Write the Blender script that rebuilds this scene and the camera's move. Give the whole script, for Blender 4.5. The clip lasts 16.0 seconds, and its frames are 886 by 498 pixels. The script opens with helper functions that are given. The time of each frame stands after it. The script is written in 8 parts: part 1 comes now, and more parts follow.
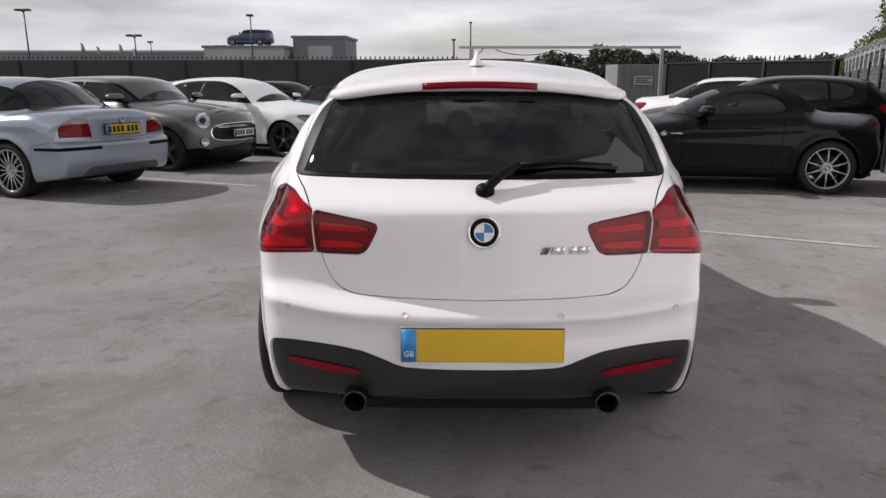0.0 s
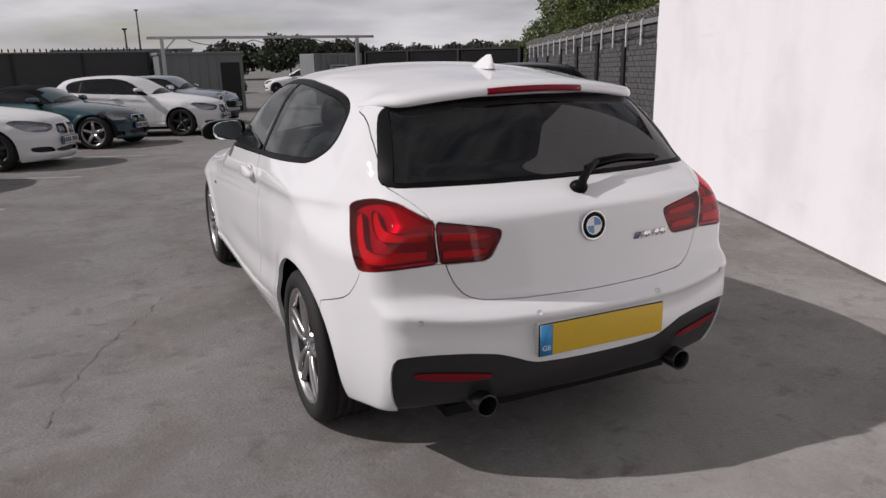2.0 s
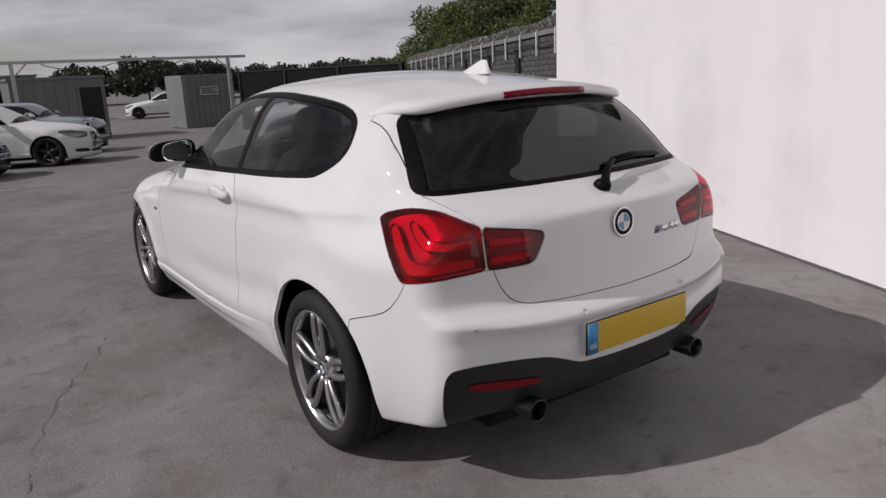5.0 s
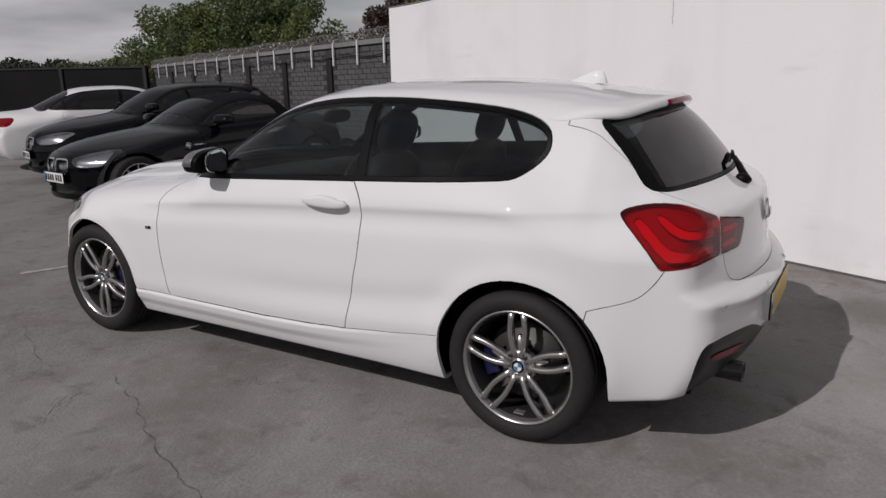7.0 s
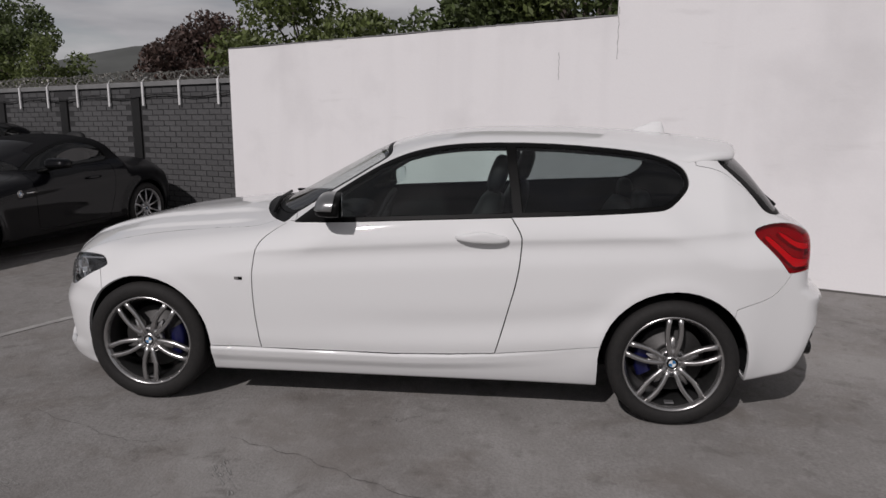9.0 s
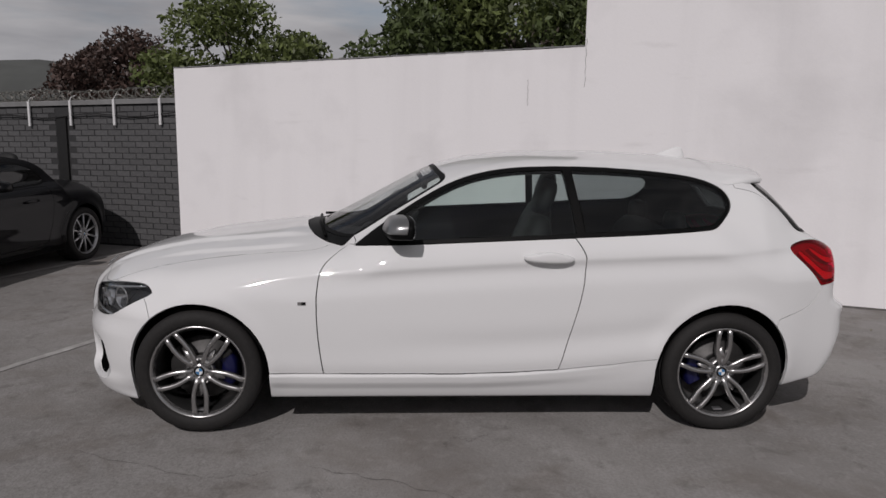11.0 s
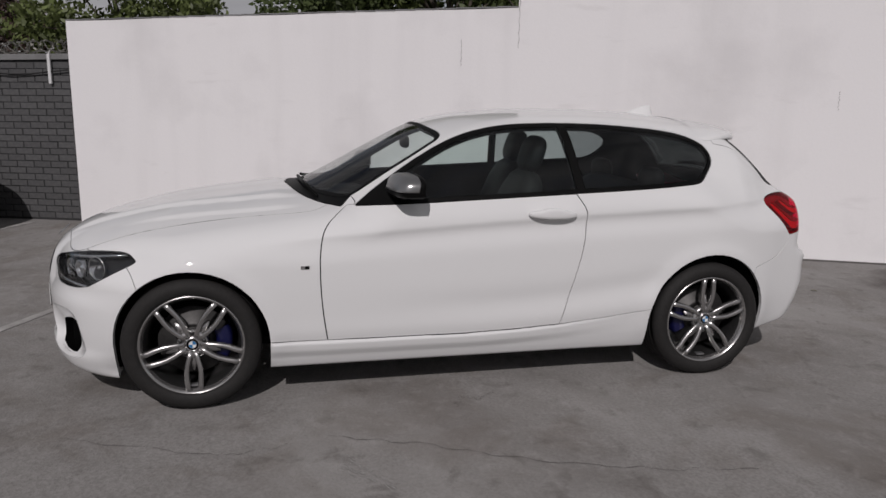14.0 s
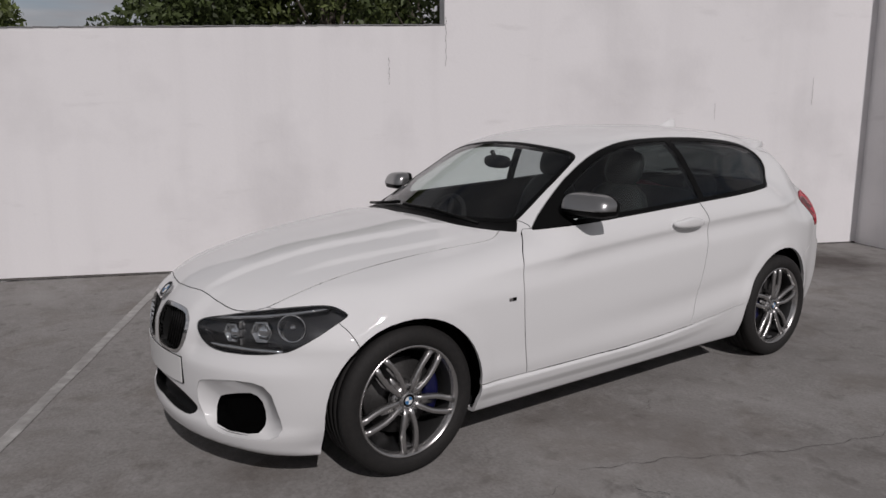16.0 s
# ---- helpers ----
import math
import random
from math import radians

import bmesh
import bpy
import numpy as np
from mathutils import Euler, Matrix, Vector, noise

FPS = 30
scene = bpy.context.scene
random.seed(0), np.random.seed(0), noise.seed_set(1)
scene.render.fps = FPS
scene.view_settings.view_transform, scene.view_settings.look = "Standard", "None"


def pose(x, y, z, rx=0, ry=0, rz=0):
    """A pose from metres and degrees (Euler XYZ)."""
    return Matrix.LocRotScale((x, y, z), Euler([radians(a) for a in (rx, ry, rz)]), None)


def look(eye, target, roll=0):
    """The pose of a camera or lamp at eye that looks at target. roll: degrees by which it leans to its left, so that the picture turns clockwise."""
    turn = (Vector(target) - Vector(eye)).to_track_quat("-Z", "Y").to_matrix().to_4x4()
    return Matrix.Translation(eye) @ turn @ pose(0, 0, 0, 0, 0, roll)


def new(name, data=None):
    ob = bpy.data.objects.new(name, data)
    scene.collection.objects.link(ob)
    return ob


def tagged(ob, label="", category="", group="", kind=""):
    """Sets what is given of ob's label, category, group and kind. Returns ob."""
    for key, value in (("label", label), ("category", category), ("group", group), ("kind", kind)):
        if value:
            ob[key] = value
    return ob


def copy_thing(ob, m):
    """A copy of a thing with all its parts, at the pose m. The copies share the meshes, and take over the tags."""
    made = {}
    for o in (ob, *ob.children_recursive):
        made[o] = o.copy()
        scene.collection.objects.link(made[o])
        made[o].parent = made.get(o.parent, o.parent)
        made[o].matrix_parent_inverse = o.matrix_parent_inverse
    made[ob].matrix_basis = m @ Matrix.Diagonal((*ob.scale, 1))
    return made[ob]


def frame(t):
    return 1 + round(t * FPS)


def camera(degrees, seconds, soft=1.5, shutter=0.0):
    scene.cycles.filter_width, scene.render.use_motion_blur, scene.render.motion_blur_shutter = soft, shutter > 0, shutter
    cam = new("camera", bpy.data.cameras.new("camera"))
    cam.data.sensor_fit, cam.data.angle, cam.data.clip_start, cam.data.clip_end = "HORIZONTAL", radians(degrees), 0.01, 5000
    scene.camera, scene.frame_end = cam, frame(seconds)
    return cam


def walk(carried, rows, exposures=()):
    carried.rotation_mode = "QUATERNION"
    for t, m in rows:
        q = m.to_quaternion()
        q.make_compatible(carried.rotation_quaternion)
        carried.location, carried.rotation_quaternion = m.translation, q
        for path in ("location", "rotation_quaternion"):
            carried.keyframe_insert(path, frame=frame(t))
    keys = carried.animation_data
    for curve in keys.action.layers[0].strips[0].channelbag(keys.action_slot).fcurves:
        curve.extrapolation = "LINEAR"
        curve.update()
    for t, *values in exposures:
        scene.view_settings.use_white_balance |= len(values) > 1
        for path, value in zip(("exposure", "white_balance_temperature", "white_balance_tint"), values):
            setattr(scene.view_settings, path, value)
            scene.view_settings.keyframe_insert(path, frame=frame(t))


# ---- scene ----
cam = camera(63.0, 16.0)
METRES, EYE, TILT, LEAN, TURN = 10.067, 1.5, 0.0, 0.0, 0.0
PATH = [
    (0, (-0.103, -4.363, 1.384), (-0.124, -2.422, 0.904), -0.0),
    (0.5, (-0.471, -4.329, 1.398), (-0.27, -2.401, 0.908), -1.2),
    (1, (-0.818, -4.235, 1.401), (-0.393, -2.341, 0.916), -0.9),
    (1.5, (-1.158, -4.148, 1.424), (-0.542, -2.314, 0.916), -0.1),
    (2, (-1.489, -4.109, 1.46), (-0.686, -2.352, 0.942), -1.1),
    (2.5, (-1.606, -3.998, 1.442), (-0.744, -2.262, 0.95), -1.8),
    (3, (-1.666, -3.947, 1.444), (-0.748, -2.235, 0.966), -1.8),
    (3.2, (-1.723, -3.979, 1.455), (-0.78, -2.281, 0.976), -1.6),
    (5.3, (-2.053, -3.684, 1.433), (-0.881, -2.14, 0.945), -2.7),
    (5.5, (-2.215, -3.594, 1.455), (-0.967, -2.111, 0.961), -1.8),
    (6, (-2.541, -3.258, 1.464), (-1.165, -1.894, 0.969), -1.7),
    (6.5, (-2.924, -2.896, 1.458), (-1.399, -1.695, 0.975), -1.3),
    (7, (-3.301, -2.492, 1.486), (-1.642, -1.487, 0.998), -1.0),
    (7.5, (-3.629, -2.027, 1.525), (-1.847, -1.225, 1.097), 0.3),
    (8, (-3.956, -1.554, 1.55), (-2.108, -0.927, 1.114), -0.8),
    (8.5, (-4.106, -1.081, 1.535), (-2.198, -0.645, 1.121), -0.4),
    (9, (-4.296, -0.61, 1.536), (-2.346, -0.389, 1.15), 0.3),
    (9.5, (-4.398, -0.204, 1.536), (-2.425, -0.135, 1.214), -0.2),
    (11.8, (-4.392, 0.316, 1.539), (-2.424, 0.199, 1.203), 1.3),
    (12, (-4.391, 0.273, 1.509), (-2.419, 0.19, 1.187), 0.8),
    (12.5, (-4.393, 0.273, 1.501), (-2.422, 0.203, 1.168), 0.7),
    (13, (-4.373, 0.285, 1.508), (-2.401, 0.19, 1.187), 1.1),
    (13.5, (-4.334, 0.479, 1.483), (-2.38, 0.217, 1.146), 2.3),
    (14, (-4.25, 0.942, 1.47), (-2.342, 0.497, 1.065), 1.2),
    (14.5, (-4.065, 1.389, 1.483), (-2.211, 0.763, 1.067), 1.2),
    (15, (-3.902, 1.972, 1.485), (-2.096, 1.191, 1.128), 1.0),
    (15.5, (-3.573, 2.428, 1.46), (-1.859, 1.464, 1.095), -0.5),
    (16, (-3.252, 2.855, 1.475), (-1.639, 1.728, 1.117), -0.2),
]
walk(cam, [(t, look(eye, target, roll)) for t, eye, target, roll in PATH], [(0.0, 0.16, 6500, 15), (1.0, 0.03, 6500, 15), (2.0, -0.32, 6500, 15), (3.0, -0.38, 6500, 15), (6.0, -0.64, 6500, 15), (8.5, -0.80, 6500, 14), (9.5, -0.88, 6500, 14), (12.5, -0.97, 6500, 14), (14.0, -0.93, 6500, 14), (16.0, -0.97, 6500, 14)])

# ==== world ====
TO_SUN = Vector((-1.2, 0.42, 1.035)).normalized()
world = bpy.data.worlds.new("world")
scene.world = world
world.use_nodes = True
wn, wl = world.node_tree.nodes, world.node_tree.links
wn.clear()
w_out = wn.new("ShaderNodeOutputWorld")
w_bg = wn.new("ShaderNodeBackground")
w_sky = wn.new("ShaderNodeTexSky")
w_sky.sky_type, w_sky.sun_disc = "NISHITA", False
w_sky.sun_elevation = math.asin(TO_SUN.z)
w_sky.sun_rotation = math.atan2(TO_SUN.x, TO_SUN.y)
w_sky.air_density, w_sky.dust_density = 1.0, 1.2
w_co = wn.new("ShaderNodeTexCoord")
w_map = wn.new("ShaderNodeMapping")
w_map.inputs["Scale"].default_value = (1.0, 1.0, 5.0)
w_cl = wn.new("ShaderNodeTexNoise")
w_cl.inputs["Scale"].default_value, w_cl.inputs["Detail"].default_value, w_cl.inputs["Roughness"].default_value = 2.1, 8.0, 0.55
w_ramp = wn.new("ShaderNodeValToRGB")
w_ramp.color_ramp.elements[0].position, w_ramp.color_ramp.elements[1].position = 0.26, 0.48
w_c2 = wn.new("ShaderNodeTexNoise")
w_c2.inputs["Scale"].default_value, w_c2.inputs["Detail"].default_value = 3.7, 6.0
w_r2 = wn.new("ShaderNodeValToRGB")
w_r2.color_ramp.elements[0].position, w_r2.color_ramp.elements[1].position = 0.32, 0.68
w_r2.color_ramp.elements[0].color, w_r2.color_ramp.elements[1].color = (4.2, 4.3, 4.6, 1), (8.6, 8.6, 8.7, 1)
w_mix = wn.new("ShaderNodeMix")
w_mix.data_type = "RGBA"
wl.new(w_co.outputs["Generated"], w_map.inputs["Vector"])
wl.new(w_map.outputs["Vector"], w_cl.inputs["Vector"])
wl.new(w_map.outputs["Vector"], w_c2.inputs["Vector"])
wl.new(w_cl.outputs["Fac"], w_ramp.inputs["Fac"])
wl.new(w_c2.outputs["Fac"], w_r2.inputs["Fac"])
wl.new(w_ramp.outputs["Color"], w_mix.inputs[0])
wl.new(w_sky.outputs["Color"], w_mix.inputs[6])
wl.new(w_r2.outputs["Color"], w_mix.inputs[7])
w_sep = wn.new("ShaderNodeSeparateXYZ")
w_alt = wn.new("ShaderNodeMapRange")
w_alt.inputs["From Max"].default_value = 0.75
w_alt.inputs["To Min"].default_value, w_alt.inputs["To Max"].default_value = 1.16, 0.60
w_scale = wn.new("ShaderNodeVectorMath")
w_scale.operation = "SCALE"
wl.new(w_co.outputs["Generated"], w_sep.inputs[0])
wl.new(w_sep.outputs["Z"], w_alt.inputs["Value"])
wl.new(w_mix.outputs[2], w_scale.inputs[0])
wl.new(w_alt.outputs["Result"], w_scale.inputs["Scale"])
wl.new(w_scale.outputs[0], w_bg.inputs["Color"])
w_bg.inputs["Strength"].default_value = 0.085
wl.new(w_bg.outputs["Background"], w_out.inputs["Surface"])
sun = new("sun", bpy.data.lights.new("sun", "SUN"))
sun.data.energy, sun.data.angle, sun.data.color = 3.85, radians(0.6), (1.0, 0.968, 0.95)
sun.matrix_world = look(TO_SUN * 40, (0, 0, 0))


# ==== materials ====
def shader(name, color, rough=0.5, metal=0.0, grain=0.0, grain_scale=40.0, stain=0.0, stain_scale=1.5, bump=0.0, bump_scale=120.0,
           coat=0.0, dark=None, spec=0.5, island=0.0, rough_var=0.0):
    """A principled surface with fine grain, broad stains and bump, all in metres."""
    m = bpy.data.materials.new(name)
    m.use_nodes = True
    n, l = m.node_tree.nodes, m.node_tree.links
    b = n["Principled BSDF"]
    b.inputs["Roughness"].default_value, b.inputs["Metallic"].default_value = rough, metal
    b.inputs["Specular IOR Level"].default_value = spec
    b.inputs["Coat Weight"].default_value, b.inputs["Coat Roughness"].default_value = coat, 0.03
    co = n.new("ShaderNodeTexCoord")
    out = n.new("ShaderNodeRGB")
    out.outputs[0].default_value = (*color, 1)
    out = out.outputs[0]
    low = dark or [c * 0.55 for c in color]
    for amount, scale, det in ((grain, grain_scale, 3.0), (stain, stain_scale, 6.0)):
        if amount:
            t = n.new("ShaderNodeTexNoise")
            t.inputs["Scale"].default_value, t.inputs["Detail"].default_value, t.inputs["Roughness"].default_value = scale, det, 0.6
            l.new(co.outputs["Object"], t.inputs["Vector"])
            r = n.new("ShaderNodeMapRange")
            r.inputs["From Min"].default_value, r.inputs["From Max"].default_value = 0.35, 0.7
            r.inputs["To Min"].default_value, r.inputs["To Max"].default_value = 0.0, amount
            l.new(t.outputs["Fac"], r.inputs["Value"])
            x = n.new("ShaderNodeMix")
            x.data_type = "RGBA"
            x.inputs[7].default_value = (*low, 1)
            l.new(r.outputs["Result"], x.inputs[0])
            l.new(out, x.inputs[6])
            out = x.outputs[2]
    if island:
        g = n.new("ShaderNodeNewGeometry")
        oi = n.new("ShaderNodeObjectInfo")
        ad = n.new("ShaderNodeMath")
        ad.operation = "ADD"
        l.new(g.outputs["Random Per Island"], ad.inputs[0])
        l.new(oi.outputs["Random"], ad.inputs[1])
        r = n.new("ShaderNodeMapRange")
        r.inputs["From Max"].default_value = 2.0
        r.inputs["To Min"].default_value, r.inputs["To Max"].default_value = 1 - island, 1 + island
        l.new(ad.outputs[0], r.inputs["Value"])
        x = n.new("ShaderNodeVectorMath")
        x.operation = "SCALE"
        l.new(out, x.inputs[0])
        l.new(r.outputs["Result"], x.inputs["Scale"])
        out = x.outputs[0]
    l.new(out, b.inputs["Base Color"])
    if rough_var:
        t = n.new("ShaderNodeTexNoise")
        t.inputs["Scale"].default_value, t.inputs["Detail"].default_value = 3.0, 5.0
        l.new(co.outputs["Object"], t.inputs["Vector"])
        r = n.new("ShaderNodeMapRange")
        r.inputs["To Min"].default_value, r.inputs["To Max"].default_value = max(rough - rough_var, 0.02), rough + rough_var
        l.new(t.outputs["Fac"], r.inputs["Value"])
        l.new(r.outputs["Result"], b.inputs["Roughness"])
    if bump:
        t = n.new("ShaderNodeTexNoise")
        t.inputs["Scale"].default_value, t.inputs["Detail"].default_value = bump_scale, 4.0
        l.new(co.outputs["Object"], t.inputs["Vector"])
        k = n.new("ShaderNodeBump")
        k.inputs["Strength"].default_value, k.inputs["Distance"].default_value = bump, 0.01
        l.new(t.outputs["Fac"], k.inputs["Height"])
        l.new(k.outputs["Normal"], b.inputs["Normal"])
    return m


def pane(name, tint, gloss=1.0):
    """A thin glass pane: tinted see-through with a clear reflection that grows towards grazing."""
    m = bpy.data.materials.new(name)
    m.use_nodes = True
    n, l = m.node_tree.nodes, m.node_tree.links
    n.clear()
    out, mix = n.new("ShaderNodeOutputMaterial"), n.new("ShaderNodeMixShader")
    tr, gl = n.new("ShaderNodeBsdfTransparent"), n.new("ShaderNodeBsdfGlossy")
    tr.inputs["Color"].default_value = (*tint, 1)
    gl.inputs["Roughness"].default_value = 0.01
    lw = n.new("ShaderNodeLayerWeight")
    lw.inputs["Blend"].default_value = 0.5
    pw = n.new("ShaderNodeMath")
    pw.operation = "POWER"
    pw.inputs[1].default_value = 5.2
    r = n.new("ShaderNodeMapRange")
    r.inputs["To Min"].default_value, r.inputs["To Max"].default_value = 0.08 * gloss, 0.9
    l.new(lw.outputs["Facing"], pw.inputs[0])
    l.new(pw.outputs[0], r.inputs["Value"])
    l.new(r.outputs["Result"], mix.inputs[0])
    l.new(tr.outputs[0], mix.inputs[1])
    l.new(gl.outputs[0], mix.inputs[2])
    l.new(mix.outputs[0], out.inputs["Surface"])
    return m


WHITE = shader("white_paint", (0.755, 0.755, 0.755), 0.5, coat=1.0, spec=0.05)
BLACKP = shader("black_paint", (0.002, 0.002, 0.003), 0.3, coat=0.45, spec=0.04)
SILVERP = shader("silver_blue_paint", (0.33, 0.37, 0.44), 0.32, metal=0.55, coat=1.0)
GREYP = shader("grey_paint", (0.105, 0.105, 0.10), 0.32, metal=0.5, coat=1.0)
TEALP = shader("teal_paint", (0.008, 0.055, 0.072), 0.3, metal=0.4, coat=1.0)
REDP = shader("red_paint", (0.22, 0.012, 0.02), 0.3, coat=1.0)
BLUEP = shader("blue_paint", (0.015, 0.03, 0.09), 0.3, coat=1.0)
TRIM = shader("black_trim", (0.005, 0.005, 0.005), 0.45, grain=0.2, grain_scale=60, spec=0.09)
SATIN = shader("dark_grey_bumper_plastic", (0.024, 0.024, 0.025), 0.36, grain=0.2, grain_scale=90, spec=0.35)
INNER = shader("cabin_lining", (0.014, 0.014, 0.0145), 0.8, grain=0.3, grain_scale=80, bump=0.2, bump_scale=300, spec=0.15)
SEATM = shader("dark_seat_leather", (0.018, 0.018, 0.0185), 0.55, grain=0.3, grain_scale=50, bump=0.3, bump_scale=250, spec=0.25)
CANVAS = shader("black_canvas", (0.009, 0.009, 0.010), 0.9, grain=0.4, grain_scale=120, bump=0.4, bump_scale=400, spec=0.1)
RUBBER = shader("tyre_rubber", (0.019, 0.0182, 0.018), 0.7, grain=0.4, grain_scale=60, dark=(0.032, 0.029, 0.027), bump=0.2, bump_scale=200, spec=0.25)
GUN = shader("gunmetal_alloy", (0.50, 0.49, 0.485), 0.27, metal=0.9, grain=0.2, grain_scale=30)
ALLOY = shader("silver_alloy", (0.55, 0.55, 0.56), 0.28, metal=0.9)
DARKALLOY = shader("dark_alloy", (0.06, 0.06, 0.06), 0.35, metal=0.7)
DISC = shader("brake_disc_steel", (0.12, 0.117, 0.115), 0.6, metal=0.9, grain=0.4, grain_scale=100)
CALIPER = shader("blue_caliper", (0.006, 0.007, 0.05), 0.35)
CHROME = shader("chrome", (0.80, 0.80, 0.80), 0.08, metal=1.0)
CAPGREY = shader("satin_grey_mirror_cap", (0.33, 0.33, 0.33), 0.28, metal=0.85)
MIRROR = shader("mirror_glass", (0.85, 0.87, 0.88), 0.02, metal=1.0)
GLASS = pane("clear_car_glass", (0.74, 0.82, 0.80))
SCREENGLASS = pane("windscreen_glass", (0.93, 0.955, 0.95))
TINTED = pane("tinted_car_glass", (0.07, 0.077, 0.077))
QUARTER = pane("quarter_car_glass", (0.46, 0.50, 0.50))
DARKGLASS = pane("dark_car_glass", (0.10, 0.11, 0.11))
LAMPGLASS = pane("lamp_cover_glass", (0.93, 0.94, 0.95), 0.9)
REDLENS = shader("red_lamp_lens", (0.19, 0.0, 0.004), 0.25, coat=0.35, spec=0.05)
REDBED = shader("red_lamp_bed", (0.32, 0.003, 0.040), 0.35, metal=0.1, grain=0.3, grain_scale=70)
LAMPSTRIP = shader("clear_lamp_strip", (0.8, 0.8, 0.8), 0.3)
REFLECTOR = shader("red_reflector", (0.20, 0.004, 0.012), 0.3, coat=0.3, spec=0.1)
REDGLASS = pane("red_lamp_glass", (0.92, 0.004, 0.20), 0.6)
REDDARK = shader("dark_red_lamp", (0.17, 0.0, 0.010), 0.2, coat=0.35, spec=0.05)
REDBAR = shader("bright_red_light_bar", (0.60, 0.004, 0.075), 0.25, spec=0.2)
LAMPBED = shader("lamp_inner_silver", (0.42, 0.42, 0.43), 0.22, metal=0.8)
LAMPDARK = shader("lamp_inner_black", (0.045, 0.045, 0.047), 0.25, metal=0.5)
PLATEY = shader("yellow_plate", (0.62, 0.40, 0.02), 0.35, grain=0.1, grain_scale=20)
PLATEW = shader("white_plate", (0.75, 0.75, 0.74), 0.35)
PLATEB = shader("blue_plate_band", (0.02, 0.22, 0.50), 0.35)
INK = shader("plate_black", (0.01, 0.01, 0.01), 0.5)
EMBLUE = shader("badge_blue", (0.03, 0.18, 0.40), 0.2, coat=1.0)
VOIDBLK = shader("matt_black_duct", (0.002, 0.002, 0.002), 0.95, spec=0.02)
MESHBLK = shader("grille_black", (0.008, 0.008, 0.008), 0.4)


# ==== small building helpers ====
def part(name, bm, material, parent=None, label="", smooth=True, m=None):
    """Links a bmesh as one mesh object under a thing or a part."""
    me = bpy.data.meshes.new(name)
    bm.to_mesh(me)
    bm.free()
    me.materials.append(material)
    if smooth:
        me.shade_smooth()
    ob = new(name, me)
    if parent:
        ob.parent = parent
    if m is not None:
        ob.matrix_basis = m
    if label:
        tagged(ob, label)
    return ob


def empty(name, m=Matrix()):
    ob = new(name)
    ob.matrix_basis = m
    ob.empty_display_size = 0.1
    return ob


def box(bm, x0, x1, y0, y1, z0, z1, bev=0.0, m=None):
    """Adds a box, with bevelled edges where bev is given."""
    r = bmesh.ops.create_cube(bm, size=1.0)
    vs = r["verts"]
    for v in vs:
        v.co = Vector(((x0 + x1) / 2 + v.co.x * (x1 - x0), (y0 + y1) / 2 + v.co.y * (y1 - y0), (z0 + z1) / 2 + v.co.z * (z1 - z0)))
    if bev:
        es = list({e for v in vs for e in v.link_edges})
        r = bmesh.ops.bevel(bm, geom=es, offset=bev, segments=2, affect="EDGES", profile=0.6)
        vs = list({v for f in r["faces"] for v in f.verts} | {v for v in vs if v.is_valid})
    if m is not None:
        bmesh.ops.transform(bm, matrix=m, verts=vs)
    return vs


def lathe(bm, prof, seg=48, axis="x", ang0=0.0, ang1=2 * math.pi, m=None):
    """Turns a profile of (along, radius) round an axis."""
    closed = abs(ang1 - ang0 - 2 * math.pi) < 1e-6
    k = seg if closed else seg + 1
    rings, vs = [], []
    for i in range(k):
        a = ang0 + (ang1 - ang0) * i / seg
        c, s = math.cos(a), math.sin(a)
        ring = []
        for h, r in prof:
            p = (h, r * c, r * s) if axis == "x" else ((r * c, h, r * s) if axis == "y" else (r * c, r * s, h))
            v = bm.verts.new(p)
            ring.append(v)
            vs.append(v)
        rings.append(ring)
    for i in range(seg):
        a, b = rings[i], rings[(i + 1) % k]
        for j in range(len(prof) - 1):
            bm.faces.new((a[j], b[j], b[j + 1], a[j + 1]))
    if m is not None:
        bmesh.ops.transform(bm, matrix=m, verts=vs)
    return vs


def tube(bm, pts, r, seg=8, r2=None):
    """A round bar along points, tapering to r2."""
    rings = []
    n = len(pts)
    for i, p in enumerate(pts):
        p = Vector(p)
        d = Vector(pts[min(i + 1, n - 1)]) - Vector(pts[max(i - 1, 0)])
        q = d.to_track_quat("Z", "Y")
        rr = r if r2 is None else r + (r2 - r) * i / (n - 1)
        rings.append([bm.verts.new(p + q @ Vector((rr * math.cos(t), rr * math.sin(t), 0))) for t in [2 * math.pi * k / seg for k in range(seg)]])
    for a, b in zip(rings, rings[1:]):
        for k in range(seg):
            bm.faces.new((a[k], a[(k + 1) % seg], b[(k + 1) % seg], b[k]))
    bm.faces.new(list(reversed(rings[0])))
    bm.faces.new(rings[-1])


def blob(bm, c, r, p=2.6, seg=20, rings=12, m=None):
    """A rounded superellipsoid, for cushions and caps."""
    vs = bmesh.ops.create_uvsphere(bm, u_segments=seg, v_segments=rings, radius=1.0)["verts"]
    for v in vs:
        d = v.co
        k = (abs(d.x) ** p + abs(d.y) ** p + abs(d.z) ** p) ** (-1 / p)
        v.co = Vector((c[0] + d.x * k * r[0], c[1] + d.y * k * r[1], c[2] + d.z * k * r[2]))
    if m is not None:
        bmesh.ops.transform(bm, matrix=m, verts=vs)
    return vs


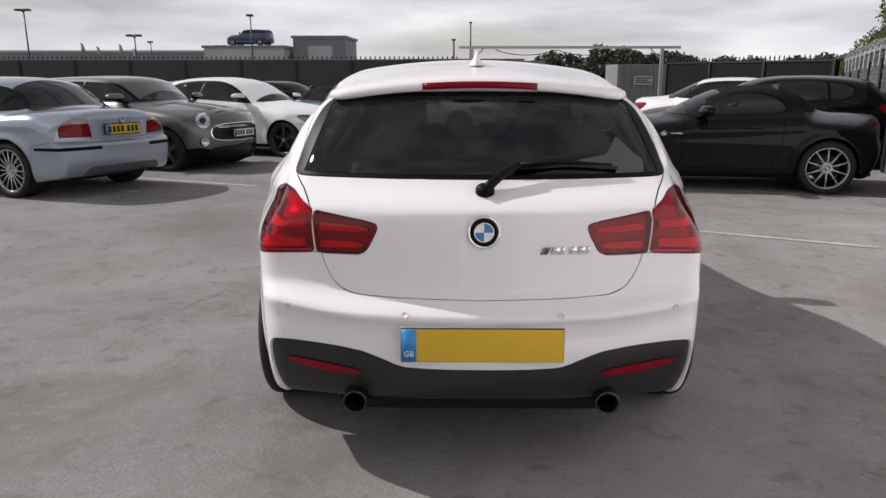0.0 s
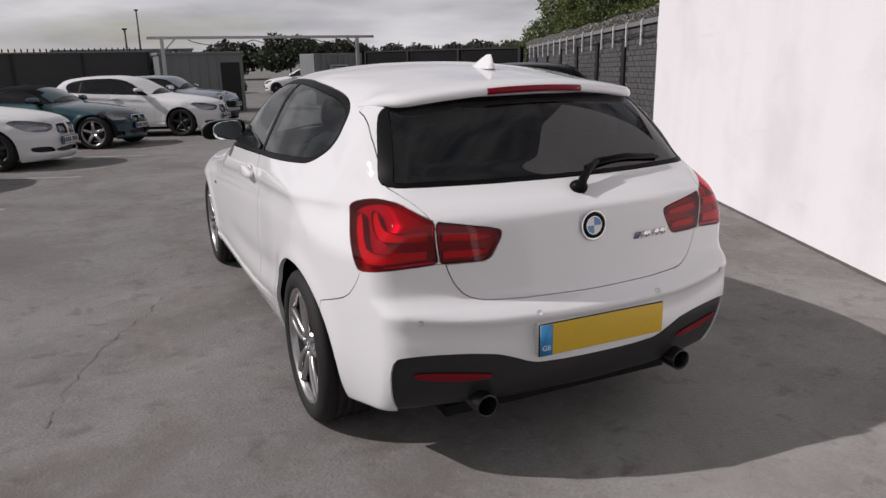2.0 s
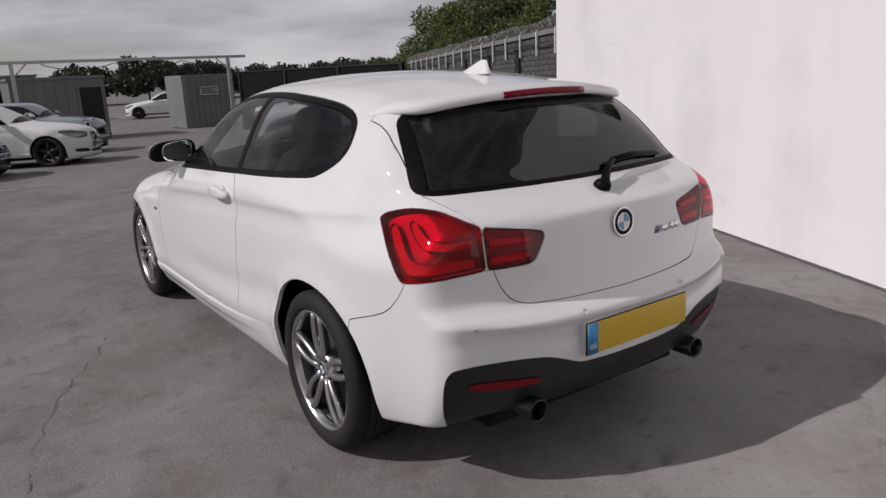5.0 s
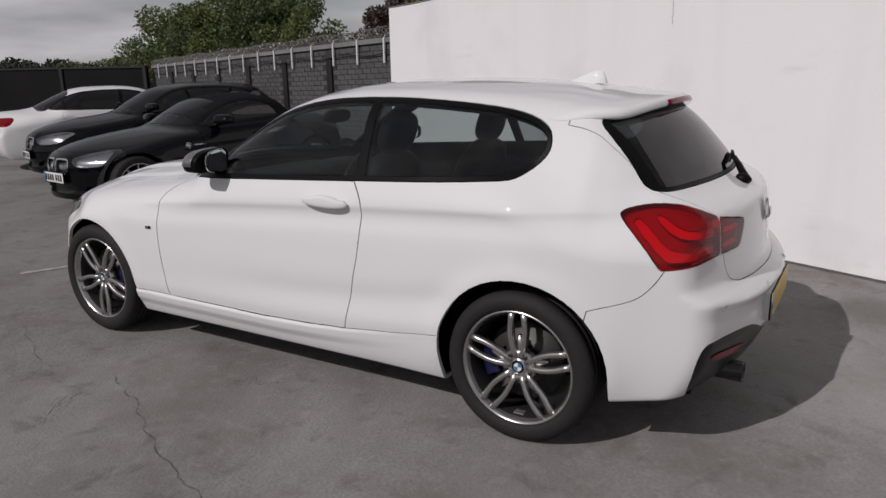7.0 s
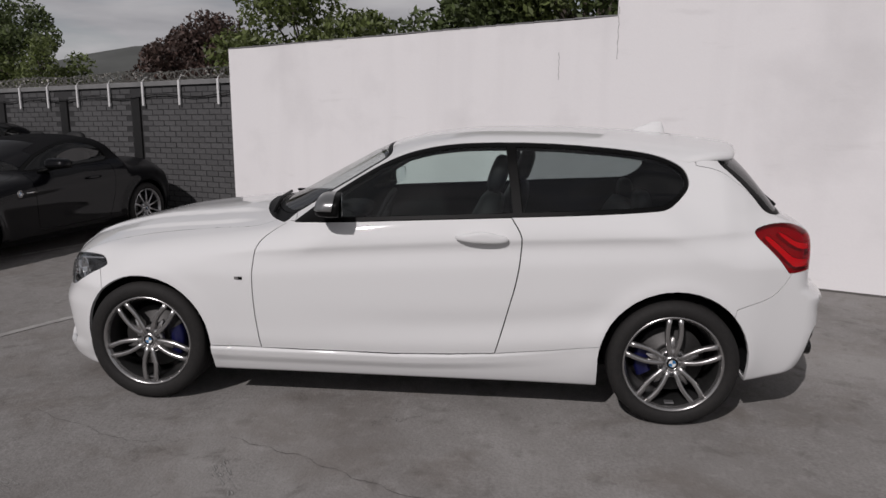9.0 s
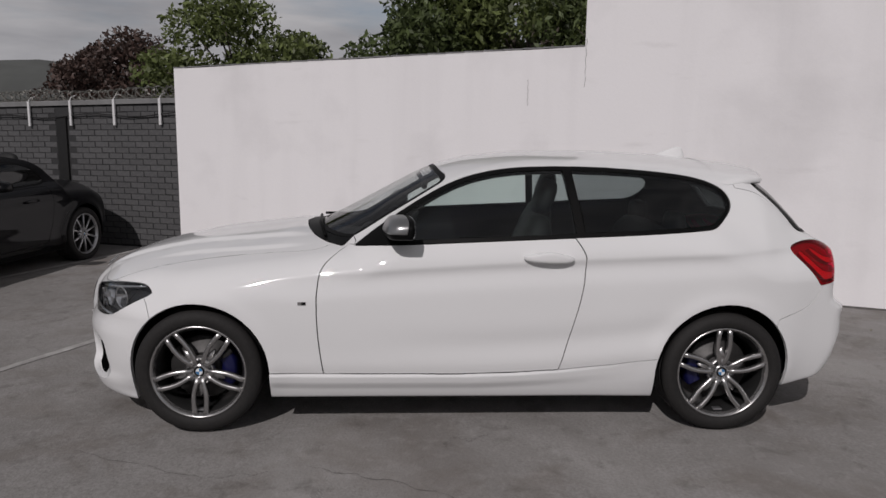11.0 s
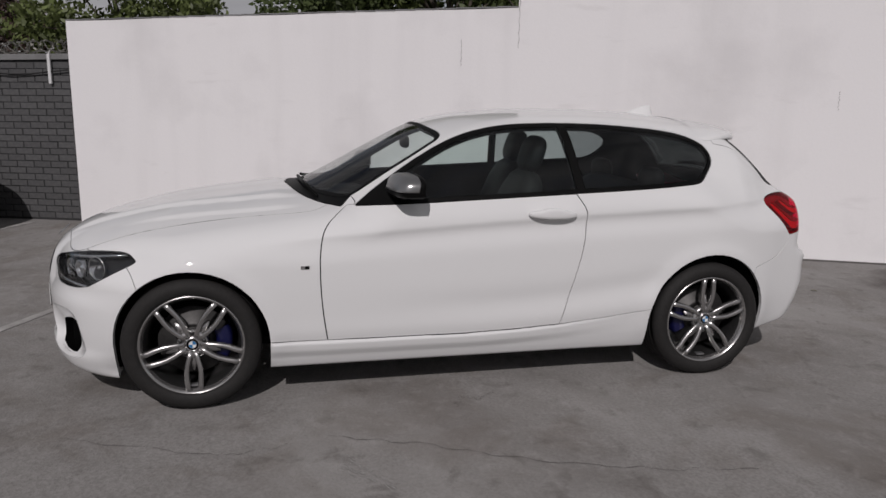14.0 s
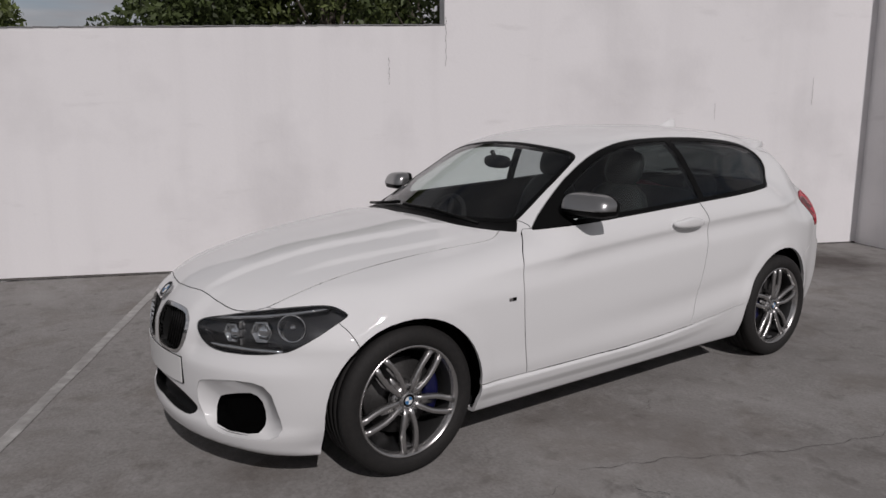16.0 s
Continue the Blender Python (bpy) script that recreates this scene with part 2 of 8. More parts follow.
def prism(bm, pts, h, m=None, bev=0.0):
    """A flat outline of (x, y) raised by h along z."""
    vs = [bm.verts.new((x, y, 0)) for x, y in pts]
    f = bm.faces.new(vs)
    r = bmesh.ops.extrude_face_region(bm, geom=[f])
    up = [v for v in r["geom"] if isinstance(v, bmesh.types.BMVert)]
    bmesh.ops.translate(bm, verts=up, vec=(0, 0, h))
    if bev:
        es = list({e for v in up for e in v.link_edges if all(w in up for w in e.verts)})
        bmesh.ops.bevel(bm, geom=es, offset=bev, segments=1, affect="EDGES")
        vs = [v for v in bm.verts if v.is_valid] if m is None else list({w for v in vs if v.is_valid for f in v.link_faces for w in f.verts} | {v for v in up if v.is_valid})
    if m is not None:
        bmesh.ops.transform(bm, matrix=m, verts=list(bm.verts) if bev else vs + up)
    return bm


def text_bm(s, size, depth=0.002, spread=1.0):
    """Lettering in the built-in font as a bmesh in the xy plane, centred."""
    cu = bpy.data.curves.new("lettering", "FONT")
    cu.body, cu.size, cu.extrude, cu.align_x, cu.align_y, cu.space_character = s, size, depth, "CENTER", "CENTER", spread
    ob = bpy.data.objects.new("lettering", cu)
    scene.collection.objects.link(ob)
    me = bpy.data.meshes.new_from_object(ob.evaluated_get(bpy.context.evaluated_depsgraph_get()))
    bm = bmesh.new()
    bm.from_mesh(me)
    bpy.data.objects.remove(ob)
    bpy.data.curves.remove(cu)
    bpy.data.meshes.remove(me)
    return bm


def curve(pts):
    """A smooth line through (x, y) pairs that never overshoots; runs on straight past its ends."""
    p = sorted(pts)
    xs, ys = np.array([a for a, _ in p], float), np.array([b for _, b in p], float)
    h = np.diff(xs)
    d = np.diff(ys) / h
    s = np.zeros(len(xs))
    s[0], s[-1] = d[0], d[-1]
    for i in range(1, len(xs) - 1):
        if d[i - 1] * d[i] > 0:
            w1, w2 = 2 * h[i] + h[i - 1], h[i] + 2 * h[i - 1]
            s[i] = (w1 + w2) / (w1 / d[i - 1] + w2 / d[i])

    def at(x):
        x = np.asarray(x, float)
        i = np.clip(np.searchsorted(xs, x) - 1, 0, len(h) - 1)
        t = (x - xs[i]) / h[i]
        u = np.clip(t, 0, 1)
        y = ((1 + 2 * u) * (1 - u) ** 2 * ys[i] + u * (1 - u) ** 2 * h[i] * s[i] + u * u * (3 - 2 * u) * ys[i + 1] + u * u * (u - 1) * h[i] * s[i + 1])
        return y + np.where(t < 0, t * h[i] * s[0], 0) + np.where(t > 1, (t - 1) * h[i] * s[-1], 0)
    return at


def rounded(pts, times=2):
    """Cuts the corners of a closed outline; a corner given twice stays sharp."""
    for _ in range(times):
        out = []
        for a, b in zip(pts, pts[1:] + pts[:1]):
            if a == b:
                out.append(a)
                continue
            out += [(0.75 * a[0] + 0.25 * b[0], 0.75 * a[1] + 0.25 * b[1]), (0.25 * a[0] + 0.75 * b[0], 0.25 * a[1] + 0.75 * b[1])]
        pts = out
    clean = []
    for p in pts:
        if not clean or math.dist(p, clean[-1]) > 0.004:
            clean.append(p)
    return clean


def grown(pts, d):
    """An outline moved outwards by d."""
    n = len(pts)
    area = sum(pts[i - 1][0] * pts[i][1] - pts[i][0] * pts[i - 1][1] for i in range(n))
    s = 1 if area > 0 else -1
    out = []
    for i in range(n):
        a, b, c = Vector(pts[i - 1]), Vector(pts[i]), Vector(pts[(i + 1) % n])
        e = (b - a).normalized() + (c - b).normalized()
        e = e.normalized() if e.length > 1e-6 else (b - a).normalized()
        out.append((b.x + s * d * e.y, b.y - s * d * e.x))
    return out


# ==== car kit: a body field, cut into panels ====
def smax(a, b, k):
    h = np.maximum(k - np.abs(a - b), 0) / k
    return np.maximum(a, b) + h * h * k * 0.25


def sstep(t):
    t = np.clip(t, 0, 1)
    return t * t * (3 - 2 * t)


def car_field(P):
    """The body as a field over (x, y, z), below zero inside: side, top, nose and tail faces, rounded into each other."""
    top, nose, tail, sect = curve(P["top"]), curve(P["nose"]), curve(P["tail"]), curve(P["section"])
    low, up = curve(P["plan_low"]), curve(P["plan_up"])
    ra, fa = P["axles"]
    crown = curve(P.get("crown", [(-2.0, 0.16), (0.1, 0.16), (0.5, 0.10), (1.0, 0.12), (2.1, 0.16)]))
    sweep = curve(P.get("sweep", [(-0.4, 0.0), (0.1, 0.30), (0.8, 0.50), (1.4, 0.30), (2.1, 0.38)]))
    cr = curve(P["crease"])
    rise, ride = P["rise"], P["ride"]
    kt = curve(P.get("shoulder", [(-2.0, 0.10), (0.0, 0.10), (0.9, 0.14), (2.0, 0.12)]))
    extra, flank, snout, stern = P.get("relief"), P.get("flank"), P.get("snout"), P.get("stern")
    bow = curve(P["tail_bow"])
    turn = P.get("tail_round", 0.06)
    turn = curve(turn) if isinstance(turn, list) else curve([(0.0, turn), (2.0, turn)])
    floor = curve(P.get("floor", [(-3.0, 0.0), (3.0, 0.0)]))

    def f(x, y, z):
        a = np.abs(x)
        zs = z + rise * y * sstep((z - 0.4) / 0.5)
        back = sstep((-1.25 - y) / 0.4)
        w = sstep((z - 0.92 + 0.14 * back) / (0.22 + 0.06 * back))
        S = sect(zs) - (low(y) * (1 - w) + up(y) * w)
        dz = z - cr(y)
        on = sstep((1.30 - y) / 0.9) * sstep((y + 2.0) / 0.25)
        S = S + P["ridge"] * on * np.where(dz > 0, np.exp(-(dz / 0.12) ** 2), np.exp(-(dz / P.get("crease_width", 0.05)) ** 2))
        if flank:
            S = S + flank(y, z)
        for ya in (ra, fa):
            r = np.sqrt((y - ya) ** 2 + (z - 0.315) ** 2)
            S = S + P["flare"] * np.exp(-((r - 0.37) / 0.055) ** 2) * sstep((z - 0.15) / 0.2)
        T = top(y + sweep(y) * a * a) - crown(y) * a * a
        if extra:
            T = T + extra(a, y)
        F = nose(z) - P["nose_bow"] * a * a - P.get("nose_bow4", 0.0) * a ** 4
        if snout:
            F = F + snout(a, z)
        R = tail(z) + bow(z) * a * a
        if stern:
            R = R + stern(a, z)
        v = smax(a - S, z - T, kt(y))
        v = smax(v, y - F, 0.09)
        v = smax(v, R - y, turn(z))
        return smax(v, ride + floor(y) - z, 0.02)
    return f


def car_grid(P, step):
    """Half of the body (x from 0) as quads, found by rays from a core box out to the field."""
    f = car_field(P)
    ra, fa = P["axles"]
    ix, iy0, iy1, iz0, iz1 = 0.55, ra - 0.15, fa + 0.2, 0.40, P.get("core", 0.70)
    n = lambda a, b, s: list(np.linspace(a, b, max(int(round((b - a) / s)), 1) + 1))
    X = n(0, ix, step) + n(ix, ix + 1, step * 1.35)[1:]
    Y = n(iy0 - 1, iy0, step * 1.35) + n(iy0, iy1, step)[1:] + n(iy1, iy1 + 1, step * 1.35)[1:]
    Z = n(-1.3, -0.5, step * 4) + n(-0.5, iz0, step * 1.6)[1:] + n(iz0, iz1, step)[1:] + n(iz1, iz1 + 1, step * 1.7)[1:]
    ids, pts, quads = {}, [], []

    def vid(x, y, z):
        k = (round(x, 5), round(y, 5), round(z, 5))
        if k not in ids:
            ids[k] = len(pts)
            pts.append((x, y, z))
        return ids[k]

    def sheet(U, V, fn):
        for i in range(len(U) - 1):
            for j in range(len(V) - 1):
                quads.append([vid(*fn(U[i], V[j])), vid(*fn(U[i + 1], V[j])), vid(*fn(U[i + 1], V[j + 1])), vid(*fn(U[i], V[j + 1]))])
    sheet(Y, Z, lambda u, v: (X[-1], u, v))
    sheet(X, Y, lambda u, v: (u, v, Z[-1]))
    sheet(X, Z, lambda u, v: (u, Y[-1], v))
    sheet(X, Z, lambda u, v: (u, Y[0], v))
    w = np.array(pts)
    o = np.stack([np.clip(w[:, 0], 0, ix), np.clip(w[:, 1], iy0, iy1), np.clip(w[:, 2], iz0, iz1)], 1)
    d = w - o
    lo, hi = np.zeros(len(w)), np.full(len(w), 1.6)
    for _ in range(34):
        mid = (lo + hi) / 2
        p = o + d * mid[:, None]
        out = f(p[:, 0], p[:, 1], p[:, 2]) > 0
        hi, lo = np.where(out, mid, hi), np.where(out, lo, mid)
    return f, o + d * lo[:, None], quads


def field_normals(f, p, e=0.004):
    g = np.stack([f(p[:, 0] + e * k[0], p[:, 1] + e * k[1], p[:, 2] + e * k[2]) - f(p[:, 0] - e * k[0], p[:, 1] - e * k[1], p[:, 2] - e * k[2])
                  for k in ((1, 0, 0), (0, 1, 0), (0, 0, 1))], 1)
    g[:, 0] = np.where(p[:, 0] < 1e-4, 0, g[:, 0])
    return g / np.maximum(np.linalg.norm(g, axis=1), 1e-9)[:, None]


CHARTS = {"side": ((0, 1, 0), (0, 0, 1)), "rear": ((1, 0, 0), (0, 0, 1)), "front": ((1, 0, 0), (0, 0, 1)), "top": ((1, 0, 0), (0, 1, 0)),
          "rear_corner": ((1, 1, 0), (0, 0, 1)), "front_corner": ((1, -1, 0), (0, 0, 1))}


def chart_ok(chart, P, x, y, z):
    ra, fa = P["axles"]
    if chart == "side":
        return x > 0.40
    if chart == "top":
        return z > 0.70
    if chart == "rear":
        return y < ra - 0.10
    if chart == "front":
        return y > fa + 0.30
    if chart == "rear_corner":
        return (y < ra - 0.10) & (x > 0.25)
    return (y > fa + 0.10) & (x > 0.15)


def inside(u, v, poly):
    hit = np.zeros(len(u), bool)
    for (a, b), (c, d) in zip(poly, poly[1:] + poly[:1]):
        if b != d:
            hit ^= ((b > v) != (d > v)) & (u < (c - a) * (v - b) / (d - b) + a)
    return hit


def thinned(poly, tol):
    """The outline without the points that lie within tol of their neighbours' line."""
    keep = [poly[0]]
    for i in range(1, len(poly)):
        a, b = keep[-1], poly[(i + 1) % len(poly)]
        between = poly[poly.index(a) + 1:i + 1] if a in poly else [poly[i]]
        L = math.hypot(b[0] - a[0], b[1] - a[1])
        far = max((abs((b[0] - a[0]) * (p[1] - a[1]) - (b[1] - a[1]) * (p[0] - a[0])) / L if L > 1e-9 else 1.0) for p in between)
        if far > tol:
            keep.append(poly[i])
    return keep


def cut(bm, P, chart, poly):
    """Splits the faces of bm along an outline that is drawn in one of the charts."""
    U, V = Vector(CHARTS[chart][0]), Vector(CHARTS[chart][1])
    us, vs = [p[0] for p in poly], [p[1] for p in poly]
    pad = 0.09
    umin, umax, vmin, vmax = min(us) - pad, max(us) + pad, min(vs) - pad, max(vs) + pad

    def bounds(f):
        q = [(U.dot(w.co), V.dot(w.co)) for w in f.verts]
        a, b = [p[0] for p in q], [p[1] for p in q]
        return min(a), max(a), min(b), max(b)
    near = {}
    for f in bm.faces:
        c = f.verts[0].co
        if umin < U.dot(c) < umax and vmin < V.dot(c) < vmax:
            c = f.calc_center_median()
            if chart_ok(chart, P, c.x, c.y, c.z):
                near[f] = bounds(f)
    for a, b in zip(poly, poly[1:] + poly[:1]):
        no = (b[1] - a[1]) * U - (b[0] - a[0]) * V
        if no.length < 1e-7:
            continue
        co = Vector(U) * (a[0] / U.dot(U)) + Vector(V) * a[1]
        u0, u1, v0, v1 = min(a[0], b[0]) - 1e-4, max(a[0], b[0]) + 1e-4, min(a[1], b[1]) - 1e-4, max(a[1], b[1]) + 1e-4
        pick = [f for f, q in near.items() if q[1] > u0 and q[0] < u1 and q[3] > v0 and q[2] < v1]
        if not pick:
            continue
        for f in pick:
            del near[f]
        es, vt = {e for f in pick for e in f.edges}, {w for f in pick for w in f.verts}
        r = bmesh.ops.bisect_plane(bm, geom=pick + list(es) + list(vt), dist=1e-5, plane_co=co, plane_no=no)
        for f in r["geom"]:
            if isinstance(f, bmesh.types.BMFace):
                near[f] = bounds(f)


def emit(name, polys, co, nor, material, parent, gap=0.0024, depth=0.018, push=0.0, two=False, sides=("", ""), label=""):
    """Builds a panel from faces of the cut body and its mirror image: edges drawn in by gap and turned in by depth."""
    used = sorted({i for q in polys for i in q})
    centre = min(co[i][0] for i in used) < 1e-4 and not two
    made = []
    for sgn in ((1,) if centre else (1, -1)):
        bm = bmesh.new()
        nn, ids = [], {}

        def vert(i, s):
            k = (i, s if co[i][0] > 1e-4 else 1)
            if k not in ids:
                p, n = co[i] + nor[i] * push, nor[i]
                ids[k] = bm.verts.new((p[0] * s, p[1], p[2]))
                nn.append((n[0] * s, n[1], n[2]))
            return ids[k]
        for s in ((1, -1) if centre else (sgn,)):
            for q in polys:
                vs = [vert(i, s) for i in q]
                try:
                    bm.faces.new(vs if s > 0 else vs[::-1])
                except ValueError:
                    pass
        bm.verts.index_update()
        outer = len(bm.faces)
        rim = [e for e in bm.edges if len(e.link_faces) == 1]
        move = {}
        for e in rim:
            f = e.link_faces[0]
            d = (e.verts[1].co - e.verts[0].co)
            if d.length < 1e-7:
                continue
            c = f.normal if f.normal.length > 0.5 else Vector((0, 0, 1))
            f.normal_update()
            t = f.normal.cross(d).normalized()
            if t.dot(f.calc_center_median() - e.verts[0].co) < 0:
                t = -t
            for v in e.verts:
                move.setdefault(v, []).append(t)
        for v, ts in move.items():
            t = sum(ts, Vector())
            if t.length > 1e-6:
                v.co += t.normalized() * gap
        if depth:
            deep = {}
            for v in move:
                deep[v] = bm.verts.new(v.co - Vector(nn[v.index]) * depth)
                nn.append(nn[v.index])
            for e in rim:
                a, b = e.verts
                if a not in deep or b not in deep:
                    continue
                f = e.link_faces[0]
                lp = [x for x in f.loops if x.edge == e][0]
                a, b = lp.vert, lp.link_loop_next.vert
                try:
                    bm.faces.new((b, a, deep[a], deep[b]))
                except ValueError:
                    pass
        me = bpy.data.meshes.new(name)
        bm.to_mesh(me)
        bm.free()
        me.materials.append(material)
        me.shade_smooth()
        split = []
        for pg in me.polygons:
            flat = tuple(pg.normal)
            split += [nn[v] if pg.index < outer else flat for v in pg.vertices]
        me.normals_split_custom_set(split)
        ob = new(name, me)
        ob.parent = parent
        if label:
            tagged(ob, label)
        made.append(ob)
    return made


def build_shell(P, parent, step):
    """Builds the body of a car from its panel list. Returns the field."""
    f, pts, quads = car_grid(P, step)
    P["panels"] = [(pn[0], pn[1], thinned(pn[2], P.get("tol", 0.0006)), *pn[3:]) for pn in P["panels"]]
    bm = bmesh.new()
    vs = [bm.verts.new(p) for p in pts]
    for q in quads:
        bm.faces.new([vs[i] for i in q])
    bmesh.ops.remove_doubles(bm, verts=bm.verts, dist=0.0004)
    for pn in P["panels"]:
        cut(bm, P, pn[1], pn[2])
    for chart, poly in P.get("cuts", ()):
        cut(bm, P, chart, poly)
    bmesh.ops.remove_doubles(bm, verts=bm.verts, dist=0.0012)
    bmesh.ops.dissolve_degenerate(bm, dist=0.0008, edges=bm.edges)
    bm.verts.index_update()
    co = np.array([v.co for v in bm.verts])
    co[:, 0] = np.maximum(co[:, 0], 0)
    # settle the cut points on the true surface
    nor = field_normals(f, co)
    for _ in range(2):
        val = f(co[:, 0], co[:, 1], co[:, 2])
        co = co - nor * np.clip(val, -0.004, 0.004)[:, None] * 0.8
        co[:, 0] = np.where(co[:, 0] < 2e-4, 0, co[:, 0])
    polys, cen = [], []
    for fc in bm.faces:
        q = [v.index for v in fc.verts]
        c = co[q].mean(0)
        n = np.zeros(3)
        for k in range(1, len(q) - 1):
            n += np.cross(co[q[k]] - co[q[0]], co[q[k + 1]] - co[q[0]])
        if n.dot(nor[q].mean(0)) < 0:
            q = q[::-1]
        polys.append(q)
        cen.append(c)
    bm.free()
    cen = np.array(cen)
    kind = np.full(len(polys), -1)
    for k, pn in enumerate(P["panels"]):
        U, V = (np.array(c) for c in CHARTS[pn[1]])
        hit = inside(cen @ U, cen @ V, pn[2]) & chart_ok(pn[1], P, cen[:, 0], cen[:, 1], cen[:, 2]) & (kind < 0)
        if len(pn) > 5 and pn[5]:
            hit &= pn[5](cen)
        kind[hit] = k
    groups, spec = {}, {}
    for k, pn in enumerate(P["panels"]):
        sel = [polys[i] for i in np.nonzero(kind == k)[0]]
        if sel:
            groups.setdefault(pn[0], []).extend(sel)
            spec[pn[0]] = pn
    rest = [polys[i] for i in np.nonzero(kind < 0)[0]]
    groups["body_shell"], spec["body_shell"] = rest, ("body_shell", "", [], P["paint"], "panel")
    lining, cover = [], {}
    for name, sel in groups.items():
        pn = spec[name]
        mode = pn[4]
        if mode == "hole":
            continue
        if mode == "glass":
            emit(name, sel, co, nor, pn[3], parent, gap=0.0008, depth=0.004, push=-0.002)
        elif mode == "lamp":
            emit(name, sel, co, nor, LAMPGLASS, parent, gap=0.001, depth=0.004)
            emit(name + "_housing", sel, co, nor, pn[3], parent, gap=0.002, depth=-0.048, push=-0.05)
        elif mode in ("lens", "lens_bar"):
            cover.setdefault(name.replace("_bar", "").replace("_strip", ""), []).extend(sel)
            if mode == "lens":
                emit(name, sel, co, nor, pn[3], parent, gap=0.001, depth=-0.026, push=-0.028)
            else:
                emit(name, sel, co, nor, pn[3], parent, gap=0.0, depth=0.016, push=-0.010)
        elif mode == "inset":
            emit(name, sel, co, nor, pn[3], parent, gap=0.0, depth=0.0, push=-0.009 if name == "bumper_insert" else -0.005)
            lining += sel
        elif mode == "recess":
            emit(name, sel, co, nor, pn[3], parent, gap=0.0, depth=-0.045, push=-0.05)
        else:
            emit(name, sel, co, nor, pn[3], parent, gap=pn[6] if len(pn) > 6 else 0.0024)
            lining += sel
    for name, sel in cover.items():
        emit(name + "_lens", sel, co, nor, REDGLASS, parent, gap=0.0016, depth=0.004)
    if P.get("lining", True):
        ra, fa = P["axles"]
        clear = lambda q: all(math.hypot(co[q][:, 1].mean() - ya, co[q][:, 2].mean() - 0.32) > 0.45 for ya in (ra, fa)) or co[q][:, 0].mean() < 0.5
        lining = [q for q in lining if clear(q)]
        emit("cabin_lining", lining, co, nor, INNER, parent, gap=0.0, depth=0.0, push=-0.024)
    return f


def on_body(f, y, z, side=1, x0=0.2, x1=1.2):
    """Where the body's side lies at a length and height."""
    lo, hi = x0, x1
    for _ in range(17):
        m = (lo + hi) / 2
        lo, hi = (m, hi) if float(f(np.array([m]), np.array([y]), np.array([z]))[0]) < 0 else (lo, m)
    return side * lo


def on_rear(f, x, z, y0=-1.0, y1=-2.8):
    lo, hi = y0, y1
    for _ in range(17):
        m = (lo + hi) / 2
        lo, hi = (m, hi) if float(f(np.array([x]), np.array([m]), np.array([z]))[0]) < 0 else (lo, m)
    return lo


def on_top(f, x, y, z0=0.6, z1=1.9):
    lo, hi = z0, z1
    for _ in range(17):
        m = (lo + hi) / 2
        lo, hi = (m, hi) if float(f(np.array([x]), np.array([y]), np.array([m]))[0]) < 0 else (lo, m)
    return lo


def bar(bm, stations):
    """A bar lofted through stations of (centre, half width vector, half height vector), with chamfered edges."""
    rings = []
    for c, w, h in stations:
        c, w, h = Vector(c), Vector(w), Vector(h)
        rings.append([bm.verts.new(c + w * a + h * b) for a, b in ((-1, -1), (1, -1), (1, 0.45), (0.6, 1), (-0.6, 1), (-1, 0.45))])
    for a, b in zip(rings, rings[1:]):
        for k in range(6):
            bm.faces.new((a[k], a[(k + 1) % 6], b[(k + 1) % 6], b[k]))
    bm.faces.new(rings[0][::-1])
    bm.faces.new(rings[-1])


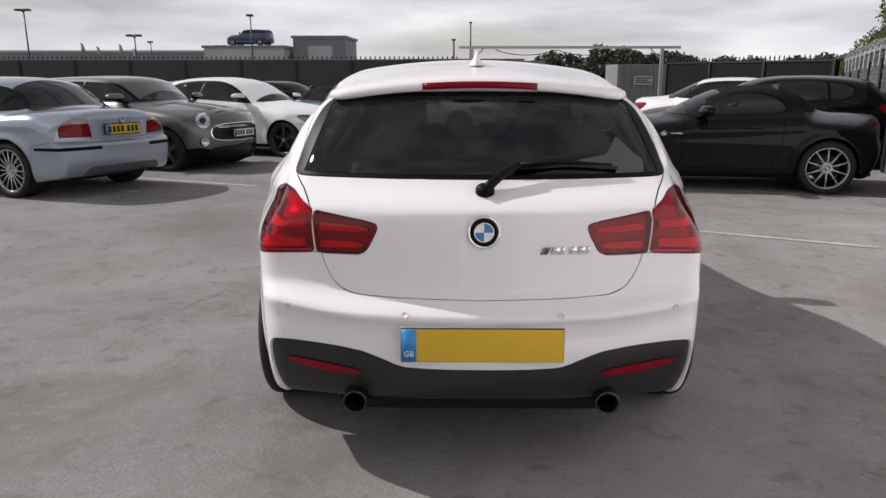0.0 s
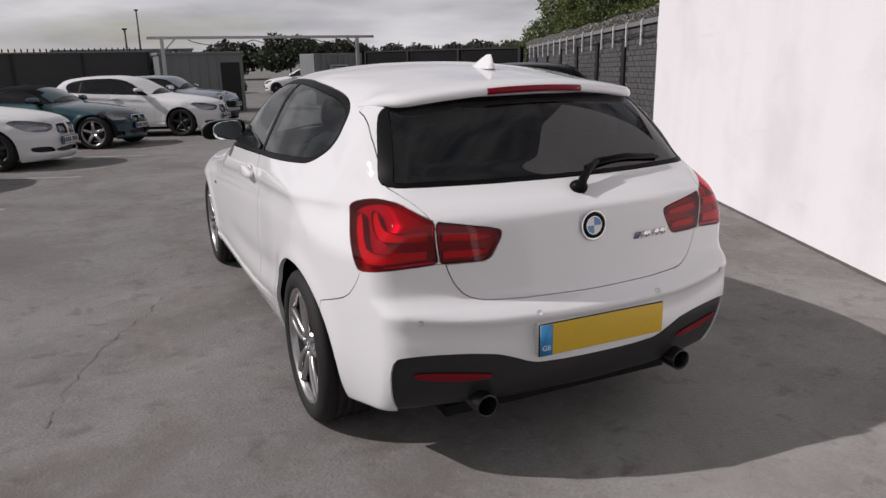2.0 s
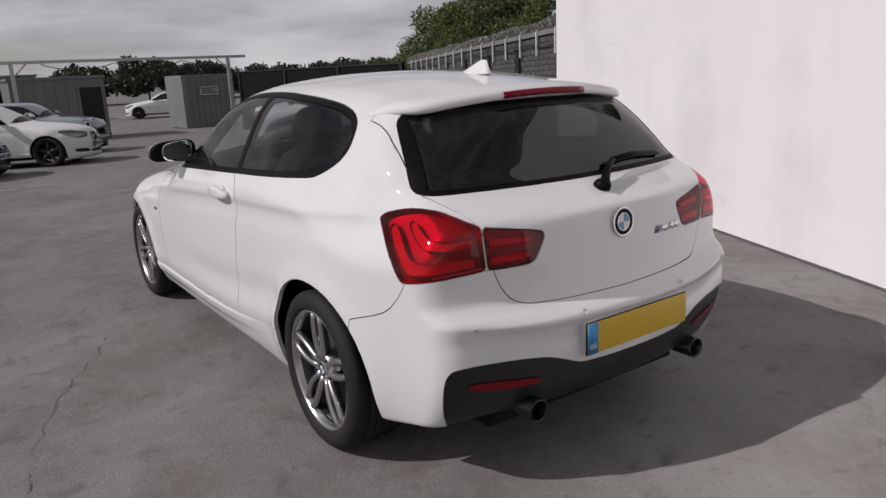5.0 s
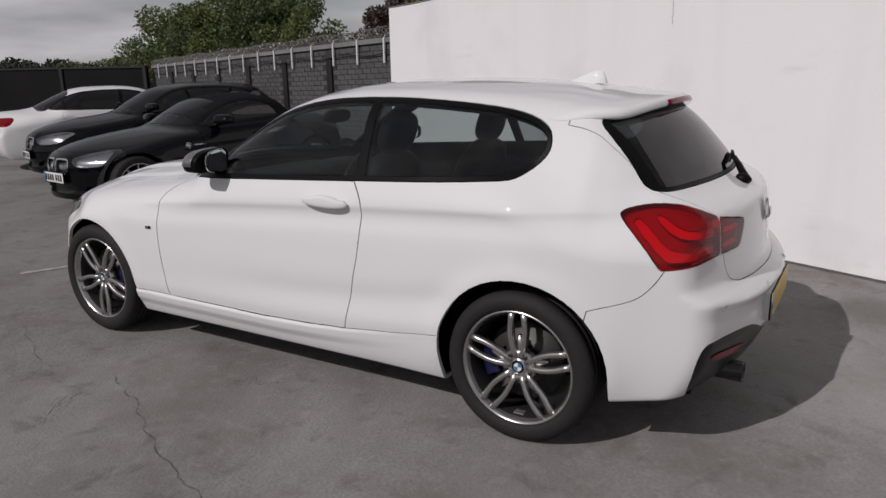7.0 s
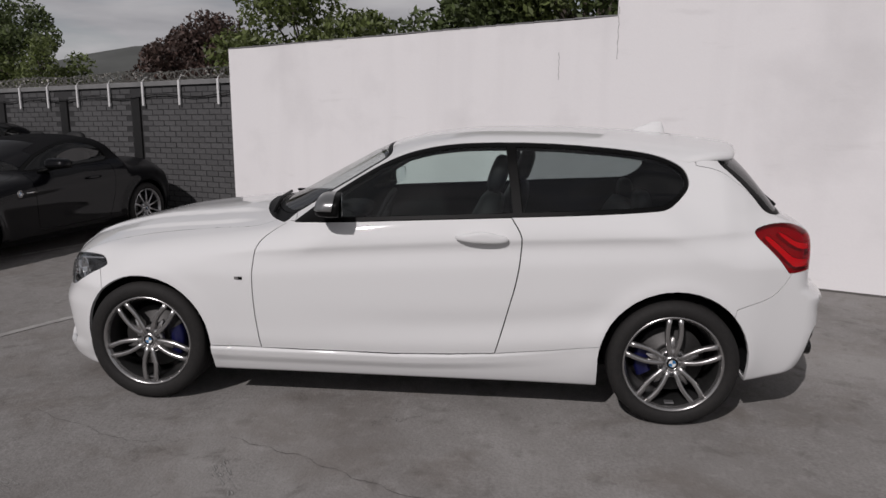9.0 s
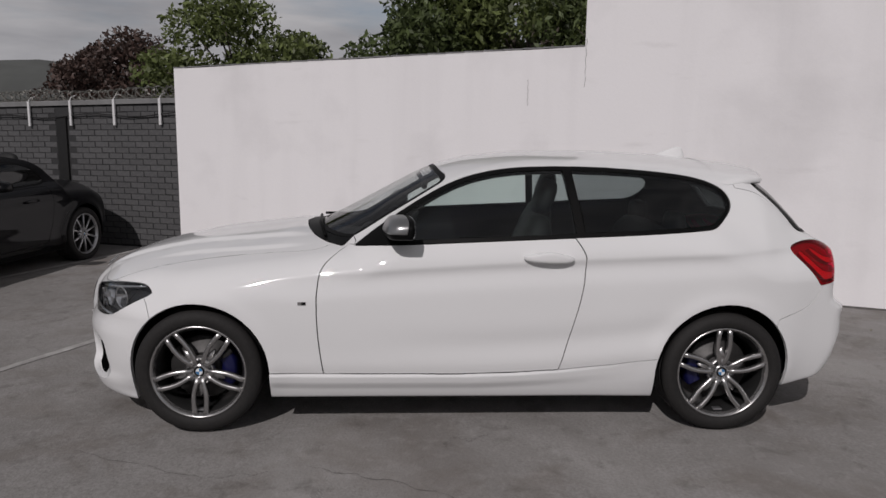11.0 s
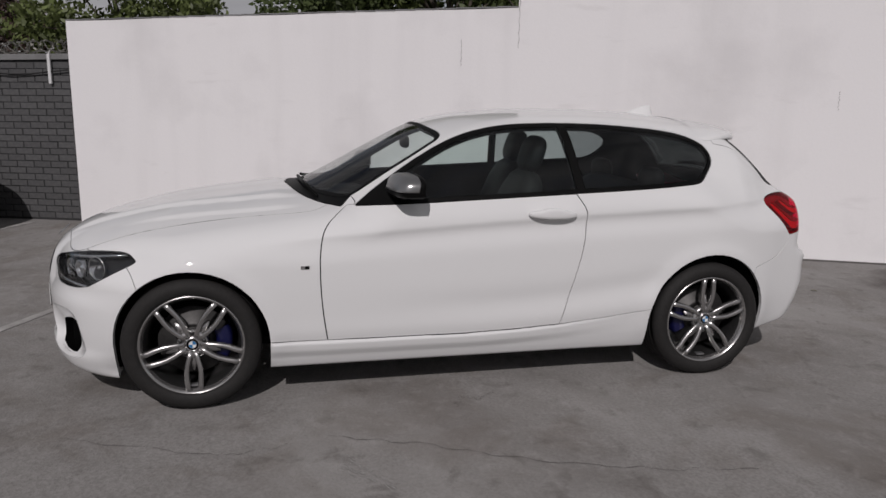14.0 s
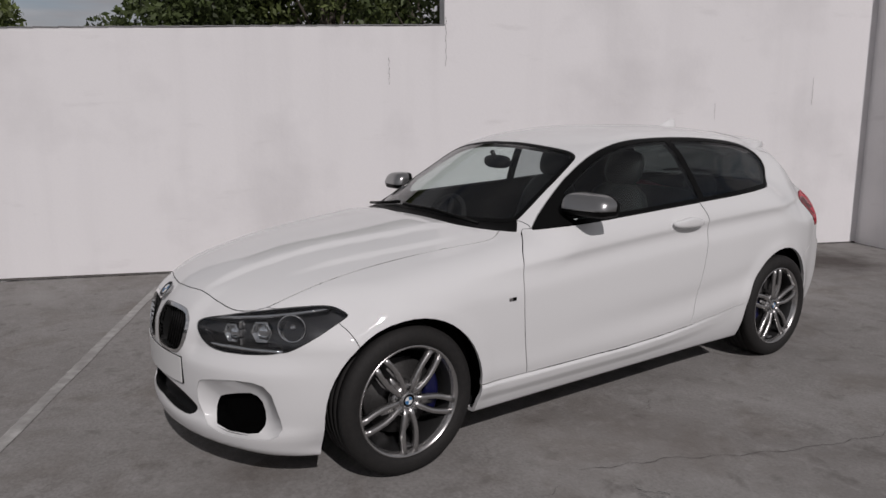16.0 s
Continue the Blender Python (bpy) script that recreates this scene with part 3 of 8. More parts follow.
def make_wheel(style, tyre_r, width, rim_r, metal, parent, m, mount_blue=True, phase=0.0):
    """A wheel whose outer face looks along +x: rim and spokes, tyre, disc, caliper, hub badge."""
    bm = bmesh.new()
    w = width / 2
    lathe(bm, [(w - 0.004, rim_r), (w + 0.004, rim_r - 0.004), (w + 0.003, rim_r - 0.010), (w - 0.012, rim_r - 0.016), (w - 0.024, rim_r - 0.022)], 64)
    hub = w - 0.030
    lathe(bm, [(hub - 0.03, 0.074), (hub + 0.008, 0.070), (hub + 0.012, 0.05), (hub + 0.006, 0.036), (hub + 0.010, 0.034), (hub + 0.010, 0.0)], 32)
    wheel = part("wheel", bm, metal, parent, m=m)
    bm = bmesh.new()
    lathe(bm, [(w - 0.0235, rim_r - 0.0225), (w - 0.05, rim_r - 0.034), (-w + 0.03, rim_r - 0.045), (-w, rim_r)], 48)
    part("rim_barrel", bm, DARKALLOY, wheel)
    if style == "double":
        for k in range(5):
            bm = bmesh.new()
            a = 2 * math.pi * k / 5 + math.pi / 2 + phase
            for s in (-1, 1):
                st = []
                for r, off, x, hw in ((0.035, 0.013, hub, 0.014), (0.065, 0.018, hub + 0.006, 0.012), (0.095, 0.026, hub + 0.010, 0.0115), (0.13, 0.0315, hub + 0.012, 0.0115), (0.165, 0.032, hub + 0.013, 0.012), (0.20, 0.029, hub + 0.014, 0.0125), (rim_r - 0.013, 0.026, hub + 0.014, 0.014)):
                    c, sn = math.cos(a), math.sin(a)
                    st.append(((x, r * c - s * off * sn, r * sn + s * off * c), (0, -sn * hw, c * hw), (0.014, 0, 0)))
                bar(bm, st)
            c, sn = math.cos(a), math.sin(a)
            bar(bm, [((hub - 0.012, r * c, r * sn), (0, -sn * hw, c * hw), (0.010, 0, 0)) for r, hw in ((0.03, 0.02), (0.09, 0.02), (0.13, 0.006))])
            part("double_spoke", bm, metal, wheel)
    else:
        n, hw0, hw1, pair = {"five": (5, 0.030, 0.026, 0), "multi": (10, 0.011, 0.009, 0), "mesh": (16, 0.007, 0.006, 0), "star": (5, 0.02, 0.034, 0)}[style]
        for k in range(n):
            bm = bmesh.new()
            a = 2 * math.pi * k / n + math.pi / 2
            c, sn = math.cos(a), math.sin(a)
            bar(bm, [((x, r * c, r * sn), (0, -sn * hw, c * hw), (0.013, 0, 0)) for r, hw, x in
                     ((0.03, hw0, hub), (0.12, (hw0 + hw1) / 2, hub + 0.008), (rim_r - 0.014, hw1, hub + 0.010))])
            part("spoke", bm, metal, wheel)
    for k in range(5 if mount_blue else 0):
        bm = bmesh.new()
        a = 2 * math.pi * (k + 0.5) / 5 + math.pi / 2 + phase
        lathe(bm, [(hub + 0.004, 0.011), (hub + 0.016, 0.009), (hub + 0.016, 0.0)], 8, m=Matrix.Translation((0, 0.056 * math.cos(a), 0.056 * math.sin(a))))
        part("wheel_bolt", bm, DARKALLOY, wheel)
    bm = bmesh.new()
    t = tyre_r
    prof = [(w - 0.012, rim_r - 0.008), (w + 0.006, rim_r + 0.002), (w + 0.013, rim_r + 0.012), (w + 0.015, (rim_r + t) / 2), (w + 0.010, t - 0.022), (w - 0.002, t - 0.006), (w - 0.014, t - 0.001)]
    tread = []
    nb = 5
    span = width - 0.04
    for k in range(nb):
        x0 = span / 2 - span * k / nb
        x1 = span / 2 - span * (k + 1) / nb + 0.008
        tread += [(x0, t), (x1, t), (x1 - 0.001, t - 0.007), (x1 - 0.007, t - 0.007)]
    prof = prof + tread[:-2] + [(-p, r) for p, r in prof[::-1]]
    lathe(bm, prof, 72)
    part("tyre", bm, RUBBER, wheel)
    bm = bmesh.new()
    lathe(bm, [(-0.01, 0.0), (-0.01, 0.055), (0.02, 0.06), (0.02, 0.09), (0.012, 0.092), (0.012, 0.165), (-0.012, 0.165), (-0.012, 0.05)], 40)
    part("brake_disc", bm, DISC, wheel)
    if mount_blue:
        bm = bmesh.new()
        lathe(bm, [(-0.045, 0.105), (0.05, 0.105), (0.062, 0.12), (0.062, 0.165), (0.05, 0.178), (-0.045, 0.178)], 10, ang0=radians(-27), ang1=radians(27), m=Matrix.Rotation(math.pi if (m.translation.y > 0) == (m.translation.x > 0) else 0.0, 4, "X"))
        part("brake_caliper", bm, CALIPER, wheel)
    for k in range(2 if mount_blue else 0):
        bm = bmesh.new()
        box(bm, w - 0.060 + 0.018 * k, w - 0.046 + 0.018 * k, -0.022, 0.022, -(rim_r - 0.033) - 0.002, -(rim_r - 0.033) + 0.006, 0.001)
        part("wheel_weight", bm, ALLOY, wheel, "grey stick-on balance weight", smooth=False)
    roundel(wheel, 0.031, Matrix.Translation((hub + 0.0115, 0, 0)) @ pose(0, 0, 0, 90, 0, 90))
    return wheel


def roundel(parent, r, m):
    """A round badge: dark ring, chrome rims, blue and white quarters."""
    bm = bmesh.new()
    lathe(bm, [(0.0, r), (0.002, r), (0.0034, r * 0.96), (0.0034, r * 0.9), (0.0022, r * 0.88), (0.0022, r * 0.62), (0.0034, r * 0.6), (0.0034, r * 0.56), (0.0018, r * 0.55), (0.0018, 0)], 36, axis="z")
    b = part("badge", bm, CHROME, parent, m=m)
    bm = bmesh.new()
    lathe(bm, [(0.0030, r * 0.85), (0.0036, r * 0.84), (0.0036, r * 0.62), (0.0030, r * 0.61)], 36, axis="z")
    part("badge_ring", bm, TRIM, b)
    for k, mat in ((0, EMBLUE), (1, PLATEW)):
        bm = bmesh.new()
        for j in (0, 1):
            a0 = math.pi / 2 * (2 * j + k)
            lathe(bm, [(0.0022, r * 0.56), (0.0024, 0.0)], 8, axis="z", ang0=a0, ang1=a0 + math.pi / 2)
        part("badge_quarter", bm, mat, b)
    return b


def seat(parent, x, y, z):
    bm = bmesh.new()
    blob(bm, (x, y, z + 0.02), (0.25, 0.27, 0.10), 3.2)
    blob(bm, (0, 0, 0.33), (0.235, 0.085, 0.36), 3.4, m=Matrix.Translation((x, y - 0.25, z + 0.02)) @ Matrix.Rotation(radians(20), 4, "X"))
    s = part("seat", bm, SEATM, parent)
    bm = bmesh.new()
    blob(bm, (0, 0, 0.80), (0.13, 0.05, 0.105), 3.0, m=Matrix.Translation((x, y - 0.25, z + 0.0)) @ Matrix.Rotation(radians(18), 4, "X"))
    part("headrest", bm, SEATM, s)
    return s


def cabin(parent, ra, fa, right_hand=True, floor=0.24, mid=-0.30, rear=True, dash_y=0.62, dash_z=0.86):
    """Seats, dashboard, steering wheel and floor."""
    for x in (-0.36, 0.36):
        seat(parent, x, mid - (0.14 if x > 0 and right_hand else 0.0), 0.42)
    if rear:
        bm = bmesh.new()
        blob(bm, (0, mid - 0.85, 0.45), (0.58, 0.26, 0.11), 3.5)
        blob(bm, (0, 0, 0.28), (0.58, 0.075, 0.29), 4.0, m=Matrix.Translation((0, mid - 1.05, 0.47)) @ Matrix.Rotation(radians(20), 4, "X"))
        bench = part("rear_bench", bm, SEATM, parent)
        for x in (-0.34, 0.34):
            bm = bmesh.new()
            blob(bm, (x, mid - 1.26, 1.03), (0.12, 0.045, 0.075), 3.0)
            part("headrest", bm, SEATM, bench)
    bm = bmesh.new()
    blob(bm, (0, dash_y + 0.05, dash_z - 0.22), (0.68, 0.24, 0.27), 4.0, 24, 14)
    blob(bm, (0.37 if right_hand else -0.37, dash_y - 0.12, dash_z + 0.02), (0.19, 0.11, 0.05), 3.0)
    box(bm, -0.12, 0.12, mid - 0.2, dash_y, 0.3, 0.56, 0.03)
    dash = part("dashboard", bm, INNER, parent)
    bm = bmesh.new()
    m = Matrix.Translation((0.37 if right_hand else -0.37, dash_y - 0.30, dash_z - 0.03)) @ Matrix.Rotation(radians(-65), 4, "X")
    pts = [m @ Vector((0.185 * math.cos(t), 0.185 * math.sin(t), 0)) for t in [2 * math.pi * k / 28 for k in range(29)]]
    tube(bm, pts, 0.016, 8)
    for t in (0, math.pi, 1.5 * math.pi):
        tube(bm, [m @ Vector((0, 0, -0.02)), m @ Vector((0.18 * math.cos(t), 0.18 * math.sin(t), 0))], 0.016, 6)
    blob(bm, (0, 0, -0.02), (0.07, 0.06, 0.03), 2.6, m=m)
    part("steering_wheel", bm, INNER, dash)
    bm = bmesh.new()
    box(bm, -0.60, 0.60, ra - 0.45, fa - 0.45, floor - 0.03, floor)
    part("floor_pan", bm, INNER, parent)


def wing_mirror(parent, sx, y, z, x0, cap, scale=1.0):
    """A door mirror: foot, flat-bottomed shell with a domed cap, and glass that looks back."""
    s = 1 if sx > 0 else -1

    def shell(grow, z0, z1, back):
        bm = bmesh.new()
        vs = blob(bm, (0, 0, 0), (1, 1, 1), 4.2, 32, 18)
        for v in vs:
            a, b, c = v.co
            c = max(min(c, z1), z0)
            b = max(b, back)
            top = 0.070 * (1 - 0.06 * a - 0.26 * max(a, 0) ** 3)
            zz = c * (top if c > 0 else 0.040 + 0.004 * a)
            yy = b * 0.085 * (1 - 0.12 * max(c, 0)) - 0.022 * a - 0.012 * max(c, 0)
            v.co = Vector((s * (x0 + 0.150 + a * 0.130 * scale * grow), y + yy * grow, z + zz * scale * grow))
        return bm
    bm = shell(1.0, -1, 1, -0.42)
    bar(bm, [((s * (x0 - 0.03), y + 0.07, z - 0.065), (0, 0.05, 0), (0, 0, 0.016)), ((s * (x0 + 0.03), y + 0.03, z - 0.052), (0, 0.04, 0), (0, 0, 0.014)), ((s * (x0 + 0.10), y + 0.01, z - 0.038), (0, 0.035, 0), (0, 0, 0.012))])
    mir = part("wing_mirror", bm, TRIM, parent)
    part("mirror_cap", shell(1.04, -0.12, 1, -0.05), cap, mir)
    bm = bmesh.new()
    vs = blob(bm, (0, 0, 0), (0.090 * scale, 0.003, 0.058 * scale), 3.5, 24, 10)
    for v in vs:
        v.co.z *= 1 - 0.14 * (v.co.x / 0.1)
        v.co = Vector((s * (x0 + 0.135 + v.co.x), y - 0.0445 + v.co.y - 0.022 * v.co.x / 0.096, z + 0.010 + v.co.z))
    part("mirror_glass", bm, MIRROR, mir)
    return mir


def number_plate(parent, m, yellow, bars=True, blue=True, w=0.52, h=0.111, rim=0.008):
    """A number plate whose face looks along local +z, with plain bars for its characters."""
    bm = bmesh.new()
    box(bm, -w / 2 - rim, w / 2 + rim, -h / 2 - rim, h / 2 + rim, -0.012, 0.0, 0.002)
    p = part("number_plate", bm, TRIM, parent, m=m)
    bm = bmesh.new()
    box(bm, -w / 2, w / 2, -h / 2, h / 2, 0.0, 0.003, 0.001)
    part("plate_face", bm, PLATEY if yellow else PLATEW, p)
    if blue:
        bm = bmesh.new()
        box(bm, -w / 2, -w / 2 + 0.048, -h / 2, h / 2, 0.003, 0.0042)
        part("plate_band", bm, PLATEB, p)
    if bars:
        for k in range(7):
            bm = bmesh.new()
            x = -0.20 + 0.062 * k + (0.03 if k > 3 else 0)
            box(bm, x - 0.022, x + 0.022, -0.036, 0.036, 0.003, 0.0042)
            part("plate_bar", bm, INK, p)
    return p


def wheels_for(car, P, style, metal, rf=0.318, rr=0.315, xf=0.765, xr=0.775, width=0.225, rim=0.243, blue=False):
    ra, fa = P["axles"]
    for y, x, r in ((fa, xf, rf), (ra, xr, rr)):
        for s in (1, -1):
            m = Matrix.Translation((s * x, y, r)) @ (Matrix() if s > 0 else Matrix.Rotation(math.pi, 4, "Z"))
            make_wheel(style, r, width, rim, metal, car, m, blue, math.pi / 5 if blue and y == fa else 0.0)
    bm = bmesh.new()
    for y in (ra, fa):
        for s in (1, -1):
            lathe(bm, [(s * 0.50, 0.0), (s * 0.50, 0.374), (s * (abs(xr) + 0.005), 0.374)], 24, ang0=radians(-12), ang1=radians(192), m=Matrix.Translation((0, y, 0.325)))
    box(bm, -0.74, 0.74, ra + 0.36, fa - 0.36, P["ride"] + 0.005, P["ride"] + 0.05)
    box(bm, -0.5, 0.5, ra - 0.6, fa + 0.45, P["ride"] + 0.02, P["ride"] + 0.06)
    part("underbody", bm, INNER, car, smooth=False)


def circle_poly(y, z, r, n=30, flat=0.0):
    pts = [(y + r * math.cos(2 * math.pi * k / n), z + r * math.sin(2 * math.pi * k / n)) for k in range(n)]
    return pts


def arch(y, z, r):
    """An arch opening: a half circle with straight legs down past the sill."""
    pts = [(y + r * math.cos(math.pi * k / 22), z + r * math.sin(math.pi * k / 22)) for k in range(23)]
    return pts + [(y - r * 0.985, 0.05), (y + r * 0.985, 0.05)]


# ==== the white hatchback ====
def clip(poly, a, b, c):
    """The part of an outline where a*u + b*v > c."""
    out = []
    for p, q in zip(poly, poly[1:] + poly[:1]):
        dp, dq = a * p[0] + b * p[1] - c, a * q[0] + b * q[1] - c
        if dp > 0:
            out.append(p)
        if dp * dq < 0:
            t = dp / (dp - dq)
            out.append((p[0] + t * (q[0] - p[0]), p[1] + t * (q[1] - p[1])))
    return out


def bonnet_relief(a, y):
    """Two folds on each side of the bonnet, spreading from the grille to the windscreen, and a shallow dip between."""
    t = sstep((2.05 - y) / 1.2)
    fade = sstep((y - 0.78) / 0.2) * sstep((2.06 - y) / 0.2)
    inner, outer = 0.235 + 0.17 * t, 0.42 + 0.15 * t
    fold = 0.015 * sstep((inner + 0.025 - a) / 0.05) - 0.010 * np.exp(-(a / 0.20) ** 2)
    fold = fold + 0.011 * sstep((outer + 0.022 - a) / 0.044) * sstep((1.75 - y) / 0.3)
    return fade * fold


HIP = curve([(1.3, 0.785), (1.0, 0.803), (0.66, 0.833), (0.0, 0.88), (-0.74, 0.92), (-1.3, 0.948), (-1.72, 0.966), (-2.0, 0.97)])
SKIRT = curve([(1.0, 0.318), (0.7, 0.312), (0.0, 0.312), (-0.25, 0.320), (-0.48, 0.334), (-0.75, 0.362), (-1.05, 0.405)])


def hatch_flank(y, z):
    """The side's folds: a shoulder line with a hollow under it, a fold low on the door, a sill that stands proud."""
    d = z - HIP(y)
    on = sstep((1.18 - y) / 0.45) * sstep((y + 1.85) / 0.25)
    v = on * np.where(d > 0, 0.008 * np.exp(-(d / 0.09) ** 2), 0.008 * np.exp(-(d / 0.024) ** 2))
    v = v - on * 0.009 * np.exp(-((d + 0.055) / 0.050) ** 2)
    mid = sstep((y + 1.12) / 0.12) * sstep((1.06 - y) / 0.12)
    e = z - SKIRT(y)
    v = v + mid * (0.005 * np.exp(-((e - 0.040) / 0.050) ** 2) - 0.008 * np.exp(-((e - 0.155) / 0.06) ** 2) * sstep((0.7 - y) / 1.0))
    v = v + mid * 0.014 * sstep((y + 1.0) / 0.9) * sstep((0.004 - e) / 0.022) * (1 - 0.8 * sstep((-e - 0.042) / 0.05))
    front = sstep((y - 1.36) / 0.28)
    return v - 0.062 * front * sstep((z - 0.58) / 0.16)


def hatch_snout(a, z):
    """The grille stands ahead of the lamps."""
    return -0.034 * sstep((a - 0.25) / 0.09) * sstep((z - 0.47) / 0.10)


def hatch_stern(a, z):
    """A shelf on the rear bumper: a fold that rises towards the corners, with a hollow under it."""
    d = z - (0.612 + 0.030 * sstep((a - 0.35) / 0.4))
    return -np.where(d > 0, 0.020 * np.exp(-(d / 0.032) ** 2), 0.020 * np.exp(-(d / 0.022) ** 2)) + 0.010 * np.exp(-((d + 0.065) / 0.035) ** 2)


WINDOW = rounded([(0.575, 0.950), (0.575, 0.950), (0.40, 0.968), (-0.54, 1.012), (-1.22, 1.048), (-1.30, 1.06), (-1.385, 1.13), (-1.405, 1.19), (-1.37, 1.26), (-1.25, 1.308),
                  (-1.08, 1.335), (-0.78, 1.358), (-0.50, 1.362), (-0.25, 1.352), (-0.06, 1.32), (0.10, 1.262), (0.28, 1.158), (0.45, 1.045)])
PANE_OUT = grown(WINDOW, -0.022)
FRONT_PANE = clip(PANE_OUT, 1, -0.14, -0.555 - 0.14 * 1.02)
REAR_PANE = clip(PANE_OUT, -1, 0.14, 0.605 + 0.14 * 1.02)
FRONT_PANE = clip(FRONT_PANE, -1, -0.35, -0.36 - 0.35 * 1.0)
SCREEN = rounded([(-0.06, 0.835), (-0.06, 0.835), (0.30, 0.795), (0.50, 0.70), (0.62, 0.605), (0.62, 0.55), (0.560, 0.16), (0.535, 0.105), (0.46, 0.095), (0.30, 0.13), (-0.06, 0.155), (-0.06, 0.155)])
SCUTTLE = rounded([(-0.06, 0.905), (-0.06, 0.905), (0.30, 0.858), (0.55, 0.748), (0.68, 0.635), (0.68, 0.635), (0.62, 0.58), (0.62, 0.58), (-0.06, 0.7), (-0.06, 0.7)])
REARGLASS = rounded([(-0.06, 1.028), (-0.06, 1.028), (0.50, 1.027), (0.638, 1.027), (0.657, 1.036), (0.656, 1.065), (0.602, 1.225), (0.562, 1.276), (0.48, 1.305), (-0.06, 1.314), (-0.06, 1.314)])
LAMP_OUT = rounded([(-1.472, 0.796), (-1.472, 0.796), (-1.20, 0.778), (-1.10, 0.765), (-1.075, 0.775), (-0.955, 0.945), (-0.965, 0.968), (-1.08, 0.990), (-1.20, 0.994), (-1.30, 0.982), (-1.452, 0.938), (-1.452, 0.938)])
LAMP_IN = rounded([(-1.482, 0.796), (-1.482, 0.796), (-1.60, 0.796), (-1.682, 0.798), (-1.712, 0.845), (-1.732, 0.888), (-1.715, 0.903), (-1.60, 0.918), (-1.462, 0.936), (-1.462, 0.936)])
HEADLAMP = rounded([(-1.70, 0.583), (-1.732, 0.640), (-1.70, 0.667), (-1.52, 0.696), (-1.24, 0.732), (-1.02, 0.745), (-0.90, 0.743), (-0.808, 0.713), (-0.812, 0.702), (-0.93, 0.645), (-1.05, 0.597), (-1.13, 0.575), (-1.34, 0.556), (-1.60, 0.553)])
KIDNEY = rounded([(0.034, 0.535), (0.05, 0.514), (0.16, 0.511), (0.245, 0.524), (0.272, 0.600), (0.270, 0.650), (0.242, 0.678), (0.17, 0.684), (0.05, 0.683), (0.034, 0.672)])
INTAKE_RIM = rounded([(0.345, 0.30), (0.352, 0.405), (0.40, 0.432), (0.60, 0.460), (0.672, 0.438), (0.690, 0.330), (0.694, 0.245), (0.650, 0.214), (0.43, 0.216)], 1)
INTAKE_HOLE = [(0.382, 0.278), (0.425, 0.358), (0.450, 0.368), (0.560, 0.398), (0.597, 0.392), (0.622, 0.350), (0.612, 0.240), (0.572, 0.219), (0.415, 0.214)]
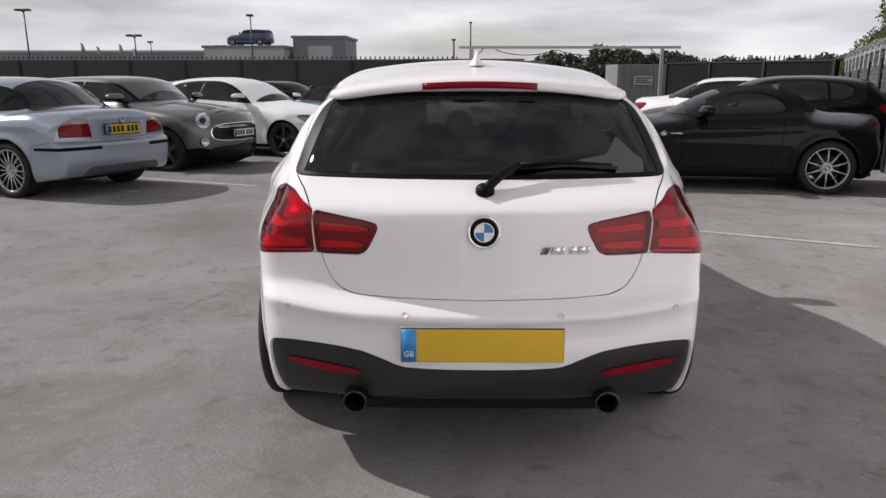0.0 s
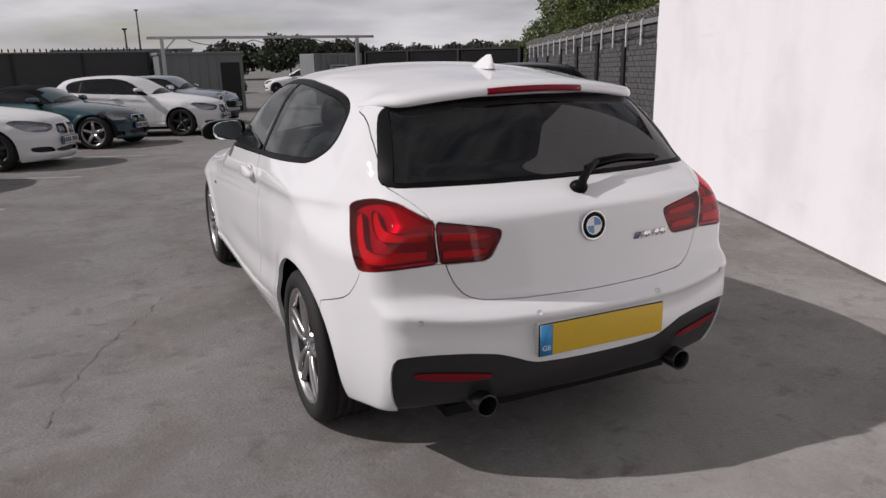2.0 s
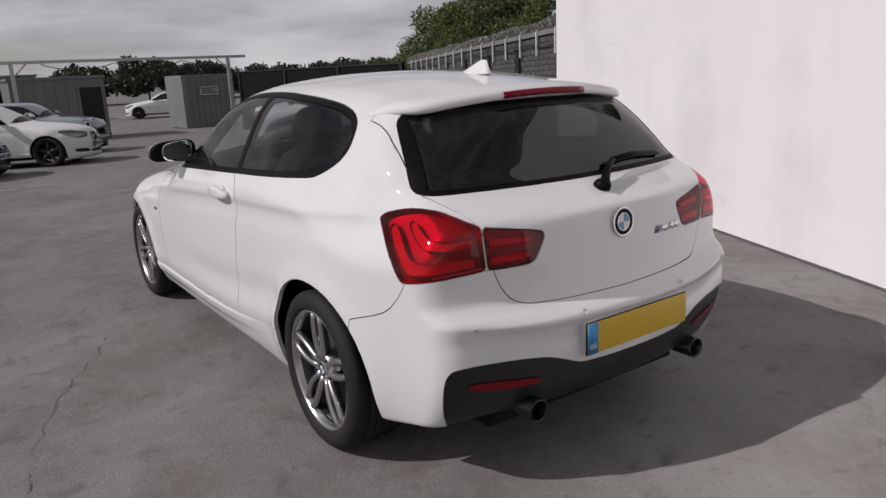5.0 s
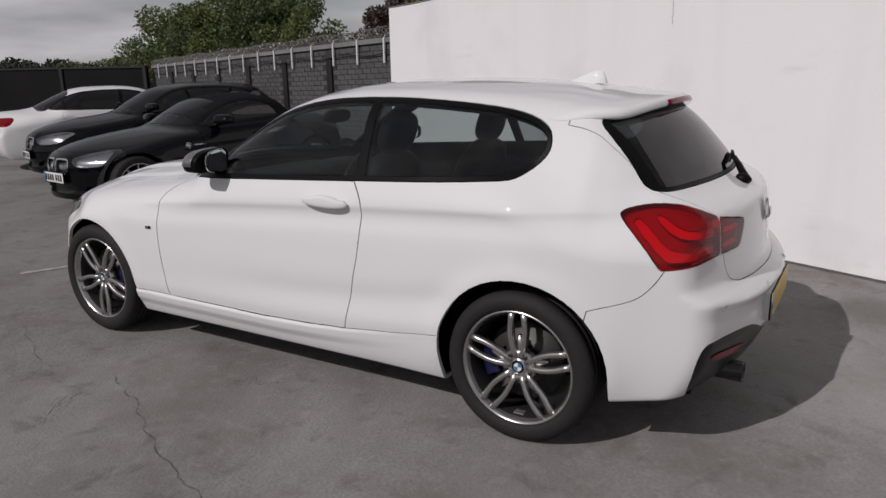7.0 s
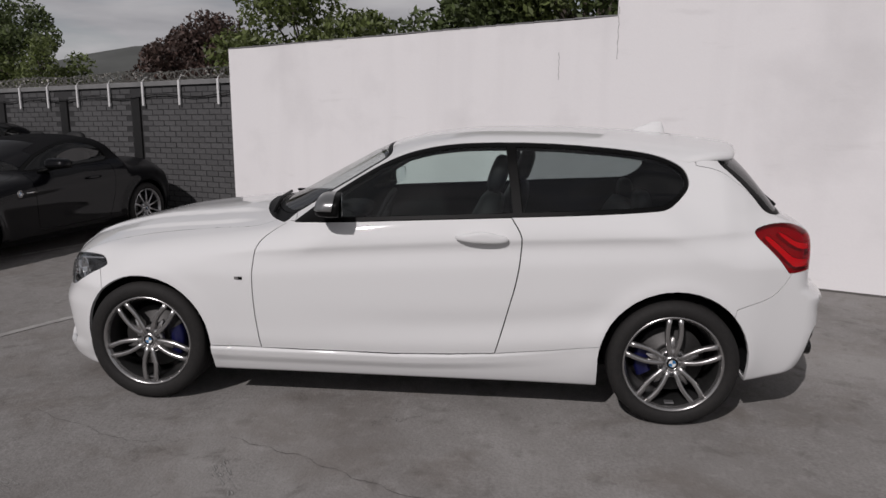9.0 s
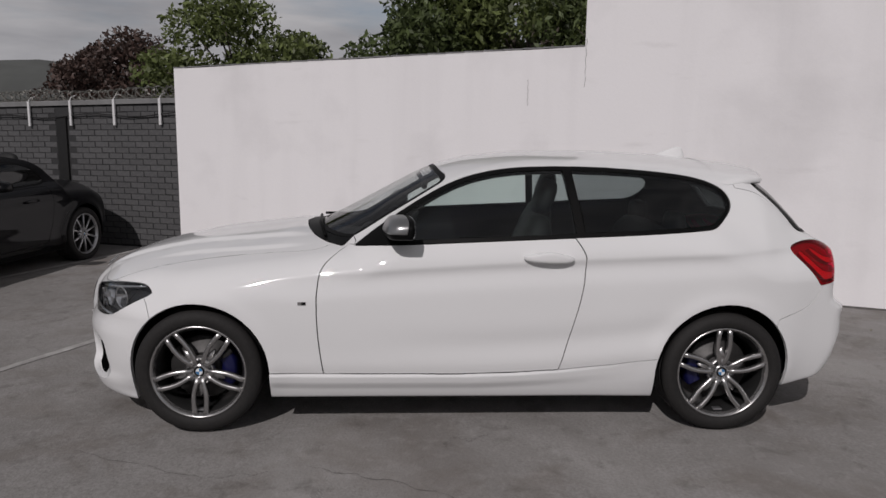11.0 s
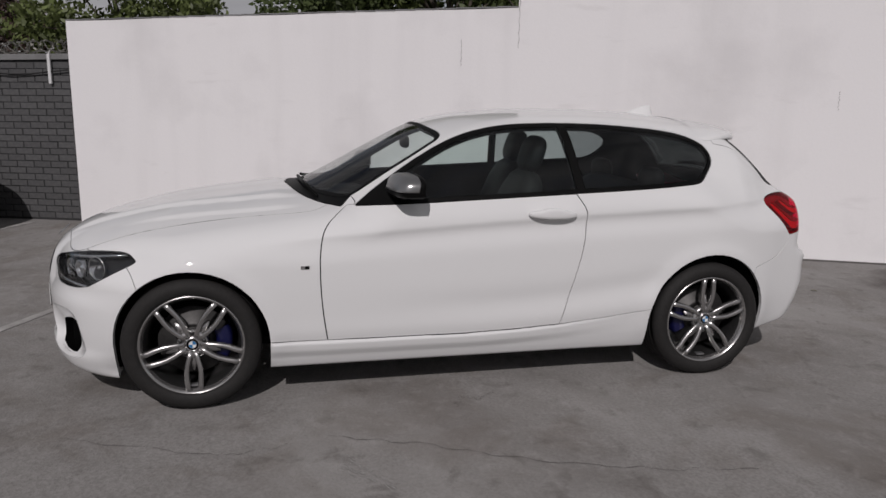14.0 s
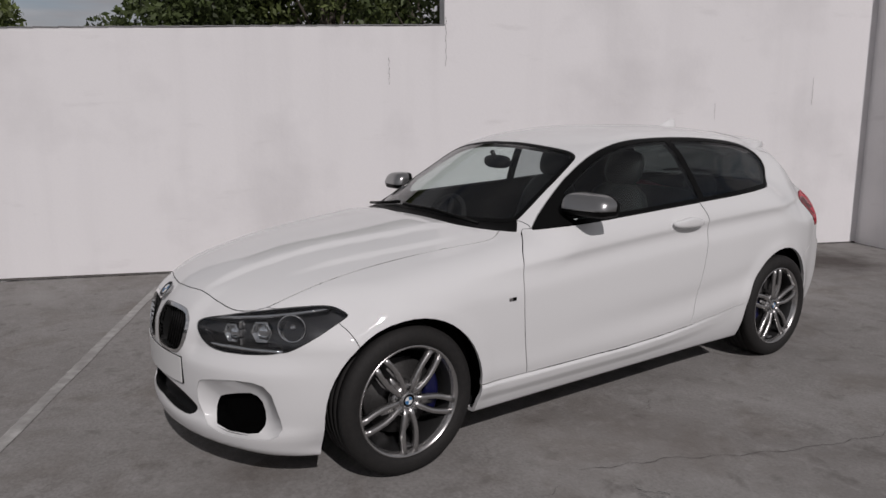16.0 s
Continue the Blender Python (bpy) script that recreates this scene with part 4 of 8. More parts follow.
HERO = {
    "axles": (-1.345, 1.345), "ride": 0.17, "rise": 0.055, "ridge": 0.0, "flare": 0.010, "paint": WHITE,
    "top": [(2.30, 0.50), (2.14, 0.66), (2.06, 0.735), (1.95, 0.79), (1.75, 0.855), (1.45, 0.91), (1.10, 0.955), (0.92, 0.978), (0.85, 0.990), (0.78, 1.018), (0.45, 1.190), (0.20, 1.318), (0.08, 1.360),
            (-0.10, 1.398), (-0.44, 1.428), (-0.78, 1.431), (-1.13, 1.419), (-1.48, 1.385), (-1.8, 1.335), (-2.3, 1.22)],
    "nose": [(0, 2.0), (0.12, 2.06), (0.17, 2.115), (0.23, 2.132), (0.28, 2.118), (0.36, 2.125), (0.5, 2.13), (0.6, 2.125), (0.7, 2.10), (0.76, 2.06), (0.85, 1.98), (1.0, 1.8)],
    "nose_bow": 0.46, "nose_bow4": 0.18, "tail_bow": [(0.0, 0.28), (0.50, 0.27), (0.62, 0.245), (0.72, 0.25), (0.94, 0.225), (1.03, 0.25), (1.29, 0.40), (1.5, 0.5)],
    "floor": [(-2.3, 0.16), (-2.0, 0.095), (-1.75, 0.055), (-1.6, 0.035), (-1.2, 0.0), (1.4, 0.0), (1.6, -0.045), (1.9, -0.04), (2.2, -0.03)], "tail_round": [(0.0, 0.055), (0.98, 0.055), (1.08, 0.12), (1.4, 0.13)],
    "tail": [(0.0, -1.90), (0.16, -2.0), (0.22, -2.06), (0.30, -2.12), (0.40, -2.165), (0.48, -2.182), (0.55, -2.182), (0.61, -2.172), (0.64, -2.152), (0.664, -2.128), (0.685, -2.114), (0.72, -2.110), (0.80, -2.105),
             (0.886, -2.098), (0.935, -2.085), (0.965, -2.05), (1.0, -1.985), (1.03, -1.945), (1.10, -1.893), (1.29, -1.742), (1.35, -1.69), (1.5, -1.55)],
    "section": [(0.10, 0.80), (0.165, 0.815), (0.22, 0.838), (0.28, 0.856), (0.34, 0.867), (0.42, 0.876), (0.5, 0.880), (0.6, 0.882), (0.7, 0.881), (0.8, 0.876), (0.86, 0.869), (0.90, 0.861), (0.96, 0.842),
                (1.0, 0.824), (1.05, 0.797), (1.15, 0.740), (1.25, 0.675), (1.33, 0.61), (1.40, 0.53), (1.6, 0.3)],
    "plan_low": [(2.15, 0.27), (1.9, 0.150), (1.8, 0.112), (1.7, 0.080), (1.6, 0.046), (1.5, 0.020), (1.4, 0.006), (1.2, 0.0), (0.6, 0.004), (0.0, 0.006), (-0.6, 0.008), (-1.0, 0.0), (-1.3, 0.0), (-1.5, 0.017),
                 (-1.7, 0.051), (-1.85, 0.094), (-2.0, 0.136), (-2.1, 0.170), (-2.2, 0.234)],
    "plan_up": [(1.0, 0.10), (0.8, 0.07), (0.5, 0.035), (0.2, 0.015), (-0.2, 0.0), (-0.8, 0.004), (-1.1, 0.038), (-1.4, 0.095), (-1.55, 0.100), (-1.65, 0.130), (-1.75, 0.172), (-1.85, 0.205), (-2.0, 0.26), (-2.2, 0.32)],
    "crease": [(1.0, 0.80), (0.66, 0.83), (0.0, 0.88), (-0.74, 0.92), (-1.6, 0.965), (-2.0, 0.98)],
    "relief": bonnet_relief, "flank": hatch_flank, "snout": hatch_snout, "stern": hatch_stern,
}
lower = lambda c: c[:, 0] > 0.62


def strip(line, ts, d0, d1):
    """A thin closed outline along a line, from d0 below to d1 above it."""
    return [(t, float(line(t)) + d1) for t in ts] + [(t, float(line(t)) - d0) for t in ts[::-1]]


HERO["cuts"] = [("side", strip(HIP, [1.05, 0.66, 0.3, 0.0, -0.37, -0.74, -1.0, -1.3, -1.6], d0, d1)) for d0, d1 in ((0.006, 0.003), (0.018, 0.014), (0.034, 0.03))]
HERO["cuts"] += [("side", strip(SKIRT, [0.98, 0.7, 0.0, -0.25, -0.48, -0.75, -1.0], d0, d1)) for d0, d1 in ((0.008, 0.004), (0.020, 0.04), (0.045, 0.09), (0.075, 0.14))]
HERO["cuts"] += [("top", [(0.235 + d, 2.0), (0.405 + d, 0.85), (0.425 + d, 0.85), (0.255 + d, 2.0)]) for d in (-0.03, 0.0)]
HERO["cuts"] += [("top", [(0.46 + d, 1.70), (0.57 + d, 0.85), (0.59 + d, 0.85), (0.48 + d, 1.70)]) for d in (-0.03, 0.0)]
HERO["cuts"] += [("rear", [(-0.06, z), (0.35, z), (0.45, z + 0.006), (0.65, z + 0.024), (0.65, z + 0.036), (0.45, z + 0.018), (0.35, z + 0.012), (-0.06, z + 0.012)]) for z in (0.590, 0.612)]
HERO["panels"] = [
    ("wheel_arch", "side", arch(1.345, 0.320, 0.356), None, "hole", lower),
    ("wheel_arch", "side", arch(-1.345, 0.322, 0.360), None, "hole", lower),
    ("door_window", "side", FRONT_PANE, GLASS, "glass"),
    ("quarter_window", "side", REAR_PANE, QUARTER, "glass"),
    ("window_trim", "side", WINDOW, TRIM, "panel"),
    ("windscreen", "top", grown(SCREEN, -0.026), SCREENGLASS, "glass", lambda c: (c[:, 2] > 0.97) & (c[:, 1] > 0.0)),
    ("windscreen_surround", "top", SCREEN, TRIM, "panel", lambda c: (c[:, 2] > 0.97) & (c[:, 1] > 0.0)),
    ("scuttle", "top", SCUTTLE, TRIM, "panel", lambda c: c[:, 2] > 0.88),
    ("tail_light_bar", "rear_corner", rounded([(-1.43, 0.812), (-1.43, 0.812), (-1.15, 0.796), (-1.10, 0.802), (-1.005, 0.925), (-1.03, 0.945), (-1.055, 0.935), (-1.12, 0.848), (-1.17, 0.834), (-1.43, 0.842), (-1.43, 0.842)], 1), REDBAR, "lens_bar"),
    ("tail_light_bar", "rear_corner", rounded([(-1.43, 0.876), (-1.43, 0.876), (-1.24, 0.876), (-1.17, 0.886), (-1.11, 0.948), (-1.14, 0.960), (-1.19, 0.920), (-1.24, 0.904), (-1.43, 0.904), (-1.43, 0.904)], 1), REDBAR, "lens_bar"),
    ("tail_light_strip", "rear_corner", [(-1.46, 0.799), (-1.24, 0.785), (-1.24, 0.793), (-1.46, 0.807)], LAMPSTRIP, "lens_bar"),
    ("tail_light", "rear_corner", LAMP_OUT, REDBED, "lens"),
    ("tailgate_light_bar", "rear_corner", rounded([(-1.495, 0.812), (-1.495, 0.812), (-1.67, 0.815), (-1.678, 0.838), (-1.495, 0.838), (-1.495, 0.838)], 1), REDBAR, "lens_bar"),
    ("tailgate_light_bar", "rear_corner", rounded([(-1.49, 0.872), (-1.49, 0.872), (-1.69, 0.868), (-1.695, 0.888), (-1.49, 0.898), (-1.49, 0.898)], 1), REDBAR, "lens_bar"),
    ("tailgate_light", "rear_corner", LAMP_IN, REDBED, "lens"),
    ("rear_window", "rear", clip(grown(REARGLASS, -0.014), -1, -0.333, -0.968), TINTED, "glass", lambda c: c[:, 2] > 1.0),
    ("rear_window_surround", "rear", REARGLASS, TRIM, "panel", lambda c: c[:, 2] > 1.0),
    ("reflector", "rear", rounded([(0.400, 0.398), (0.43, 0.388), (0.53, 0.391), (0.645, 0.407), (0.668, 0.424), (0.655, 0.434), (0.60, 0.433), (0.412, 0.413)], 1), REFLECTOR, "inset", None, 0.0),
    ("bumper_insert", "rear", rounded([(-0.06, 0.437), (-0.06, 0.437), (0.23, 0.436), (0.28, 0.446), (0.34, 0.472), (0.40, 0.490), (0.50, 0.501), (0.63, 0.504), (0.700, 0.498), (0.720, 0.485), (0.729, 0.45), (0.729, 0.39), (0.715, 0.31), (0.685, 0.255), (0.655, 0.21), (0.65, 0.08), (0.65, 0.08), (-0.06, 0.08), (-0.06, 0.08)], 1), SATIN, "inset"),
    ("tailgate", "rear", rounded([(-0.06, 0.661), (-0.06, 0.661), (0.36, 0.664), (0.45, 0.672), (0.495, 0.702), (0.532, 0.78), (0.555, 0.90), (0.580, 0.97), (0.650, 1.03), (0.650, 1.03), (0.62, 1.28), (0.52, 1.345), (-0.06, 1.36), (-0.06, 1.36)]), WHITE, "panel"),
    ("rear_bumper", "rear", [(-0.06, 0.08), (0.9, 0.08), (0.9, 0.69), (0.55, 0.715), (0.40, 0.674), (-0.06, 0.663)], WHITE, "panel", lambda c: (c[:, 1] < -1.93)),
    ("rear_bumper", "side", rounded([(-1.58, 0.05), (-1.58, 0.05), (-1.62, 0.595), (-1.62, 0.595), (-1.72, 0.625), (-1.80, 0.655), (-1.86, 0.72), (-1.90, 0.80), (-2.4, 0.80), (-2.4, 0.05), (-2.4, 0.05)]), WHITE, "panel", None, 0.0014),
    ("sill", "side", [(1.0, 0.05), (0.99, 0.318), (0.5, 0.312), (0.0, 0.312), (-0.25, 0.320), (-0.48, 0.334), (-0.75, 0.362), (-1.02, 0.400), (-1.02, 0.05)], WHITE, "panel"),
    ("door", "side", rounded([(0.595, 0.955), (0.595, 0.955), (0.66, 0.915), (0.72, 0.865), (0.742, 0.80), (0.752, 0.68), (0.742, 0.47), (0.706, 0.24), (0.706, 0.24), (-0.455, 0.24), (-0.455, 0.24), (-0.54, 0.54), (-0.59, 0.74), (-0.604, 0.88), (-0.602, 0.935), (-0.545, 1.02), (-0.545, 1.02)]), WHITE, "panel", None, 0.0034),
    ("kidney_grille", "front", KIDNEY, MESHBLK, "recess"),
    ("grille_surround", "front", grown(KIDNEY, 0.014), CHROME, "panel", None, 0.0),
    ("headlamp", "front_corner", HEADLAMP, LAMPDARK, "lamp"),
    ("centre_intake", "front", rounded([(-0.06, 0.262), (-0.06, 0.262), (0.22, 0.246), (0.295, 0.250), (0.335, 0.280), (0.325, 0.308), (0.20, 0.358), (-0.06, 0.375), (-0.06, 0.375)]), MESHBLK, "recess"),
    ("side_intake", "front", INTAKE_RIM, None, "hole"),
    ("front_lip", "front", [(-0.06, 0.05), (0.60, 0.05), (0.60, 0.128), (-0.06, 0.128)], TRIM, "panel"),
    ("bonnet", "top", rounded([(-0.06, 2.022), (-0.06, 2.022), (0.10, 2.012), (0.20, 1.992), (0.32, 1.965), (0.46, 1.935), (0.56, 1.86), (0.598, 1.76), (0.604, 1.53), (0.618, 1.25), (0.632, 1.02), (0.662, 0.86), (0.672, 0.79), (0.650, 0.73), (0.605, 0.67), (0.605, 0.67), (-0.06, 0.7), (-0.06, 0.7)]), WHITE, "panel", lambda c: c[:, 2] > 0.69, 0.0032),
    ("front_wing", "side", rounded([(0.62, 0.28), (0.62, 0.28), (0.62, 0.7), (0.575, 0.95), (0.56, 0.97), (0.60, 1.0), (0.8, 1.02), (1.2, 1.0), (2.02, 0.96), (2.02, 0.735), (1.80, 0.735), (1.66, 0.715), (1.60, 0.66), (1.565, 0.57), (1.54, 0.50), (1.54, 0.05), (1.54, 0.05), (0.95, 0.05)]), WHITE, "panel", None, 0.0024),
    ("front_bumper", "side", [(1.50, 0.05), (2.4, 0.05), (2.4, 0.9), (1.50, 0.9)], WHITE, "panel", lambda c: c[:, 1] > 1.5),
    ("front_bumper", "front", [(-0.06, 0.05), (1.0, 0.05), (1.0, 0.9), (-0.06, 0.9)], WHITE, "panel", None, 0.0012),
]


def facing(f, x, z):
    """The turn that lays a local +z on the tail's outward direction."""
    a, e = abs(x), 0.01
    dx = (on_rear(f, a + e, z) - on_rear(f, a - e, z)) / (2 * e) * (1 if x > 0 else -1)
    dz = (on_rear(f, a, z + e) - on_rear(f, a, z - e)) / (2 * e)
    return Vector((dx, -1, dz)).to_track_quat("Z", "Y").to_matrix().to_4x4()


def hero_details(car, f):
    """Spoiler, lamps, badges, handles, mirrors and other fittings of the hatchback."""
    bm = bmesh.new()
    rings = []
    for k in range(33):
        x = -0.60 + 1.20 * k / 32
        a = abs(x)
        b = 0.36 * x * x
        tz = lambda y: on_top(f, a, y)
        e = 1 - max(0.0, (a - 0.50) / 0.10) ** 2
        zr = 1.352 - 0.16 * x * x
        base = -1.50 + b * 0.7
        sec = [(-1.40 + b * 0.4, tz(-1.40 + b * 0.4) + 0.0015), (base, tz(base) + 0.004), (-1.62 + b, max(zr + 0.016, tz(-1.62 + b) + 0.004)), (-1.705 + b, zr + 0.006), (-1.728 + b, zr - 0.004),
               (-1.737 + b, zr - 0.02), (-1.730 + b, zr - 0.034), (-1.70 + b, zr - 0.036), (-1.62 + b, zr - 0.055)]
        out = []
        for y, z in sec:
            if y < base:
                y = base + (y - base) * max(e, 0.03)
                z = tz(base) + (z - tz(base)) * max(e, 0.03) + 0.002
            out.append(bm.verts.new((x, y, z)))
        rings.append(out)
    for a, b in zip(rings, rings[1:]):
        for j in range(len(a) - 1):
            bm.faces.new((a[j], a[j + 1], b[j + 1], b[j]))
    bm.faces.new(rings[0])
    bm.faces.new(rings[-1][::-1])
    bmesh.ops.recalc_face_normals(bm, faces=bm.faces)
    sp = part("roof_spoiler", bm, WHITE, car)
    bm = bmesh.new()
    rings = []
    for k in range(11):
        x = -0.205 + 0.41 * k / 10
        b = 0.36 * x * x
        zr = 1.352 - 0.16 * x * x
        rings.append([bm.verts.new((x, -1.715 + b, zr - 0.005)), bm.verts.new((x, -1.7325 + b, zr - 0.006)), bm.verts.new((x, -1.7402 + b, zr - 0.018)), bm.verts.new((x, -1.7365 + b, zr - 0.030)), bm.verts.new((x, -1.72 + b, zr - 0.031))])
    for a, b in zip(rings, rings[1:]):
        for j in range(4):
            bm.faces.new((a[j], a[j + 1], b[j + 1], b[j]))
    for r in (rings[0], rings[-1]):
        bm.faces.new(r)
    bmesh.ops.recalc_face_normals(bm, faces=bm.faces)
    part("high_brake_light", bm, REDDARK, sp, "dark red high-level brake light")
    # aerial fin
    bm = bmesh.new()
    rings = []
    for h, y0, y1, w in ((0.0, -1.19, -1.39, 0.036), (0.012, -1.205, -1.388, 0.025), (0.028, -1.245, -1.382, 0.014), (0.046, -1.295, -1.375, 0.008), (0.058, -1.33, -1.368, 0.004)):
        z = on_top(f, 0, -1.30) - 0.004 + h
        ym, hl = (y0 + y1) / 2, (y0 - y1) / 2
        rings.append([bm.verts.new((w * math.sin(t), ym + hl * math.cos(t), z)) for t in [2 * math.pi * k / 16 for k in range(16)]])
    for a, b in zip(rings, rings[1:]):
        for k in range(16):
            bm.faces.new((a[k], a[(k + 1) % 16], b[(k + 1) % 16], b[k]))
    bm.faces.new(rings[-1])
    bmesh.ops.recalc_face_normals(bm, faces=bm.faces)
    part("aerial_fin", bm, WHITE, car)
    # rear wiper
    bm = bmesh.new()
    g = lambda x, z, o: (x, on_rear(f, abs(x), z) - o, z)
    blob(bm, g(0.01, 0.998, 0.012), (0.032, 0.03, 0.026), 2.4, 14, 8)
    tube(bm, [g(0.0, 0.99, 0.02), g(0.03, 1.02, 0.04), g(0.07, 1.05, 0.045), g(0.13, 1.075, 0.035)], 0.020, 8, 0.011)
    tube(bm, [g(0.13, 1.075, 0.03), g(0.28, 1.082, 0.022), g(0.45, 1.068, 0.014)], 0.009, 6, 0.006)
    w = part("rear_wiper", bm, TRIM, car)
    bm = bmesh.new()
    tube(bm, [g(0.10, 1.062, 0.010), g(0.30, 1.070, 0.010), g(0.47, 1.058, 0.010)], 0.007, 6)
    part("wiper_blade", bm, RUBBER, w)
    # badges
    roundel(car, 0.053, pose(0.004, on_rear(f, 0, 0.875) - 0.006, 0.880, 86, 0, 0))
    x0 = 0.187
    for k in range(3):
        bm = bmesh.new()
        x = x0 + 0.0085 * k
        y = on_rear(f, x, 0.817) - 0.002
        prism(bm, [(0, -0.012), (0.006, -0.012), (0.017, 0.012), (0.011, 0.012)], 0.003, pose(x, y + 0.001, 0.818, 92, 0, -7))
        part("badge_stripe", bm, (EMBLUE, BLUEP, REDP)[k], car)
    for k in range(5):
        bm = bmesh.new()
        x = x0 + 0.034 + 0.029 * k
        y = on_rear(f, x, 0.817) - 0.002
        wd = (0.026, 0.012, 0.022, 0.022, 0.008)[k]
        prism(bm, [(0, -0.012), (wd, -0.012), (wd + 0.006, 0.012), (0.006, 0.012)], 0.003, pose(x, y + 0.001, 0.818, 92, 0, -8))
        part("badge_bar", bm, CHROME, car)
    # plates
    yb = on_rear(f, 0.0, 0.53)
    bm = bmesh.new()
    box(bm, -0.264, 0.264, yb - 0.008, yb + 0.03, 0.469, 0.586, 0.003)
    part("plate_holder", bm, SILVERS, car)
    p = number_plate(car, pose(0, yb - 0.014, 0.527, 90, 0, 0), True, bars=False, rim=0.002)
    tb = text_bm("GB", 0.026, 0.0006)
    part("plate_letters", tb, PLATEW, p, m=pose(-0.236, -0.028, 0.0046), smooth=False)
    nf = 2.128
    # front plate, bent to the bumper
    def front_y(x, z):
        lo, hi = 1.2, 2.6
        for _ in range(17):
            mid = (lo + hi) / 2
            lo, hi = (mid, hi) if float(f(np.array([abs(x)]), np.array([mid]), np.array([z]))[0]) < 0 else (lo, mid)
        return lo
    for nm, w, h, o, mat in (("front_plate", 0.263, 0.0585, 0.004, TRIM), ("plate_face", 0.260, 0.0555, 0.0065, PLATEW)):
        bm = bmesh.new()
        rows = []
        for k in range(15):
            x = -w + 2 * w * k / 14
            y = front_y(x, 0.44)
            rows.append([bm.verts.new((x, y + o, 0.44 + h)), bm.verts.new((x, y + o, 0.44 - h)), bm.verts.new((x, y - 0.02, 0.44 - h)), bm.verts.new((x, y - 0.02, 0.44 + h))])
        for a, b in zip(rows, rows[1:]):
            for j in range(4):
                bm.faces.new((a[j], a[(j + 1) % 4], b[(j + 1) % 4], b[j]))
        bm.faces.new(rows[0])
        bm.faces.new(rows[-1][::-1])
        bmesh.ops.recalc_face_normals(bm, faces=bm.faces)
        if nm == "front_plate":
            plate = part(nm, bm, mat, car, smooth=False)
        else:
            part(nm, bm, mat, plate, smooth=False)
    roundel(car, 0.041, pose(0, 2.075, 0.735, 45, 0, 180))
    # front side intakes: a sloping white rim that leads to a black opening
    for sg in (-1, 1):
        n = len(INTAKE_RIM)
        rim_c = (0.53, 0.32)
        ang = lambda p: math.atan2(p[1] - rim_c[1], p[0] - rim_c[0])
        hole = rounded(INTAKE_HOLE, 1)
        rays = []
        for p in INTAKE_RIM:
            d = Vector((math.cos(ang(p)), math.sin(ang(p))))
            c = Vector((0.505, 0.300))
            far = [0.0]
            for q, r in zip(hole, hole[1:] + hole[:1]):
                e = Vector(r) - Vector(q)
                den = d.x * e.y - d.y * e.x
                if abs(den) > 1e-9:
                    w = Vector(q) - c
                    k, m2 = (w.x * e.y - w.y * e.x) / den, (w.x * d.y - w.y * d.x) / den
                    if k > 0 and -1e-6 <= m2 <= 1.000001:
                        far.append(k)
            rays.append(c + d * max(far))
        bm = bmesh.new()
        r0 = [bm.verts.new((sg * x, front_y(x, z) - 0.0015, z)) for x, z in INTAKE_RIM]
        r1 = [bm.verts.new((sg * (x * 0.93 + q.x * 0.07), front_y(x, z) - 0.008, z * 0.93 + q.y * 0.07)) for (x, z), q in zip(INTAKE_RIM, rays)]
        r2 = [bm.verts.new((sg * q.x, front_y(q.x, q.y) - 0.040, q.y)) for q in rays]
        for u, v in ((r0, r1), (r1, r2)):
            for k in range(n):
                bm.faces.new((u[k], u[(k + 1) % n], v[(k + 1) % n], v[k]))
        bmesh.ops.recalc_face_normals(bm, faces=bm.faces)
        part("intake_rim", bm, WHITE, car)
        bm = bmesh.new()
        r2 = [bm.verts.new((sg * q.x, front_y(q.x, q.y) - 0.0395, q.y)) for q in rays]
        r3 = [bm.verts.new((sg * q.x, front_y(q.x, q.y) - 0.075, q.y)) for q in rays]
        for k in range(n):
            bm.faces.new((r2[k], r2[(k + 1) % n], r3[(k + 1) % n], r3[k]))
        bm.faces.new(r3)
        bmesh.ops.recalc_face_normals(bm, faces=bm.faces)
        part("side_intake", bm, VOIDBLK, car, smooth=False)
    # parking sensors
    for x, z in ((-0.25, 0.622), (0.25, 0.622), (-0.645, 0.622), (0.645, 0.622)):
        bm = bmesh.new()
        lathe(bm, [(0.0, 0.012), (0.0015, 0.0115), (0.0015, 0.010), (0.0006, 0.0095), (0.0012, 0.0)], 16, axis="z")
        y = on_rear(f, abs(x), z)
        part("parking_sensor", bm, SILVERS, car, m=Matrix.Translation((x, y - 0.0005, z)) @ facing(f, x, z))
    # tail pipes
    for s in (-1, 1):
        bm = bmesh.new()
        lathe(bm, [(0.16, 0.030), (0.0, 0.034), (-0.004, 0.038), (0.0, 0.042), (0.14, 0.040)], 28, axis="y", m=Matrix.Translation((s * 0.425, -2.125, 0.298)))
        part("tail_pipe", bm, DARKCHROME, car)
    # door handles, wing badges, mirrors
    for s in (-1, 1):
        hx = on_body(f, -0.41, 0.915, s)
        bm = bmesh.new()
        vs = blob(bm, (0, 0, 0), (0.016, 0.128, 0.022), 2.8, 28, 12)
        for v in vs:
            t = v.co.y / 0.128
            v.co.z += 0.012 * max(0, 1 - (t + 0.05) ** 2 * 3.2) if v.co.z > 0 else 0
            v.co.z += 0.004 * t
            v.co = Vector((hx + s * (0.026 + v.co.x - 0.012 * t * t), -0.41 + v.co.y, 0.915 + v.co.z))
        for y in (-0.505, -0.315):
            blob(bm, (hx + s * 0.008, y, 0.915), (0.018, 0.02, 0.016), 2.4, 12, 8)
        part("door_handle", bm, WHITE, car)
        bm = bmesh.new()
